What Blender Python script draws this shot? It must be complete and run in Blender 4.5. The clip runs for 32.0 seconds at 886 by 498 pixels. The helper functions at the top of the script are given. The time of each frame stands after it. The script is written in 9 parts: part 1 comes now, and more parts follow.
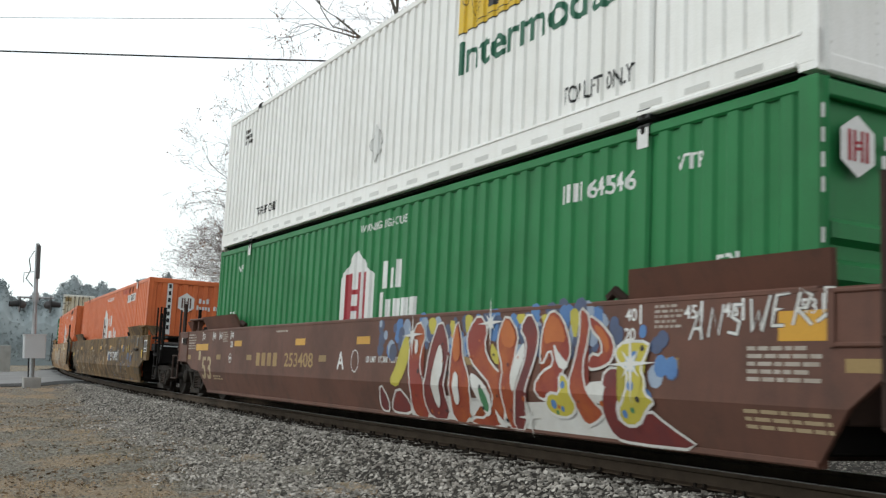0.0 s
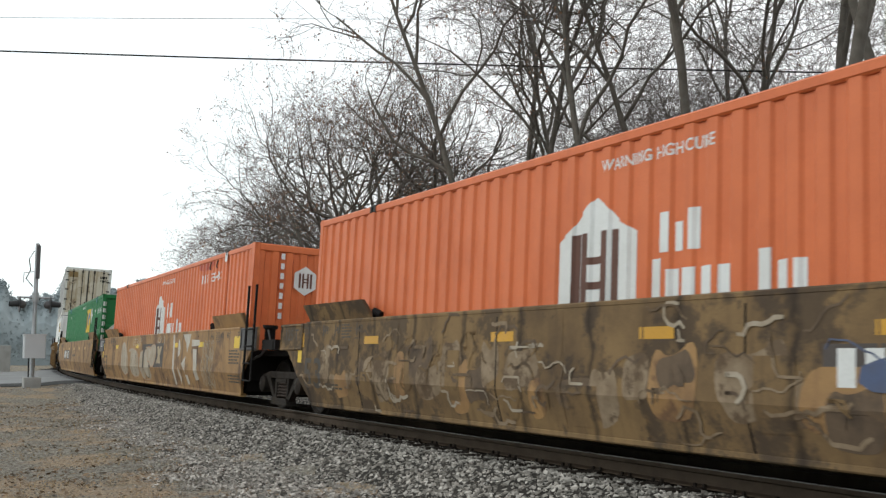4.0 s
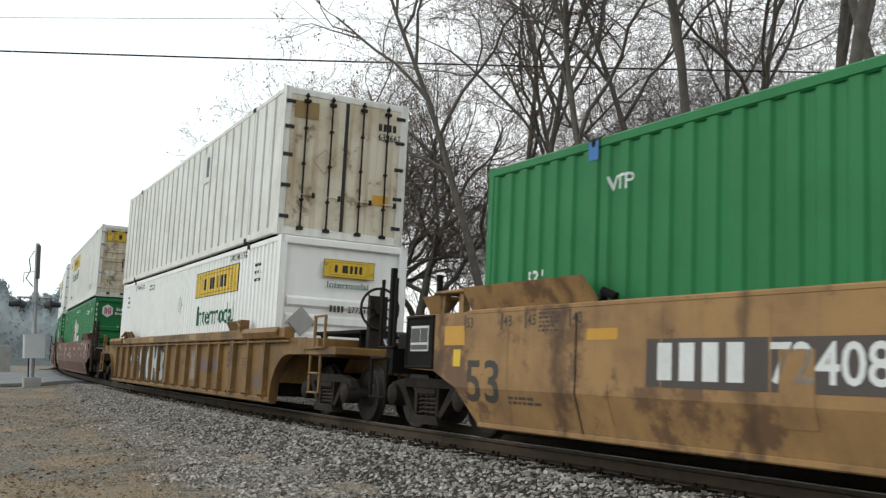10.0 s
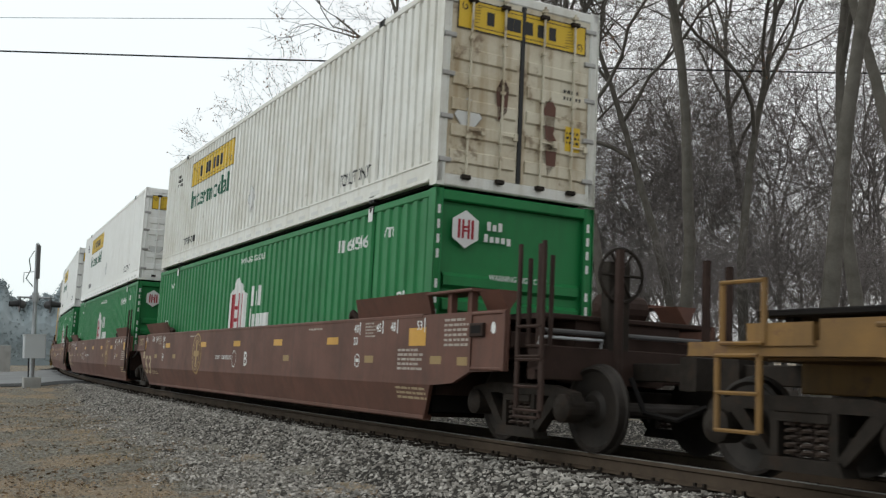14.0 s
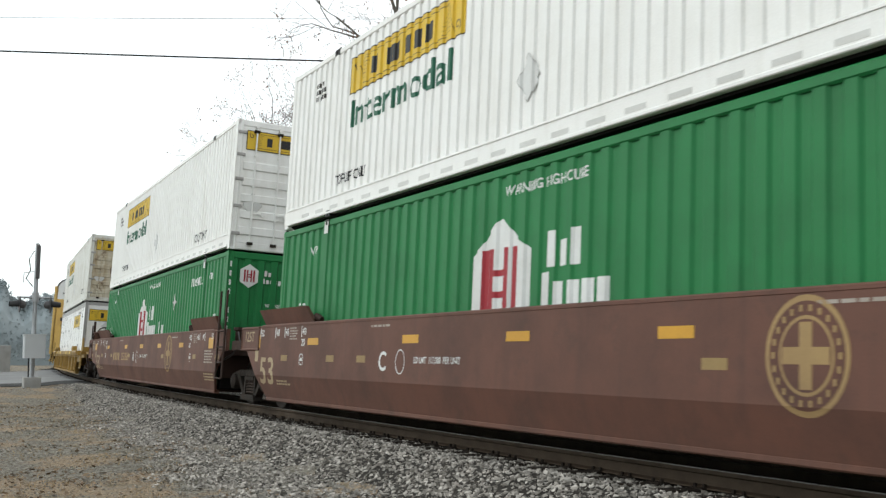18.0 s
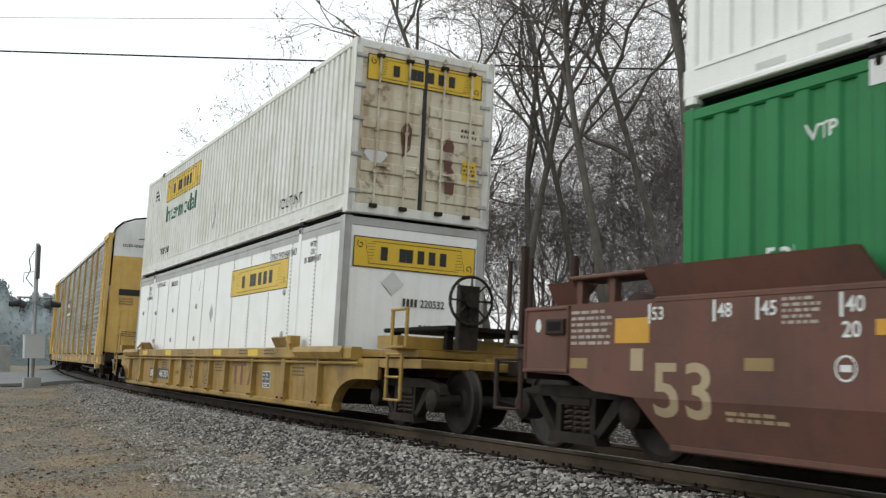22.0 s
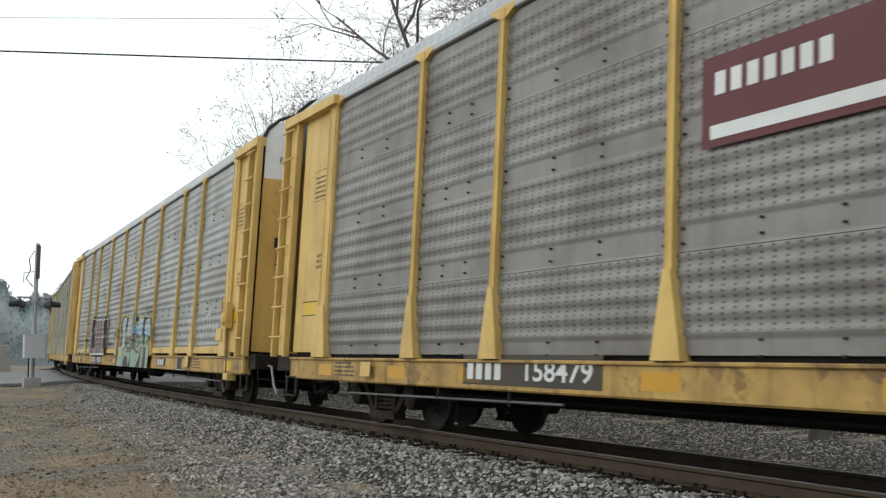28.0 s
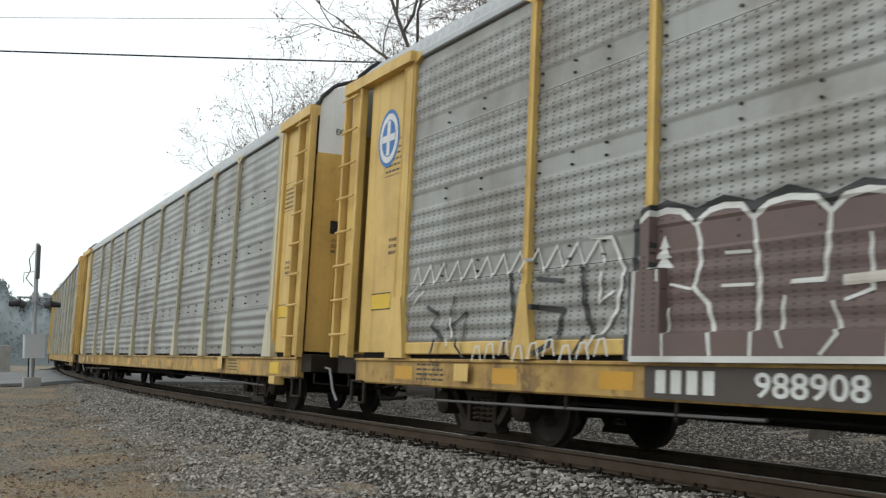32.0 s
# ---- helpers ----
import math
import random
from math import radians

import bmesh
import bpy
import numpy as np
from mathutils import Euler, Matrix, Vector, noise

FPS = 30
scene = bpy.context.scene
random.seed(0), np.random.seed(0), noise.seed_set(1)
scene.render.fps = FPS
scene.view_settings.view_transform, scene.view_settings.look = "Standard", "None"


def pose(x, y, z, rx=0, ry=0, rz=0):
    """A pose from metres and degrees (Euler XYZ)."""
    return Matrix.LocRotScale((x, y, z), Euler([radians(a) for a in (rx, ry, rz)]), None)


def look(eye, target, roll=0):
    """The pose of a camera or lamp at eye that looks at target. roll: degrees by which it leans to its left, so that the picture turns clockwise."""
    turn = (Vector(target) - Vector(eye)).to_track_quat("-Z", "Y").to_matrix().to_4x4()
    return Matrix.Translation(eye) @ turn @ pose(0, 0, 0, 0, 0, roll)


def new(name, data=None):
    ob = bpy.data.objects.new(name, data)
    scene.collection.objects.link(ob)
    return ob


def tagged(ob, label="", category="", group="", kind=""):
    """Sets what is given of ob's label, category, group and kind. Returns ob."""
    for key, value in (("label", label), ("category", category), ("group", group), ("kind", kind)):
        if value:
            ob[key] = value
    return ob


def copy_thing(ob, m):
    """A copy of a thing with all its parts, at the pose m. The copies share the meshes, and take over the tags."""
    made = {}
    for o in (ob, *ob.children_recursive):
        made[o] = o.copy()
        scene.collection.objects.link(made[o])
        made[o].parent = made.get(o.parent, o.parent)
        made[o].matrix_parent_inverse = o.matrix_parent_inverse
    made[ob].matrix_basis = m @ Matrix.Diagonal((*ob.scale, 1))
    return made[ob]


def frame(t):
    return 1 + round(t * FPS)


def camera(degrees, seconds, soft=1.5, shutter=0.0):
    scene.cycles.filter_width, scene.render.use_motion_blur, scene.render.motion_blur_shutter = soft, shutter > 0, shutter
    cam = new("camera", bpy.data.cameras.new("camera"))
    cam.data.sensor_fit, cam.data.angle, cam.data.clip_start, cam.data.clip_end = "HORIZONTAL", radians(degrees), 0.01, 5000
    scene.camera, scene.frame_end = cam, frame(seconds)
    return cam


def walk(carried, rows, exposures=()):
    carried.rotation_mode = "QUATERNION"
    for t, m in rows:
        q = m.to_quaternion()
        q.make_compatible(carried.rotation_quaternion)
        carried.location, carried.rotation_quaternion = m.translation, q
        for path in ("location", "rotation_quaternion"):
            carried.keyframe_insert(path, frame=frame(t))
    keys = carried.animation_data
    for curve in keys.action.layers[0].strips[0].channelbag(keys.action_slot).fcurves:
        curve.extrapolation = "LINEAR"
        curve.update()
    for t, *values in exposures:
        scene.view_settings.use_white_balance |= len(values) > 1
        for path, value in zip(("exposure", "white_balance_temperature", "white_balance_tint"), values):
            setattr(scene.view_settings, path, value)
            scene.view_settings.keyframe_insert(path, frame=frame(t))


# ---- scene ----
# Camera: a tripod beside the line. x runs along the track, y away from the camera, z = 0 at rail head level.
cam = camera(47.71, 32.0, soft=1.3, shutter=0.15)
EYE = Vector((0.0, 0.0, 1.074))
YAW, PITCH, ROLL = 0.5128, 0.1049, 0.0037
AIM = EYE + Vector((-math.cos(YAW) * math.cos(PITCH), math.sin(YAW) * math.cos(PITCH), math.sin(PITCH)))
STAND = look(EYE, AIM) @ pose(0, 0, 0, 0, 0, math.degrees(ROLL))
walk(cam, [(0.0, STAND), (32.0, STAND)],
     exposures=[(0.0, 0.03), (1.0, -0.03), (2.0, 0.05), (3.0, 0.09), (6.0, 0.03), (9.0, 0.07), (10.2, 0.03), (11.2, -0.15), (12.2, -0.46), (13.2, -0.52), (14.2, -0.1), (15.5, 0.17), (16.5, 0.24), (19.5, 0.2), (21.5, 0.08), (22.6, -0.15),
                (23.2, -0.52), (24.1, -0.68), (24.8, -0.5), (25.2, -0.42), (25.8, -0.06), (29.0, 0.04), (31.0, -0.05), (32.0, -0.04)])

# World: bright overcast winter sky over a pale veil of Nishita blue
world = bpy.data.worlds.new("world")
scene.world = world
world.use_nodes = True
wn, wl = world.node_tree.nodes, world.node_tree.links
bg = wn["Background"]
sky = wn.new("ShaderNodeTexSky")
sky.sky_type = "NISHITA"
sky.sun_disc = False
sky.sun_elevation, sky.sun_rotation = radians(34), radians(250)
sky.dust_density, sky.air_density = 4.0, 1.2
veil = wn.new("ShaderNodeMix")
veil.data_type = "RGBA"
veil.inputs[0].default_value = 0.90
veil.inputs[7].default_value = (8.45, 8.6, 8.6, 1)
wl.new(sky.outputs[0], veil.inputs[6])
# brighter towards the hidden sun, bluer away from it
wtc = wn.new("ShaderNodeTexCoord")
wdot = wn.new("ShaderNodeVectorMath")
wdot.operation = "DOT_PRODUCT"
wdot.inputs[1].default_value = (0.25, 0.95, 0.18)
wl.new(wtc.outputs["Generated"], wdot.inputs[0])
wr = wn.new("ShaderNodeMapRange")
wr.inputs[1].default_value, wr.inputs[2].default_value = -0.25, 0.35
wl.new(wdot.outputs["Value"], wr.inputs[0])
wtint = wn.new("ShaderNodeMix")
wtint.data_type, wtint.blend_type = "RGBA", "MULTIPLY"
wtint.inputs[0].default_value = 1.0
wside = wn.new("ShaderNodeMix")
wside.data_type = "RGBA"
wside.inputs[6].default_value, wside.inputs[7].default_value = (0.84, 0.94, 0.98, 1), (1, 1, 1, 1)
wl.new(wr.outputs[0], wside.inputs[0])
wl.new(veil.outputs[2], wtint.inputs[6])
wl.new(wside.outputs[2], wtint.inputs[7])
wl.new(wtint.outputs[2], bg.inputs[0])
bg.inputs[1].default_value = 0.142

sun = new("sun", bpy.data.lights.new("sun", "SUN"))
sun.data.energy, sun.data.angle, sun.data.color = 0.9, radians(30), (1.0, 0.96, 0.9)
sun.matrix_world = look((0, 0, 50), (9, 26, 33))

# ---- materials ----
def nodes_of(name):
    m = bpy.data.materials.new(name)
    m.use_nodes = True
    return m, m.node_tree.nodes, m.node_tree.links, m.node_tree.nodes["Principled BSDF"]


def surface(name, base, dirt, amount=0.35, rough=0.55, metal=0.0, scale=1.2, streak=0.0, bump=0.15, grain=60.0, wear=0.0, wearcol=(0.12, 0.06, 0.035), wscale=3.1, wlo=0.6, seam=0.0):
    """Paint, metal, stone or wood: a base colour, stains at a large scale, grain at a fine one, run marks and worn patches."""
    m, n, l, b = nodes_of(name)
    tc = n.new("ShaderNodeTexCoord")
    big = n.new("ShaderNodeTexNoise")
    big.inputs["Scale"].default_value, big.inputs["Detail"].default_value, big.inputs["Roughness"].default_value = scale, 6, 0.62
    l.new(tc.outputs["Object"], big.inputs["Vector"])
    ramp = n.new("ShaderNodeMapRange")
    ramp.inputs[1].default_value, ramp.inputs[2].default_value, ramp.inputs[4].default_value = 0.42, 0.72, amount
    l.new(big.outputs[0], ramp.inputs[0])
    mix = n.new("ShaderNodeMix")
    mix.data_type = "RGBA"
    mix.inputs[6].default_value, mix.inputs[7].default_value = (*base, 1), (*dirt, 1)
    l.new(ramp.outputs[0], mix.inputs[0])
    out = mix.outputs[2]
    if streak:
        mp = n.new("ShaderNodeMapping")
        mp.inputs["Scale"].default_value = (7, 7, 0.45)
        l.new(tc.outputs["Object"], mp.inputs[0])
        s = n.new("ShaderNodeTexNoise")
        s.inputs["Scale"].default_value, s.inputs["Detail"].default_value = 1.0, 5
        l.new(mp.outputs[0], s.inputs["Vector"])
        r = n.new("ShaderNodeMapRange")
        r.inputs[1].default_value, r.inputs[2].default_value, r.inputs[4].default_value = 0.5, 0.8, streak
        l.new(s.outputs[0], r.inputs[0])
        x = n.new("ShaderNodeMix")
        x.data_type = "RGBA"
        x.inputs[7].default_value = (*dirt, 1)
        l.new(r.outputs[0], x.inputs[0])
        l.new(out, x.inputs[6])
        out = x.outputs[2]
    if wear:
        w = n.new("ShaderNodeTexNoise")
        w.inputs["Scale"].default_value, w.inputs["Detail"].default_value, w.inputs["Roughness"].default_value = wscale, 9, 0.7
        l.new(tc.outputs["Object"], w.inputs["Vector"])
        r = n.new("ShaderNodeMapRange")
        r.inputs[1].default_value, r.inputs[2].default_value, r.inputs[4].default_value = wlo, wlo + 0.06, wear
        l.new(w.outputs[0], r.inputs[0])
        x = n.new("ShaderNodeMix")
        x.data_type = "RGBA"
        x.inputs[7].default_value = (*wearcol, 1)
        l.new(r.outputs[0], x.inputs[0])
        l.new(out, x.inputs[6])
        out = x.outputs[2]
    if seam:
        # grime that hangs along the joints of the side sheets
        wob = n.new("ShaderNodeTexNoise")
        wob.inputs["Scale"].default_value, wob.inputs["Detail"].default_value = 3.0, 4
        l.new(tc.outputs["Object"], wob.inputs["Vector"])
        sep = n.new("ShaderNodeSeparateXYZ")
        l.new(tc.outputs["Object"], sep.inputs[0])
        prev = sep.outputs[0]
        for kind, val in (("DIVIDE", seam), ("ADD", None), ("FRACT", None), ("SUBTRACT", 0.5), ("ABSOLUTE", None)):
            mth = n.new("ShaderNodeMath")
            mth.operation = kind
            l.new(prev, mth.inputs[0])
            if kind == "ADD":
                half = n.new("ShaderNodeMath")
                half.operation = "MULTIPLY"
                half.inputs[1].default_value = 0.22
                l.new(wob.outputs[0], half.inputs[0])
                l.new(half.outputs[0], mth.inputs[1])
            elif val is not None:
                mth.inputs[1].default_value = val
            prev = mth.outputs[0]
        r = n.new("ShaderNodeMapRange")
        r.inputs[1].default_value, r.inputs[2].default_value, r.inputs[3].default_value, r.inputs[4].default_value = 0.0, 0.06, 0.75, 0.0
        l.new(prev, r.inputs[0])
        x = n.new("ShaderNodeMix")
        x.data_type = "RGBA"
        x.inputs[7].default_value = (*[0.55 * c for c in wearcol], 1)
        l.new(r.outputs[0], x.inputs[0])
        l.new(out, x.inputs[6])
        out = x.outputs[2]
    fine = n.new("ShaderNodeTexNoise")
    fine.inputs["Scale"].default_value, fine.inputs["Detail"].default_value = grain, 3
    l.new(tc.outputs["Object"], fine.inputs["Vector"])
    g = n.new("ShaderNodeMix")
    g.data_type, g.blend_type = "RGBA", "MULTIPLY"
    g.inputs[0].default_value = 0.22
    l.new(out, g.inputs[6])
    l.new(fine.outputs[0], g.inputs[7])
    l.new(g.outputs[2], b.inputs["Base Color"])
    rr = n.new("ShaderNodeMapRange")
    rr.inputs[3].default_value, rr.inputs[4].default_value = rough - 0.1, min(1, rough + 0.15)
    l.new(big.outputs[0], rr.inputs[0])
    l.new(rr.outputs[0], b.inputs["Roughness"])
    b.inputs["Metallic"].default_value = metal
    b.inputs["Specular IOR Level"].default_value = 0.1 if rough >= 0.64 else 0.3
    if bump:
        bp = n.new("ShaderNodeBump")
        bp.inputs["Strength"].default_value, bp.inputs["Distance"].default_value = bump, 0.01
        l.new(fine.outputs[0], bp.inputs["Height"])
        l.new(bp.outputs[0], b.inputs["Normal"])
    return m


GREEN = surface("green_container_paint", (0.010, 0.178, 0.047), (0.015, 0.11, 0.035), 0.5, 0.5, streak=0.35, bump=0.05)
ORANGE = surface("orange_container_paint", (0.66, 0.16, 0.05), (0.45, 0.10, 0.035), 0.5, 0.45, streak=0.35, bump=0.05)
WHITE = surface("white_container_paint", (0.88, 0.87, 0.84), (0.62, 0.59, 0.52), 0.22, 0.45, streak=0.28, bump=0.05)
WHITE_OLD = surface("weathered_white_paint", (0.76, 0.75, 0.70), (0.44, 0.39, 0.29), 0.4, 0.5, streak=0.5, bump=0.06, wear=0.25, wearcol=(0.25, 0.17, 0.10))
ALU = surface("grey_aluminium_trim", (0.42, 0.41, 0.39), (0.26, 0.24, 0.22), 0.6, 0.45, 0.2, streak=0.4)
BROWN = surface("brown_well_car_paint", (0.135, 0.058, 0.039), (0.072, 0.038, 0.029), 0.7, 0.62, streak=0.45, bump=0.08, wear=0.3, wearcol=(0.07, 0.04, 0.03), wscale=2.0, wlo=0.56)
TAN = surface("rusty_tan_well_car_paint", (0.36, 0.205, 0.08), (0.19, 0.105, 0.052), 0.9, 0.62, scale=1.3, streak=0.5, bump=0.12, wear=0.85, wearcol=(0.13, 0.07, 0.038), wscale=1.0, wlo=0.53, seam=2.48)
TAN_DARK = surface("dirty_tan_well_car_paint", (0.235, 0.15, 0.072), (0.10, 0.066, 0.04), 0.9, 0.65, scale=1.1, streak=0.7, bump=0.12, wear=0.7, wearcol=(0.055, 0.042, 0.034), wscale=1.6, wlo=0.5, seam=1.24)
YELLOW = surface("yellow_well_car_paint", (0.37, 0.225, 0.05), (0.15, 0.085, 0.03), 0.8, 0.5, streak=0.55, bump=0.08, wear=0.3, wearcol=(0.12, 0.07, 0.035), wlo=0.58)
YELLOW_DIRTY = surface("dirty_yellow_well_car_paint", (0.235, 0.125, 0.035), (0.085, 0.052, 0.026), 0.8, 0.58, streak=0.7, bump=0.1, wear=0.5, wlo=0.56)
RACK_YELLOW = surface("autorack_yellow_paint", (0.70, 0.47, 0.15), (0.36, 0.21, 0.07), 0.5, 0.5, streak=0.5, bump=0.06, wear=0.35, wearcol=(0.16, 0.085, 0.04), wscale=4.0, wlo=0.62)
RACK_DOOR = surface("autorack_door_paint", (0.72, 0.46, 0.13), (0.44, 0.27, 0.08), 0.6, 0.5, streak=0.5, bump=0.06, wear=0.3, wearcol=(0.14, 0.08, 0.04), wlo=0.6)
RACK_WHITE = surface("autorack_white_paint", (0.86, 0.86, 0.84), (0.5, 0.48, 0.42), 0.35, 0.5, streak=0.3)
GALV = surface("galvanised_panel", (0.285, 0.28, 0.275), (0.15, 0.13, 0.115), 0.85, 0.42, 0.25, scale=0.8, streak=0.35, bump=0.06)
GALV_ROOF = surface("galvanised_roof", (0.42, 0.43, 0.44), (0.28, 0.28, 0.28), 0.6, 0.4, 0.3)
WHEEL = surface("rusty_brown_wheel", (0.032, 0.025, 0.02), (0.014, 0.011, 0.010), 0.6, 0.6, 0.2, scale=5, bump=0.1)
SPRINGS = surface("rusty_spring_steel", (0.055, 0.036, 0.027), (0.025, 0.018, 0.014), 0.6, 0.6, scale=6, bump=0.1)
BOARD = surface("faded_dark_board", (0.085, 0.068, 0.06), (0.06, 0.05, 0.045), 0.5, 0.6, bump=0.0)
STEEL = surface("grimy_cast_steel", (0.034, 0.027, 0.022), (0.013, 0.011, 0.009), 0.7, 0.66, 0.1, scale=5, bump=0.3, grain=90, wear=0.5, wearcol=(0.05, 0.032, 0.022), wscale=7, wlo=0.55)
# black for grimy undersides; in gaps and holes it paints their shade
DARK = surface("black_grime_and_shade", (0.013, 0.011, 0.010), (0.006, 0.005, 0.005), 0.6, 0.75, bump=0.2)
GREYPAINT = surface("grey_end_panel_paint", (0.10, 0.095, 0.095), (0.06, 0.055, 0.05), 0.6, 0.55, streak=0.3)
RAIL = surface("rusty_rail_steel", (0.085, 0.062, 0.044), (0.045, 0.033, 0.025), 0.6, 0.7, 0.1, scale=4, bump=0.2)
RAILTOP = surface("polished_rail_head", (0.36, 0.35, 0.34), (0.2, 0.18, 0.16), 0.4, 0.3, 0.8, scale=3)
TIE = surface("weathered_tie_wood", (0.03, 0.023, 0.018), (0.012, 0.01, 0.009), 0.7, 0.85, scale=3, bump=0.5)
BLACK = surface("black_paint", (0.018, 0.018, 0.018), (0.04, 0.038, 0.035), 0.4, 0.5, bump=0.03)
DKGREEN = surface("green_lettering", (0.012, 0.11, 0.06), (0.03, 0.13, 0.08), 0.4, 0.5, bump=0.0)
INK_WHITE = surface("white_lettering", (0.72, 0.72, 0.70), (0.42, 0.40, 0.36), 0.4, 0.55, bump=0.0)
INK_TAN = surface("faded_tan_lettering", (0.40, 0.31, 0.19), (0.24, 0.17, 0.10), 0.5, 0.6, bump=0.0)
INK_GREY = surface("faded_grey_lettering", (0.05, 0.045, 0.04), (0.11, 0.075, 0.04), 0.5, 0.6, bump=0.0)
STAIN = surface("dried_red_stain", (0.42, 0.075, 0.045), (0.60, 0.14, 0.05), 0.9, 0.5, scale=4.0, streak=0.8, bump=0.0)
HERALD = surface("faded_gold_herald", (0.36, 0.235, 0.10), (0.22, 0.14, 0.07), 0.7, 0.6, bump=0.0)
PRINT = surface("faded_small_print", (0.40, 0.35, 0.30), (0.24, 0.19, 0.15), 0.6, 0.6, scale=5, bump=0.0)
RED = surface("red_logo_paint", (0.34, 0.02, 0.03), (0.22, 0.02, 0.03), 0.4, 0.5, bump=0.0)
MAROON = surface("maroon_sign_paint", (0.12, 0.028, 0.03), (0.08, 0.03, 0.03), 0.4, 0.5, bump=0.0)
BLUE = surface("blue_logo_paint", (0.04, 0.16, 0.42), (0.06, 0.17, 0.36), 0.4, 0.5, bump=0.0)
SIGN_YELLOW = surface("yellow_sign_paint", (0.72, 0.47, 0.03), (0.5, 0.33, 0.04), 0.4, 0.45, bump=0.0)
REFLECT = surface("yellow_reflector_tape", (0.60, 0.31, 0.03), (0.38, 0.2, 0.03), 0.5, 0.4, bump=0.0)
REFLECT_DULL = surface("dull_reflector_tape", (0.30, 0.20, 0.08), (0.2, 0.13, 0.06), 0.5, 0.5, bump=0.0)
DASH = surface("grey_reflector_dash", (0.64, 0.63, 0.60), (0.33, 0.32, 0.3), 0.4, 0.4, bump=0.0)
SILVER = surface("silver_spray_paint", (0.50, 0.50, 0.49), (0.32, 0.30, 0.26), 0.6, 0.5, streak=0.4, bump=0.0)
SPRAY_W = surface("white_spray_paint", (0.66, 0.65, 0.62), (0.36, 0.32, 0.26), 0.5, 0.55, bump=0.0)
FADED_RED = surface("faded_red_logo_paint", (0.20, 0.075, 0.04), (0.2, 0.10, 0.04), 0.6, 0.6, bump=0.0)
GHOST_O = surface("faded_orange_spray_paint", (0.42, 0.20, 0.10), (0.26, 0.14, 0.07), 0.7, 0.6, streak=0.4, bump=0.0)
SPRAY_K = surface("black_spray_paint", (0.03, 0.03, 0.032), (0.06, 0.05, 0.045), 0.4, 0.55, bump=0.0)
SPRAY_O = surface("orange_spray_paint", (0.46, 0.13, 0.03), (0.30, 0.06, 0.03), 0.5, 0.5, bump=0.0)
SPRAY_Y = surface("yellow_spray_paint", (0.50, 0.42, 0.06), (0.32, 0.30, 0.06), 0.5, 0.5, bump=0.0)
SPRAY_B = surface("blue_spray_paint", (0.09, 0.20, 0.42), (0.06, 0.12, 0.28), 0.6, 0.5, bump=0.0)
SPRAY_DULL = surface("dull_blue_spray_paint", (0.075, 0.10, 0.18), (0.09, 0.085, 0.09), 0.8, 0.6, scale=2.5, bump=0.0)
SPRAY_SKY = surface("sky_blue_spray_paint", (0.28, 0.43, 0.58), (0.25, 0.33, 0.42), 0.5, 0.5, bump=0.0)
SPRAY_MINT = surface("mint_spray_paint", (0.27, 0.36, 0.26), (0.16, 0.24, 0.17), 0.5, 0.5, bump=0.0)
SPRAY_G = surface("green_spray_paint", (0.06, 0.20, 0.09), (0.10, 0.17, 0.11), 0.5, 0.5, bump=0.0)
SPRAY_BR = surface("faded_brown_spray_paint", (0.15, 0.10, 0.09), (0.11, 0.085, 0.08), 0.6, 0.55, bump=0.0)
HAZE = surface("worn_pale_spray_haze", (0.30, 0.225, 0.15), (0.15, 0.10, 0.06), 1.0, 0.65, scale=2.6, streak=0.7, bump=0.0, wear=0.8, wearcol=(0.10, 0.065, 0.04), wscale=2.2, wlo=0.5)
HAZE_DARK = surface("worn_dark_spray_haze", (0.15, 0.105, 0.07), (0.07, 0.052, 0.04), 1.0, 0.65, scale=2.6, streak=0.7, bump=0.0, wear=0.7, wearcol=(0.18, 0.12, 0.07), wscale=2.4, wlo=0.54)
GHOST_W = surface("chalky_white_spray_paint", (0.52, 0.48, 0.42), (0.34, 0.28, 0.2), 0.8, 0.6, scale=2.2, streak=0.5, bump=0.0)
FLAME = surface("red_to_orange_spray_paint", (0.24, 0.035, 0.022), (0.42, 0.12, 0.03), 0.9, 0.5, scale=1.7, bump=0.0)
FLAME_DARK = surface("maroon_spray_paint", (0.13, 0.03, 0.03), (0.22, 0.035, 0.025), 0.9, 0.5, scale=2.0, bump=0.0)
SPRAY_MIST = surface("pale_blue_spray_mist", (0.30, 0.36, 0.45), (0.18, 0.22, 0.32), 0.8, 0.6, scale=3.0, bump=0.0)
SPRAY_OCHRE = surface("ochre_spray_paint", (0.36, 0.24, 0.05), (0.22, 0.14, 0.05), 0.8, 0.6, scale=3.0, bump=0.0)
BROWN_DARK = surface("grimy_dark_brown_steel", (0.050, 0.030, 0.024), (0.024, 0.017, 0.014), 0.7, 0.65, scale=3, bump=0.1)
DOOR_OLD = surface("rust_stained_white_door", (0.66, 0.60, 0.47), (0.36, 0.26, 0.14), 0.8, 0.5, streak=0.9, bump=0.05, wear=0.6, wearcol=(0.13, 0.075, 0.04), wscale=2.4, wlo=0.57)
SILL_YELLOW = surface("rusty_yellow_sill_paint", (0.50, 0.315, 0.09), (0.20, 0.11, 0.045), 0.9, 0.55, scale=1.6, streak=0.7, bump=0.08, wear=0.6, wearcol=(0.10, 0.05, 0.03), wscale=3.0, wlo=0.55)
POST_PALE = surface("pale_cream_post_paint", (0.56, 0.50, 0.36), (0.34, 0.28, 0.17), 0.6, 0.5, streak=0.5, bump=0.06)
GHOST = surface("faded_white_spray_paint", (0.40, 0.34, 0.26), (0.24, 0.17, 0.10), 0.8, 0.6, scale=2.0, streak=0.5, bump=0.0)
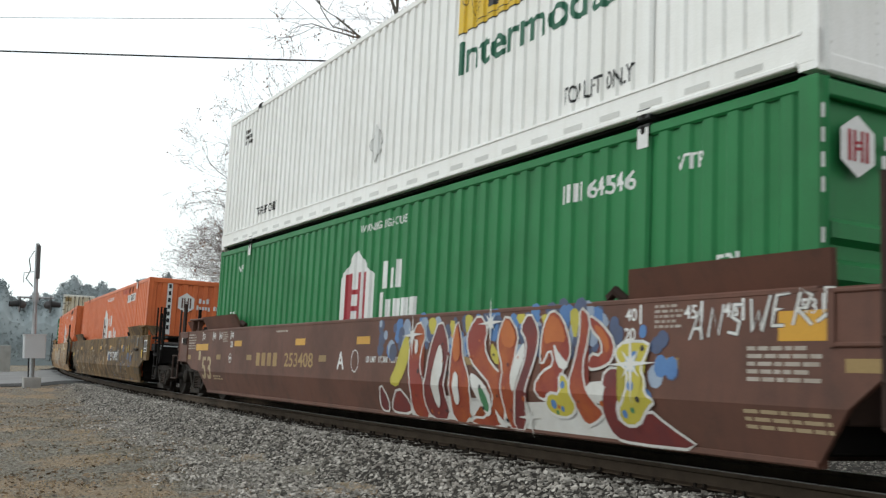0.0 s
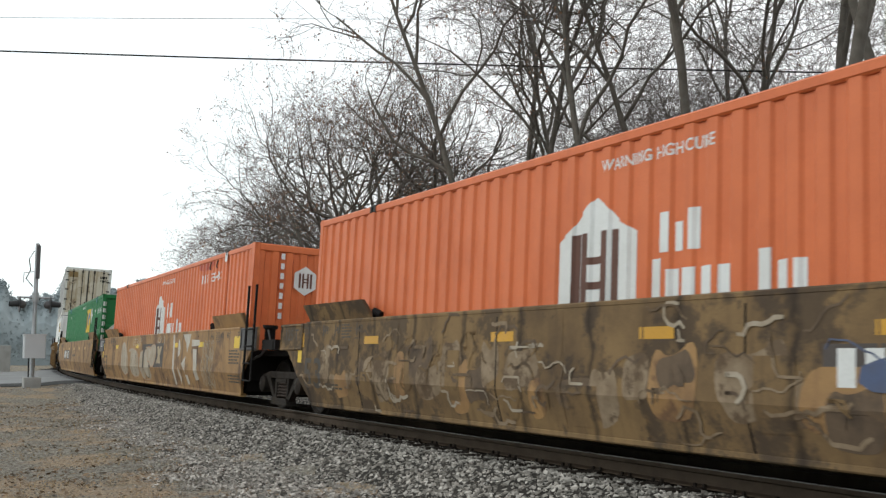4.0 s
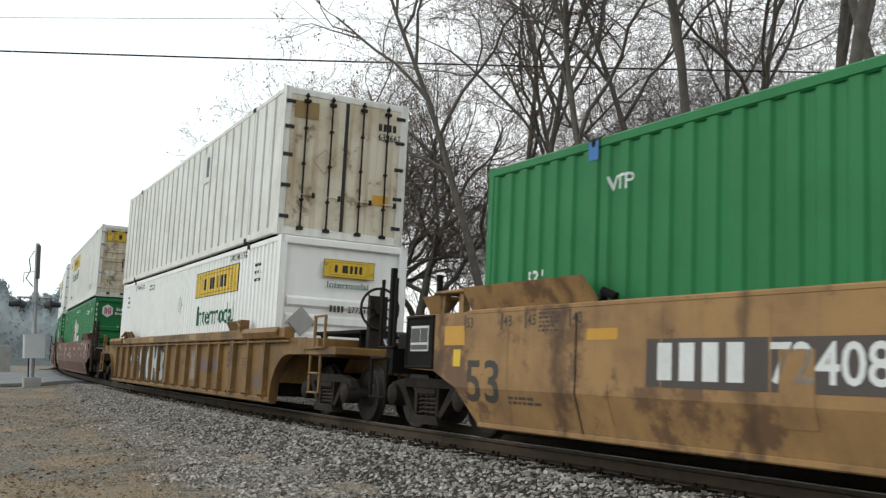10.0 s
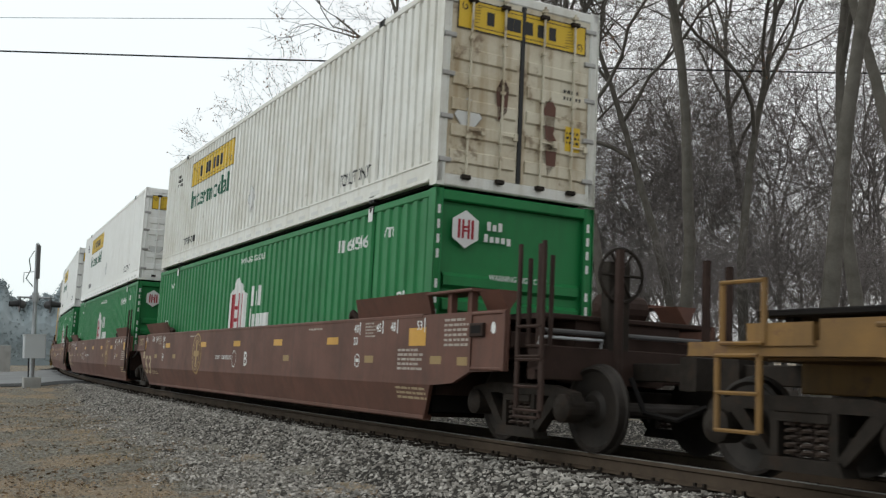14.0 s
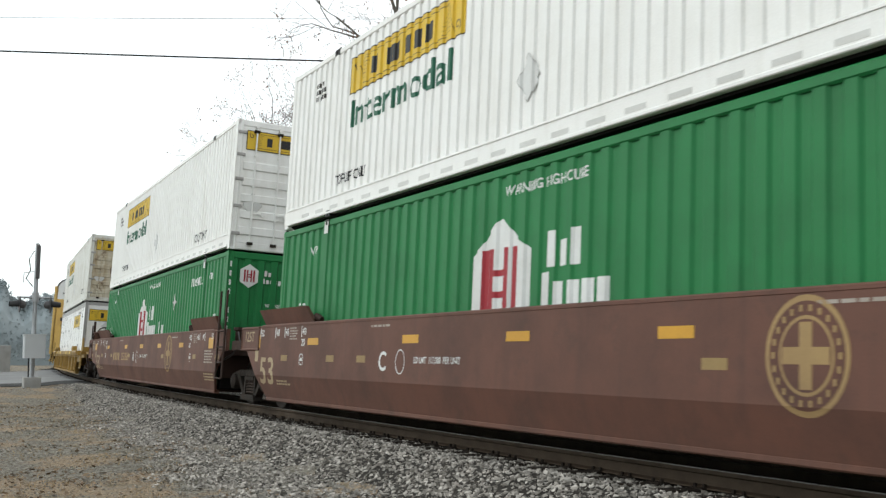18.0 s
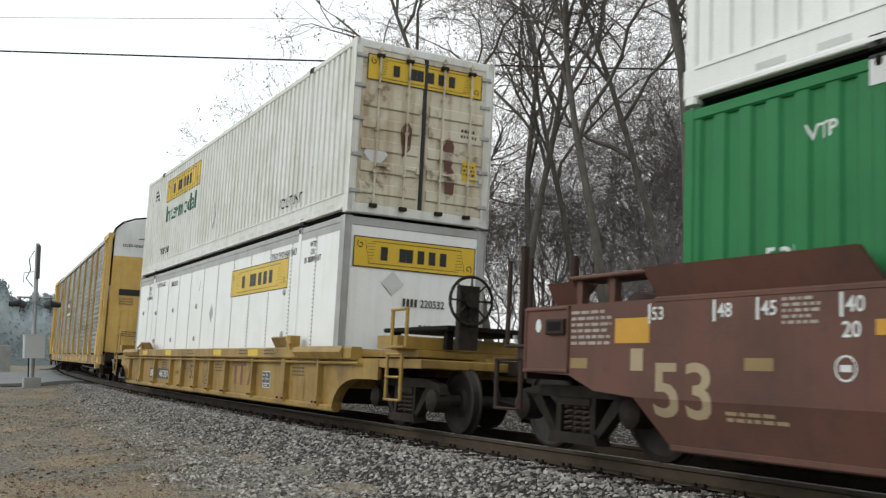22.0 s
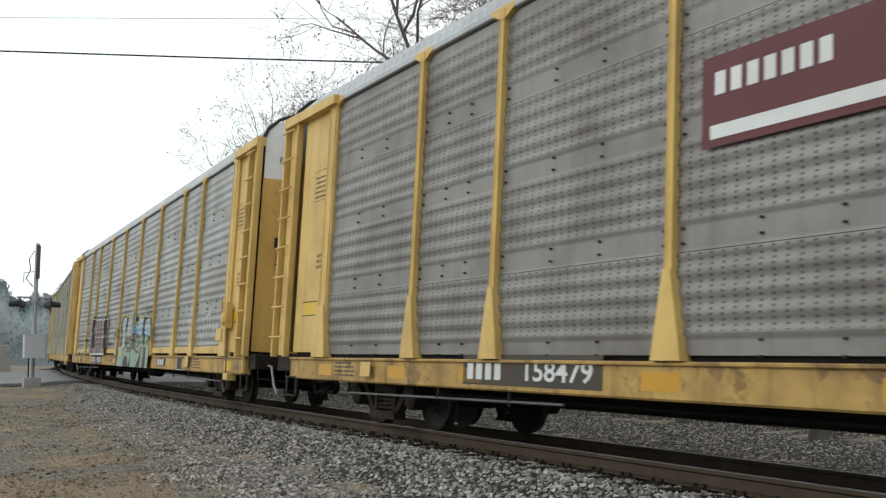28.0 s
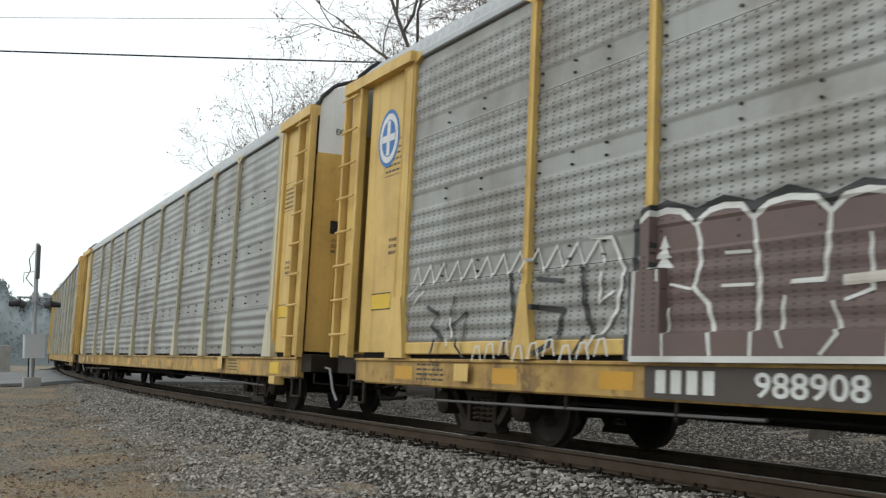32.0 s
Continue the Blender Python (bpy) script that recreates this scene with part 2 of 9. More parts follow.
# bark and twigs of the farther trees, paled to imitate haze
BARK_HAZED = surface("hazed_grey_bark", (0.20, 0.18, 0.165), (0.12, 0.105, 0.095), 0.7, 0.9, scale=3, bump=0.6, grain=25)
TWIG_HAZED = surface("hazed_twig_bark", (0.25, 0.22, 0.21), (0.17, 0.15, 0.145), 0.6, 0.9, bump=0.0)
BARK = surface("grey_brown_bark", (0.15, 0.135, 0.115), (0.075, 0.068, 0.056), 0.7, 0.9, scale=3, bump=0.6, grain=25)
TWIG = surface("twig_bark", (0.19, 0.162, 0.148), (0.12, 0.105, 0.095), 0.6, 0.9, bump=0.0)
DEADLEAF = surface("dry_oak_leaf", (0.32, 0.19, 0.125), (0.20, 0.125, 0.085), 0.7, 0.8, scale=2, bump=0.0)
# the haze of distance is painted in as a pale blue-grey
FARWOOD = surface("haze_coloured_far_wood", (0.26, 0.30, 0.31), (0.36, 0.40, 0.41), 0.7, 0.95, scale=0.12, bump=0.0)
STONE = surface("ballast_stone", (0.34, 0.32, 0.30), (0.2, 0.185, 0.17), 0.6, 0.85, scale=7, bump=0.3)
ROAD_PALE = surface("pale_worn_road", (0.24, 0.24, 0.24), (0.16, 0.16, 0.16), 0.6, 0.9, scale=0.4, bump=0.3)
ASPHALT = surface("worn_asphalt", (0.05, 0.049, 0.048), (0.03, 0.03, 0.03), 0.6, 0.9, scale=0.7, bump=0.4)
GALVPOST = surface("galvanised_mast", (0.42, 0.43, 0.44), (0.3, 0.3, 0.3), 0.5, 0.5, 0.4)
CABINET = surface("silver_signal_cabinet", (0.55, 0.56, 0.57), (0.42, 0.42, 0.42), 0.4, 0.45, 0.3)
CONCRETE = surface("concrete", (0.36, 0.35, 0.33), (0.24, 0.23, 0.21), 0.6, 0.9, scale=2)
LENS = surface("dark_red_signal_lens", (0.07, 0.012, 0.012), (0.04, 0.01, 0.01), 0.4, 0.25)
WIRE = surface("black_cable", (0.02, 0.02, 0.02), (0.03, 0.03, 0.03), 0.3, 0.6)
WIRE_PALE = surface("pale_thin_wire", (0.45, 0.47, 0.5), (0.4, 0.4, 0.42), 0.3, 0.6)


def ground_material():
    """Trodden dirt and dry grass beside the line, grey gravel towards it."""
    m, n, l, b = nodes_of("dirt_and_dry_grass")
    tc = n.new("ShaderNodeTexCoord")

    def noise_at(scale, detail=6, rough=0.6):
        t = n.new("ShaderNodeTexNoise")
        t.inputs["Scale"].default_value, t.inputs["Detail"].default_value, t.inputs["Roughness"].default_value = scale, detail, rough
        l.new(tc.outputs["Object"], t.inputs["Vector"])
        return t.outputs[0]

    def blend(fac, a, c, lo=0.4, hi=0.6):
        r = n.new("ShaderNodeMapRange")
        r.inputs[1].default_value, r.inputs[2].default_value = lo, hi
        l.new(fac, r.inputs[0])
        x = n.new("ShaderNodeMix")
        x.data_type = "RGBA"
        l.new(r.outputs[0], x.inputs[0])
        for sock, val in ((6, a), (7, c)):
            if isinstance(val, tuple):
                x.inputs[sock].default_value = (*val, 1)
            else:
                l.new(val, x.inputs[sock])
        return x.outputs[2]
    dirt = blend(noise_at(14), (0.14, 0.125, 0.10), (0.36, 0.33, 0.28), 0.38, 0.64)
    grass = blend(noise_at(26), (0.42, 0.325, 0.23), (0.24, 0.185, 0.13), 0.38, 0.64)
    mixed = blend(noise_at(0.6, 8, 0.68), dirt, grass, 0.5, 0.58)
    mossy = blend(noise_at(1.3, 8, 0.7), mixed, (0.12, 0.115, 0.075), 0.56, 0.72)
    l.new(mossy, b.inputs["Base Color"])
    b.inputs["Roughness"].default_value = 0.95
    b.inputs["Specular IOR Level"].default_value = 0.05
    bp = n.new("ShaderNodeBump")
    bp.inputs["Strength"].default_value, bp.inputs["Distance"].default_value = 1.0, 0.09
    l.new(noise_at(30), bp.inputs["Height"])
    l.new(bp.outputs[0], b.inputs["Normal"])
    return m


def perforated(name="perforated_galvanised_screen", shade=1.0, tint=(1, 1, 1), base=None):
    """Galvanised autorack screen: rows of small slots through the sheet, read as dark dots."""
    m = (base or GALV).copy()
    m.name = name
    n, l = m.node_tree.nodes, m.node_tree.links
    b = n["Principled BSDF"]
    src = b.inputs["Base Color"].links[0].from_socket
    tc = n.new("ShaderNodeTexCoord")
    sep = n.new("ShaderNodeSeparateXYZ")
    l.new(tc.outputs["Object"], sep.inputs[0])

    def op(kind, a, c=None):
        x = n.new("ShaderNodeMath")
        x.operation = kind
        for i, val in enumerate((a, c)):
            if val is None:
                continue
            if isinstance(val, float):
                x.inputs[i].default_value = val
            else:
                l.new(val, x.inputs[i])
        return x.outputs[0]
    fx = op("FRACT", op("MULTIPLY", sep.outputs[0], 7.4))
    fz = op("FRACT", op("MULTIPLY", sep.outputs[2], 21.0))
    group = op("GREATER_THAN", op("FRACT", op("DIVIDE", op("SUBTRACT", sep.outputs[2], 0.92), 0.975)), 0.27)
    hole = op("MULTIPLY", op("MULTIPLY", op("LESS_THAN", fx, 0.26), op("LESS_THAN", fz, 0.42)), op("MULTIPLY", group, op("GREATER_THAN", sep.outputs[2], 1.2)))
    x = n.new("ShaderNodeMix")
    x.data_type = "RGBA"
    x.inputs[7].default_value = (0.04, 0.04, 0.042, 1)
    l.new(op("MULTIPLY", hole, 0.85), x.inputs[0])
    age = n.new("ShaderNodeMix")
    age.data_type, age.blend_type = "RGBA", "MULTIPLY"
    age.inputs[0].default_value = 1.0
    age.inputs[7].default_value = (*[shade * c for c in tint], 1)
    l.new(src, age.inputs[6])
    l.new(age.outputs[2], x.inputs[6])
    l.new(x.outputs[2], b.inputs["Base Color"])
    return m


# both colours hold shade: under the cars and, in the bed, between stones
LITTER = surface("leaf_litter", (0.05, 0.036, 0.025), (0.02, 0.015, 0.011), 0.8, 0.95, scale=0.9, bump=0.9, grain=16)
BED = surface("grimy_shaded_gravel_bed", (0.045, 0.04, 0.035), (0.018, 0.016, 0.014), 0.8, 0.95, scale=1.5, bump=0.9, grain=28)
GROUND = ground_material()
SCREEN = perforated("perforated_galvanised_screen", 1.16, (1.0, 1.01, 0.98))
P_SKY = perforated("sky_blue_paint_on_screen", base=SPRAY_SKY)
P_MINT = perforated("mint_paint_on_screen", base=SPRAY_MINT)
P_BROWN = perforated("brown_paint_on_screen", base=SPRAY_BR)
SCREEN_OLD = perforated("old_browned_screen", 0.82, (1.05, 1.0, 0.95))

# ---- mesh helpers ----
class MB:
    """Gathers boxes, prisms, tubes and sheets into one mesh."""

    def __init__(self):
        self.v, self.f = [], []

    def add(self, verts, faces):
        k = len(self.v)
        self.v += [tuple(p) for p in verts]
        self.f += [tuple(i + k for i in fc) for fc in faces]
        return self

    def box(self, x0, x1, y0, y1, z0, z1):
        return self.add([(x, y, z) for x in (x0, x1) for y in (y0, y1) for z in (z0, z1)],
                        [(0, 1, 3, 2), (4, 6, 7, 5), (0, 4, 5, 1), (2, 3, 7, 6), (0, 2, 6, 4), (1, 5, 7, 3)])

    def prism(self, axis, prof, a, b):
        """A closed profile pushed along an axis. Profile axes: x -> (y, z), y -> (x, z), z -> (x, y)."""
        n = len(prof)
        put = {"x": lambda p, t: (t, p[0], p[1]), "y": lambda p, t: (p[0], t, p[1]), "z": lambda p, t: (p[0], p[1], t)}[axis]
        return self.add([put(p, t) for t in (a, b) for p in prof],
                        [(i, (i + 1) % n, n + (i + 1) % n, n + i) for i in range(n)] + [tuple(range(n)), tuple(range(2 * n - 1, n - 1, -1))])

    def slab(self, x0, x1, y0, y1, z0, z1, c=0.012):
        """A box whose long edges are rounded off by c."""
        c = min(c, abs(x1 - x0) / 3, abs(y1 - y0) / 3, abs(z1 - z0) / 3)
        d = (abs(x1 - x0), abs(y1 - y0), abs(z1 - z0))
        ax = d.index(max(d))
        (a0, a1), (b0, b1), (t0, t1) = [((y0, y1), (z0, z1), (x0, x1)), ((x0, x1), (z0, z1), (y0, y1)), ((x0, x1), (y0, y1), (z0, z1))][ax]
        prof = [(a0 + c, b0), (a1 - c, b0), (a1, b0 + c), (a1, b1 - c), (a1 - c, b1), (a0 + c, b1), (a0, b1 - c), (a0, b0 + c)]
        return self.prism("xyz"[ax], prof, t0, t1)

    def tube(self, pts, r, n=6, r1=None, cap=True):
        pts = [Vector(p) for p in pts]
        r1 = r if r1 is None else r1
        k = len(self.v)
        up = Vector((0.31, 0.17, 0.94))
        for i, p in enumerate(pts):
            d = (pts[min(i + 1, len(pts) - 1)] - pts[max(i - 1, 0)]).normalized()
            a = d.cross(up)
            a = a.normalized() if a.length > 1e-4 else Vector((1, 0, 0))
            b = d.cross(a)
            rr = r + (r1 - r) * i / max(1, len(pts) - 1)
            self.v += [tuple(p + (a * math.cos(t) + b * math.sin(t)) * rr) for t in (2 * math.pi * j / n for j in range(n))]
        for i in range(len(pts) - 1):
            for j in range(n):
                self.f.append((k + i * n + j, k + i * n + (j + 1) % n, k + (i + 1) * n + (j + 1) % n, k + (i + 1) * n + j))
        if cap:
            self.f.append(tuple(k + j for j in range(n)))
            self.f.append(tuple(k + (len(pts) - 1) * n + j for j in reversed(range(n))))
        return self

    def lathe(self, prof, n=24, axis="y", at=(0, 0, 0)):
        """Rings of (position, radius) turned round an axis."""
        k = len(self.v)
        for p, r in prof:
            for j in range(n):
                a = 2 * math.pi * j / n
                c, s = r * math.cos(a), r * math.sin(a)
                q = {"y": (c, p, s), "x": (p, c, s), "z": (c, s, p)}[axis]
                self.v.append((q[0] + at[0], q[1] + at[1], q[2] + at[2]))
        for i in range(len(prof) - 1):
            for j in range(n):
                self.f.append((k + i * n + j, k + i * n + (j + 1) % n, k + (i + 1) * n + (j + 1) % n, k + (i + 1) * n + j))
        self.f.append(tuple(k + j for j in range(n)))
        self.f.append(tuple(k + (len(prof) - 1) * n + j for j in reversed(range(n))))
        return self

    def sheet(self, rows):
        """A grid of points, row by row."""
        n = len(rows[0])
        return self.add([p for r in rows for p in r], [(i * n + j, i * n + j + 1, (i + 1) * n + j + 1, (i + 1) * n + j)
                                                       for i in range(len(rows) - 1) for j in range(n - 1)])

    def mesh(self, name, material, smooth=False):
        me = bpy.data.meshes.new(name)
        me.from_pydata(self.v, [], self.f)
        b = bmesh.new()
        b.from_mesh(me)
        bmesh.ops.recalc_face_normals(b, faces=b.faces)
        b.to_mesh(me)
        b.free()
        me.materials.append(material)
        if smooth:
            me.shade_smooth()
        return me


def part(name, mb, material, parent, label="", at=None, smooth=False):
    """One mesh object under a thing or a part."""
    ob = new(name, mb if isinstance(mb, bpy.types.Mesh) else mb.mesh(name, material, smooth))
    ob.parent = parent
    if at is not None:
        ob.matrix_basis = at
    if label:
        tagged(ob, label)
    return ob


def thing(name, label, category, group="", kind=""):
    return tagged(new(name), label, category, group, kind)


TEXTS = {}


def lettering(text, high, wide=None):
    """Flat letters in the built-in font, high metres tall, from x = 0: points and faces."""
    if text not in TEXTS:
        cu = bpy.data.curves.new("letters", "FONT")
        cu.body, cu.resolution_u, cu.offset = text, 3, 0.014
        ob = bpy.data.objects.new("letters", cu)
        scene.collection.objects.link(ob)
        me = bpy.data.meshes.new_from_object(ob.evaluated_get(bpy.context.evaluated_depsgraph_get()))
        TEXTS[text] = ([(v.co.x, v.co.y) for v in me.vertices], [tuple(p.vertices) for p in me.polygons])
        bpy.data.objects.remove(ob)
        bpy.data.curves.remove(cu)
        bpy.data.meshes.remove(me)
    pts, faces = TEXTS[text]
    x0, x1, y0, y1 = min(p[0] for p in pts), max(p[0] for p in pts), min(p[1] for p in pts), max(p[1] for p in pts)
    k = high / (y1 - y0)
    kx = wide / (x1 - x0) if wide else k
    return [((p[0] - x0) * kx, (p[1] - y0) * k) for p in pts], faces


def bars(spec, high, letter=None, gap=0.3):
    """Plain bars in place of lettering, one bar a letter: X tall, x low, p hanging, i thin."""
    letter = letter or high * 0.62
    pts, faces, x = [], [], 0.0
    for ch in spec:
        if ch != " ":
            k = len(pts)
            w = letter * (0.4 if ch == "i" else 0.86)
            z0, z1 = (-0.2 * high if ch == "p" else 0), (high * 0.72 if "X" in spec and ch in "xp" else high)
            pts += [(x, z0), (x + w, z0), (x + w, z1), (x, z1)]
            faces.append((k, k + 1, k + 2, k + 3))
            x += letter * 0.4 - letter if ch == "i" else 0
        x += letter * (1 + gap)
    return pts, faces


def smooth(pts, n=2):
    """A closed outline with its corners cut twice."""
    for _ in range(n):
        out = []
        for a, b in zip(pts, list(pts[1:]) + [pts[0]]):
            out += [(a[0] * 0.75 + b[0] * 0.25, a[1] * 0.75 + b[1] * 0.25), (a[0] * 0.25 + b[0] * 0.75, a[1] * 0.25 + b[1] * 0.75)]
        pts = out
    return pts


def lines(n, wide, pitch, high=None):
    """Rows of small print as thin bars of uneven length."""
    rnd = random.Random(n * 7 + int(wide * 100))
    pts, faces = [], []
    high = high or pitch * 0.5
    for i in range(n):
        x = 0.0
        while x < wide * (0.98 if i % 3 else 0.8):
            w = min(wide - x, rnd.uniform(0.08, 0.22) * max(wide, 0.25))
            k = len(pts)
            pts += [(x, -i * pitch), (x + w, -i * pitch), (x + w, -i * pitch + high), (x, -i * pitch + high)]
            faces.append((k, k + 1, k + 2, k + 3))
            x += w + 0.025
    return pts, faces


def poly(*pts):
    return list(pts), [tuple(range(len(pts)))]


def rect(w, h):
    return poly((0, 0), (w, 0), (w, h), (0, h))


def ribbon(pts, w):
    """A spray stroke of width w along points."""
    out, faces = [], []
    n = len(pts)
    for i, p in enumerate(pts):
        a, b = pts[max(i - 1, 0)], pts[min(i + 1, n - 1)]
        d = Vector((b[0] - a[0], b[1] - a[1]))
        d = d.normalized() if d.length else Vector((1, 0))
        k = w * (0.5 if 0 < i < n - 1 else 0.35)
        out += [(p[0] - d.y * k, p[1] + d.x * k), (p[0] + d.y * k, p[1] - d.x * k)]
        if i:
            faces.append((2 * i - 2, 2 * i - 1, 2 * i + 1, 2 * i))
    return out, faces


def outline(pts, w):
    return ribbon(list(pts) + [pts[0], pts[1]], w)


def decal(name, shape, x, z, material, parent, skin, lift=0.003, label=""):
    """Paint on a skin: a flat shape cut along the skin's folds and laid on it. skin: ('side', depth(x, z), xbreaks, zbreaks) or ('end', x)."""
    pts, faces = shape
    if name == "name_bar" and len(faces) > 1:
        for fc in faces:
            decal(name, ([pts[i] for i in fc], [tuple(range(len(fc)))]), x, z, material, parent, skin, lift, label)
        return None
    if skin[0] == "end":
        mb = MB().add([(skin[1] + lift, x + a, z + b) for a, b in pts], faces)
        return part(name, mb, material, parent, label)
    _, depth, xb, zb = skin
    bm = bmesh.new()
    vs = [bm.verts.new((x + a, 0, z + b)) for a, b in pts]
    for fc in faces:
        try:
            bm.faces.new([vs[i] for i in fc])
        except ValueError:
            pass
    bmesh.ops.triangulate(bm, faces=bm.faces[:])
    lo, hi = min(p[0] for p in pts) + x, max(p[0] for p in pts) + x
    zlo, zhi = min(p[1] for p in pts) + z, max(p[1] for p in pts) + z
    for c in xb(lo, hi):
        bmesh.ops.bisect_plane(bm, geom=bm.verts[:] + bm.edges[:] + bm.faces[:], plane_co=(c, 0, 0), plane_no=(1, 0, 0))
    for c in zb:
        if zlo < c < zhi:
            bmesh.ops.bisect_plane(bm, geom=bm.verts[:] + bm.edges[:] + bm.faces[:], plane_co=(0, 0, c), plane_no=(0, 0, 1))
    for v in bm.verts:
        v.co.y = depth(v.co.x, v.co.z) - lift
    me = bpy.data.meshes.new(name)
    bm.to_mesh(me)
    bm.free()
    me.materials.append(material)
    return part(name, me, material, parent, label)


# ---- the line of the track ----
D0, KAPPA, S0, EASE, CANT = 7.476, 1 / 470.5, 7.49, 3.0, 0.0499
STEP = 0.25
S_GRID = np.arange(-60, 420, STEP)
_th = np.cumsum(KAPPA * np.clip((S_GRID - S0) / EASE, 0, 1)) * STEP
_x, _y = -np.cumsum(np.cos(_th)) * STEP, np.cumsum(np.sin(_th)) * STEP
_x, _y = _x - np.interp(0, S_GRID, _x), _y - np.interp(0, S_GRID, _y) + D0


def on_track(s, off=0.0, z=0.0):
    """The place at s metres up the line, off metres towards the camera's side, z above the canted rail heads."""
    t, x, y = np.interp(s, S_GRID, _th), np.interp(s, S_GRID, _x), np.interp(s, S_GRID, _y)
    o, h = off * math.cos(CANT) - z * math.sin(CANT), z * math.cos(CANT) + off * math.sin(CANT)
    return Vector((x - o * math.sin(t), y - o * math.cos(t), h))


def beside(x, y):
    """How far a point of the plan is from the centre line, and how far up the line; the camera's side is negative."""
    s = np.interp(-np.asarray(x, float), -_x, S_GRID)
    t = np.interp(s, S_GRID, _th)
    return (np.asarray(y, float) - np.interp(s, S_GRID, _y)) * np.cos(t), s


# how far the train has come
V_T = np.array([0, 6, 12, 18, 24, 32.0])
V_M = np.array([7.5713, 7.5708, 7.4576, 7.622, 7.7061, 8.1162])
_tt = np.linspace(0, 32, 641)
_vv = np.interp(_tt, V_T, V_M)
_come = np.concatenate([[0], np.cumsum((_vv[1:] + _vv[:-1]) / 2 * 0.05)])


def come(t):
    return float(np.interp(t, _tt, _come))


def car_pose(lead, trail, t):
    """The pose of a car whose leading and trailing trucks stand at those metres of the train."""
    a, b = on_track(lead - come(t)), on_track(trail - come(t))
    d = a - b
    return pose(*((a + b) / 2), 0, 0, math.degrees(math.atan2(d.y, d.x))) @ pose(0, 0, 0, -math.degrees(CANT))


# ---- rails, ties, ballast, ground ----
def sweep(prof, s0, s1, step, name, material, parent):
    """A profile (towards the camera, up) pushed along the track."""
    rows = [[on_track(s, o, z) for o, z in prof] for s in np.arange(s0, s1 + 0.01, step)]
    return part(name, MB().sheet([[*r, r[0]] for r in rows]), material, parent)


def build_track():
    line = thing("railway_track", "rusty steel rails on dark timber ties in grey ballast", "railway track", kind="structure")
    for side in (1, -1):
        c = side * 0.755
        sweep([(c - 0.037, -0.005), (c - 0.037, -0.04), (c - 0.009, -0.055), (c - 0.009, -0.145), (c - 0.07, -0.165), (c - 0.07, -0.178),
               (c + 0.07, -0.178), (c + 0.07, -0.165), (c + 0.009, -0.145), (c + 0.009, -0.055), (c + 0.037, -0.04), (c + 0.037, -0.005)],
              -20, 200, 1.0, "rail", RAIL, line)
        sweep([(c - 0.03, -0.0045), (c - 0.03, 0.0), (c + 0.03, 0.0), (c + 0.03, -0.0045)], -20, 200, 1.0, "rail_head", RAILTOP, line)
    tie = MB().slab(-0.115, 0.115, -1.3, 1.3, -0.36, -0.18, 0.015)
    for side in (-0.755, 0.755):
        tie.box(-0.09, 0.09, side - 0.17, side + 0.17, -0.18, -0.168)
        for dx in (-0.06, 0.06):
            for dy in (-0.11, 0.11):
                tie.box(dx - 0.014, dx + 0.014, side + dy - 0.014, side + dy + 0.014, -0.168, -0.135)
    me = tie.mesh("tie", TIE)
    rnd = random.Random(5)
    for i in range(276):
        s = -12 + i * 0.50
        a, b = on_track(s - 0.1), on_track(s + 0.1)
        d = a - b
        m = pose(*((a + b) / 2), 0, 0, math.degrees(math.atan2(d.y, d.x)) + rnd.uniform(-1.5, 1.5)) @ pose(0, rnd.uniform(-0.04, 0.04), rnd.uniform(-0.008, 0.004), -math.degrees(CANT))
        part("tie", me, TIE, line, at=m)
    return line


def ground_z(x, y):
    """The lie of the land: ballast shoulder, cess and a slight bank under the trees."""
    d, s = beside(x, y)
    dd = np.abs(d)
    cant = -d * math.sin(CANT) * np.clip((2.6 - dd) / 1.0, 0, 1)
    z = np.where(dd < 1.45, -0.215, -0.215 - np.clip(dd - 1.45, 0, 0.95) * 0.36) + cant
    z = np.where(d > 2.4, z + np.clip(d - 9, 0, 40) * 0.03, z)
    z = z - np.clip(-d - 2.4, 0, 3) * 0.03
    xx = -np.asarray(x, float)
    road = np.clip((xx - 35.5) / 4.5, 0, 1) * np.clip((90 - xx) / 8, 0, 1)
    z = z * (1 - road) + (-0.2 + cant * 0.9 - np.clip(dd - 1.5, 0, 8) * 0.02) * road
    return z


def wobble(x, y, k=1.0):
    return np.sin(1.7 * x * k + 0.6 * np.sin(2.3 * y * k)) * np.cos(1.3 * y * k + 0.9 * np.sin(1.1 * x * k))


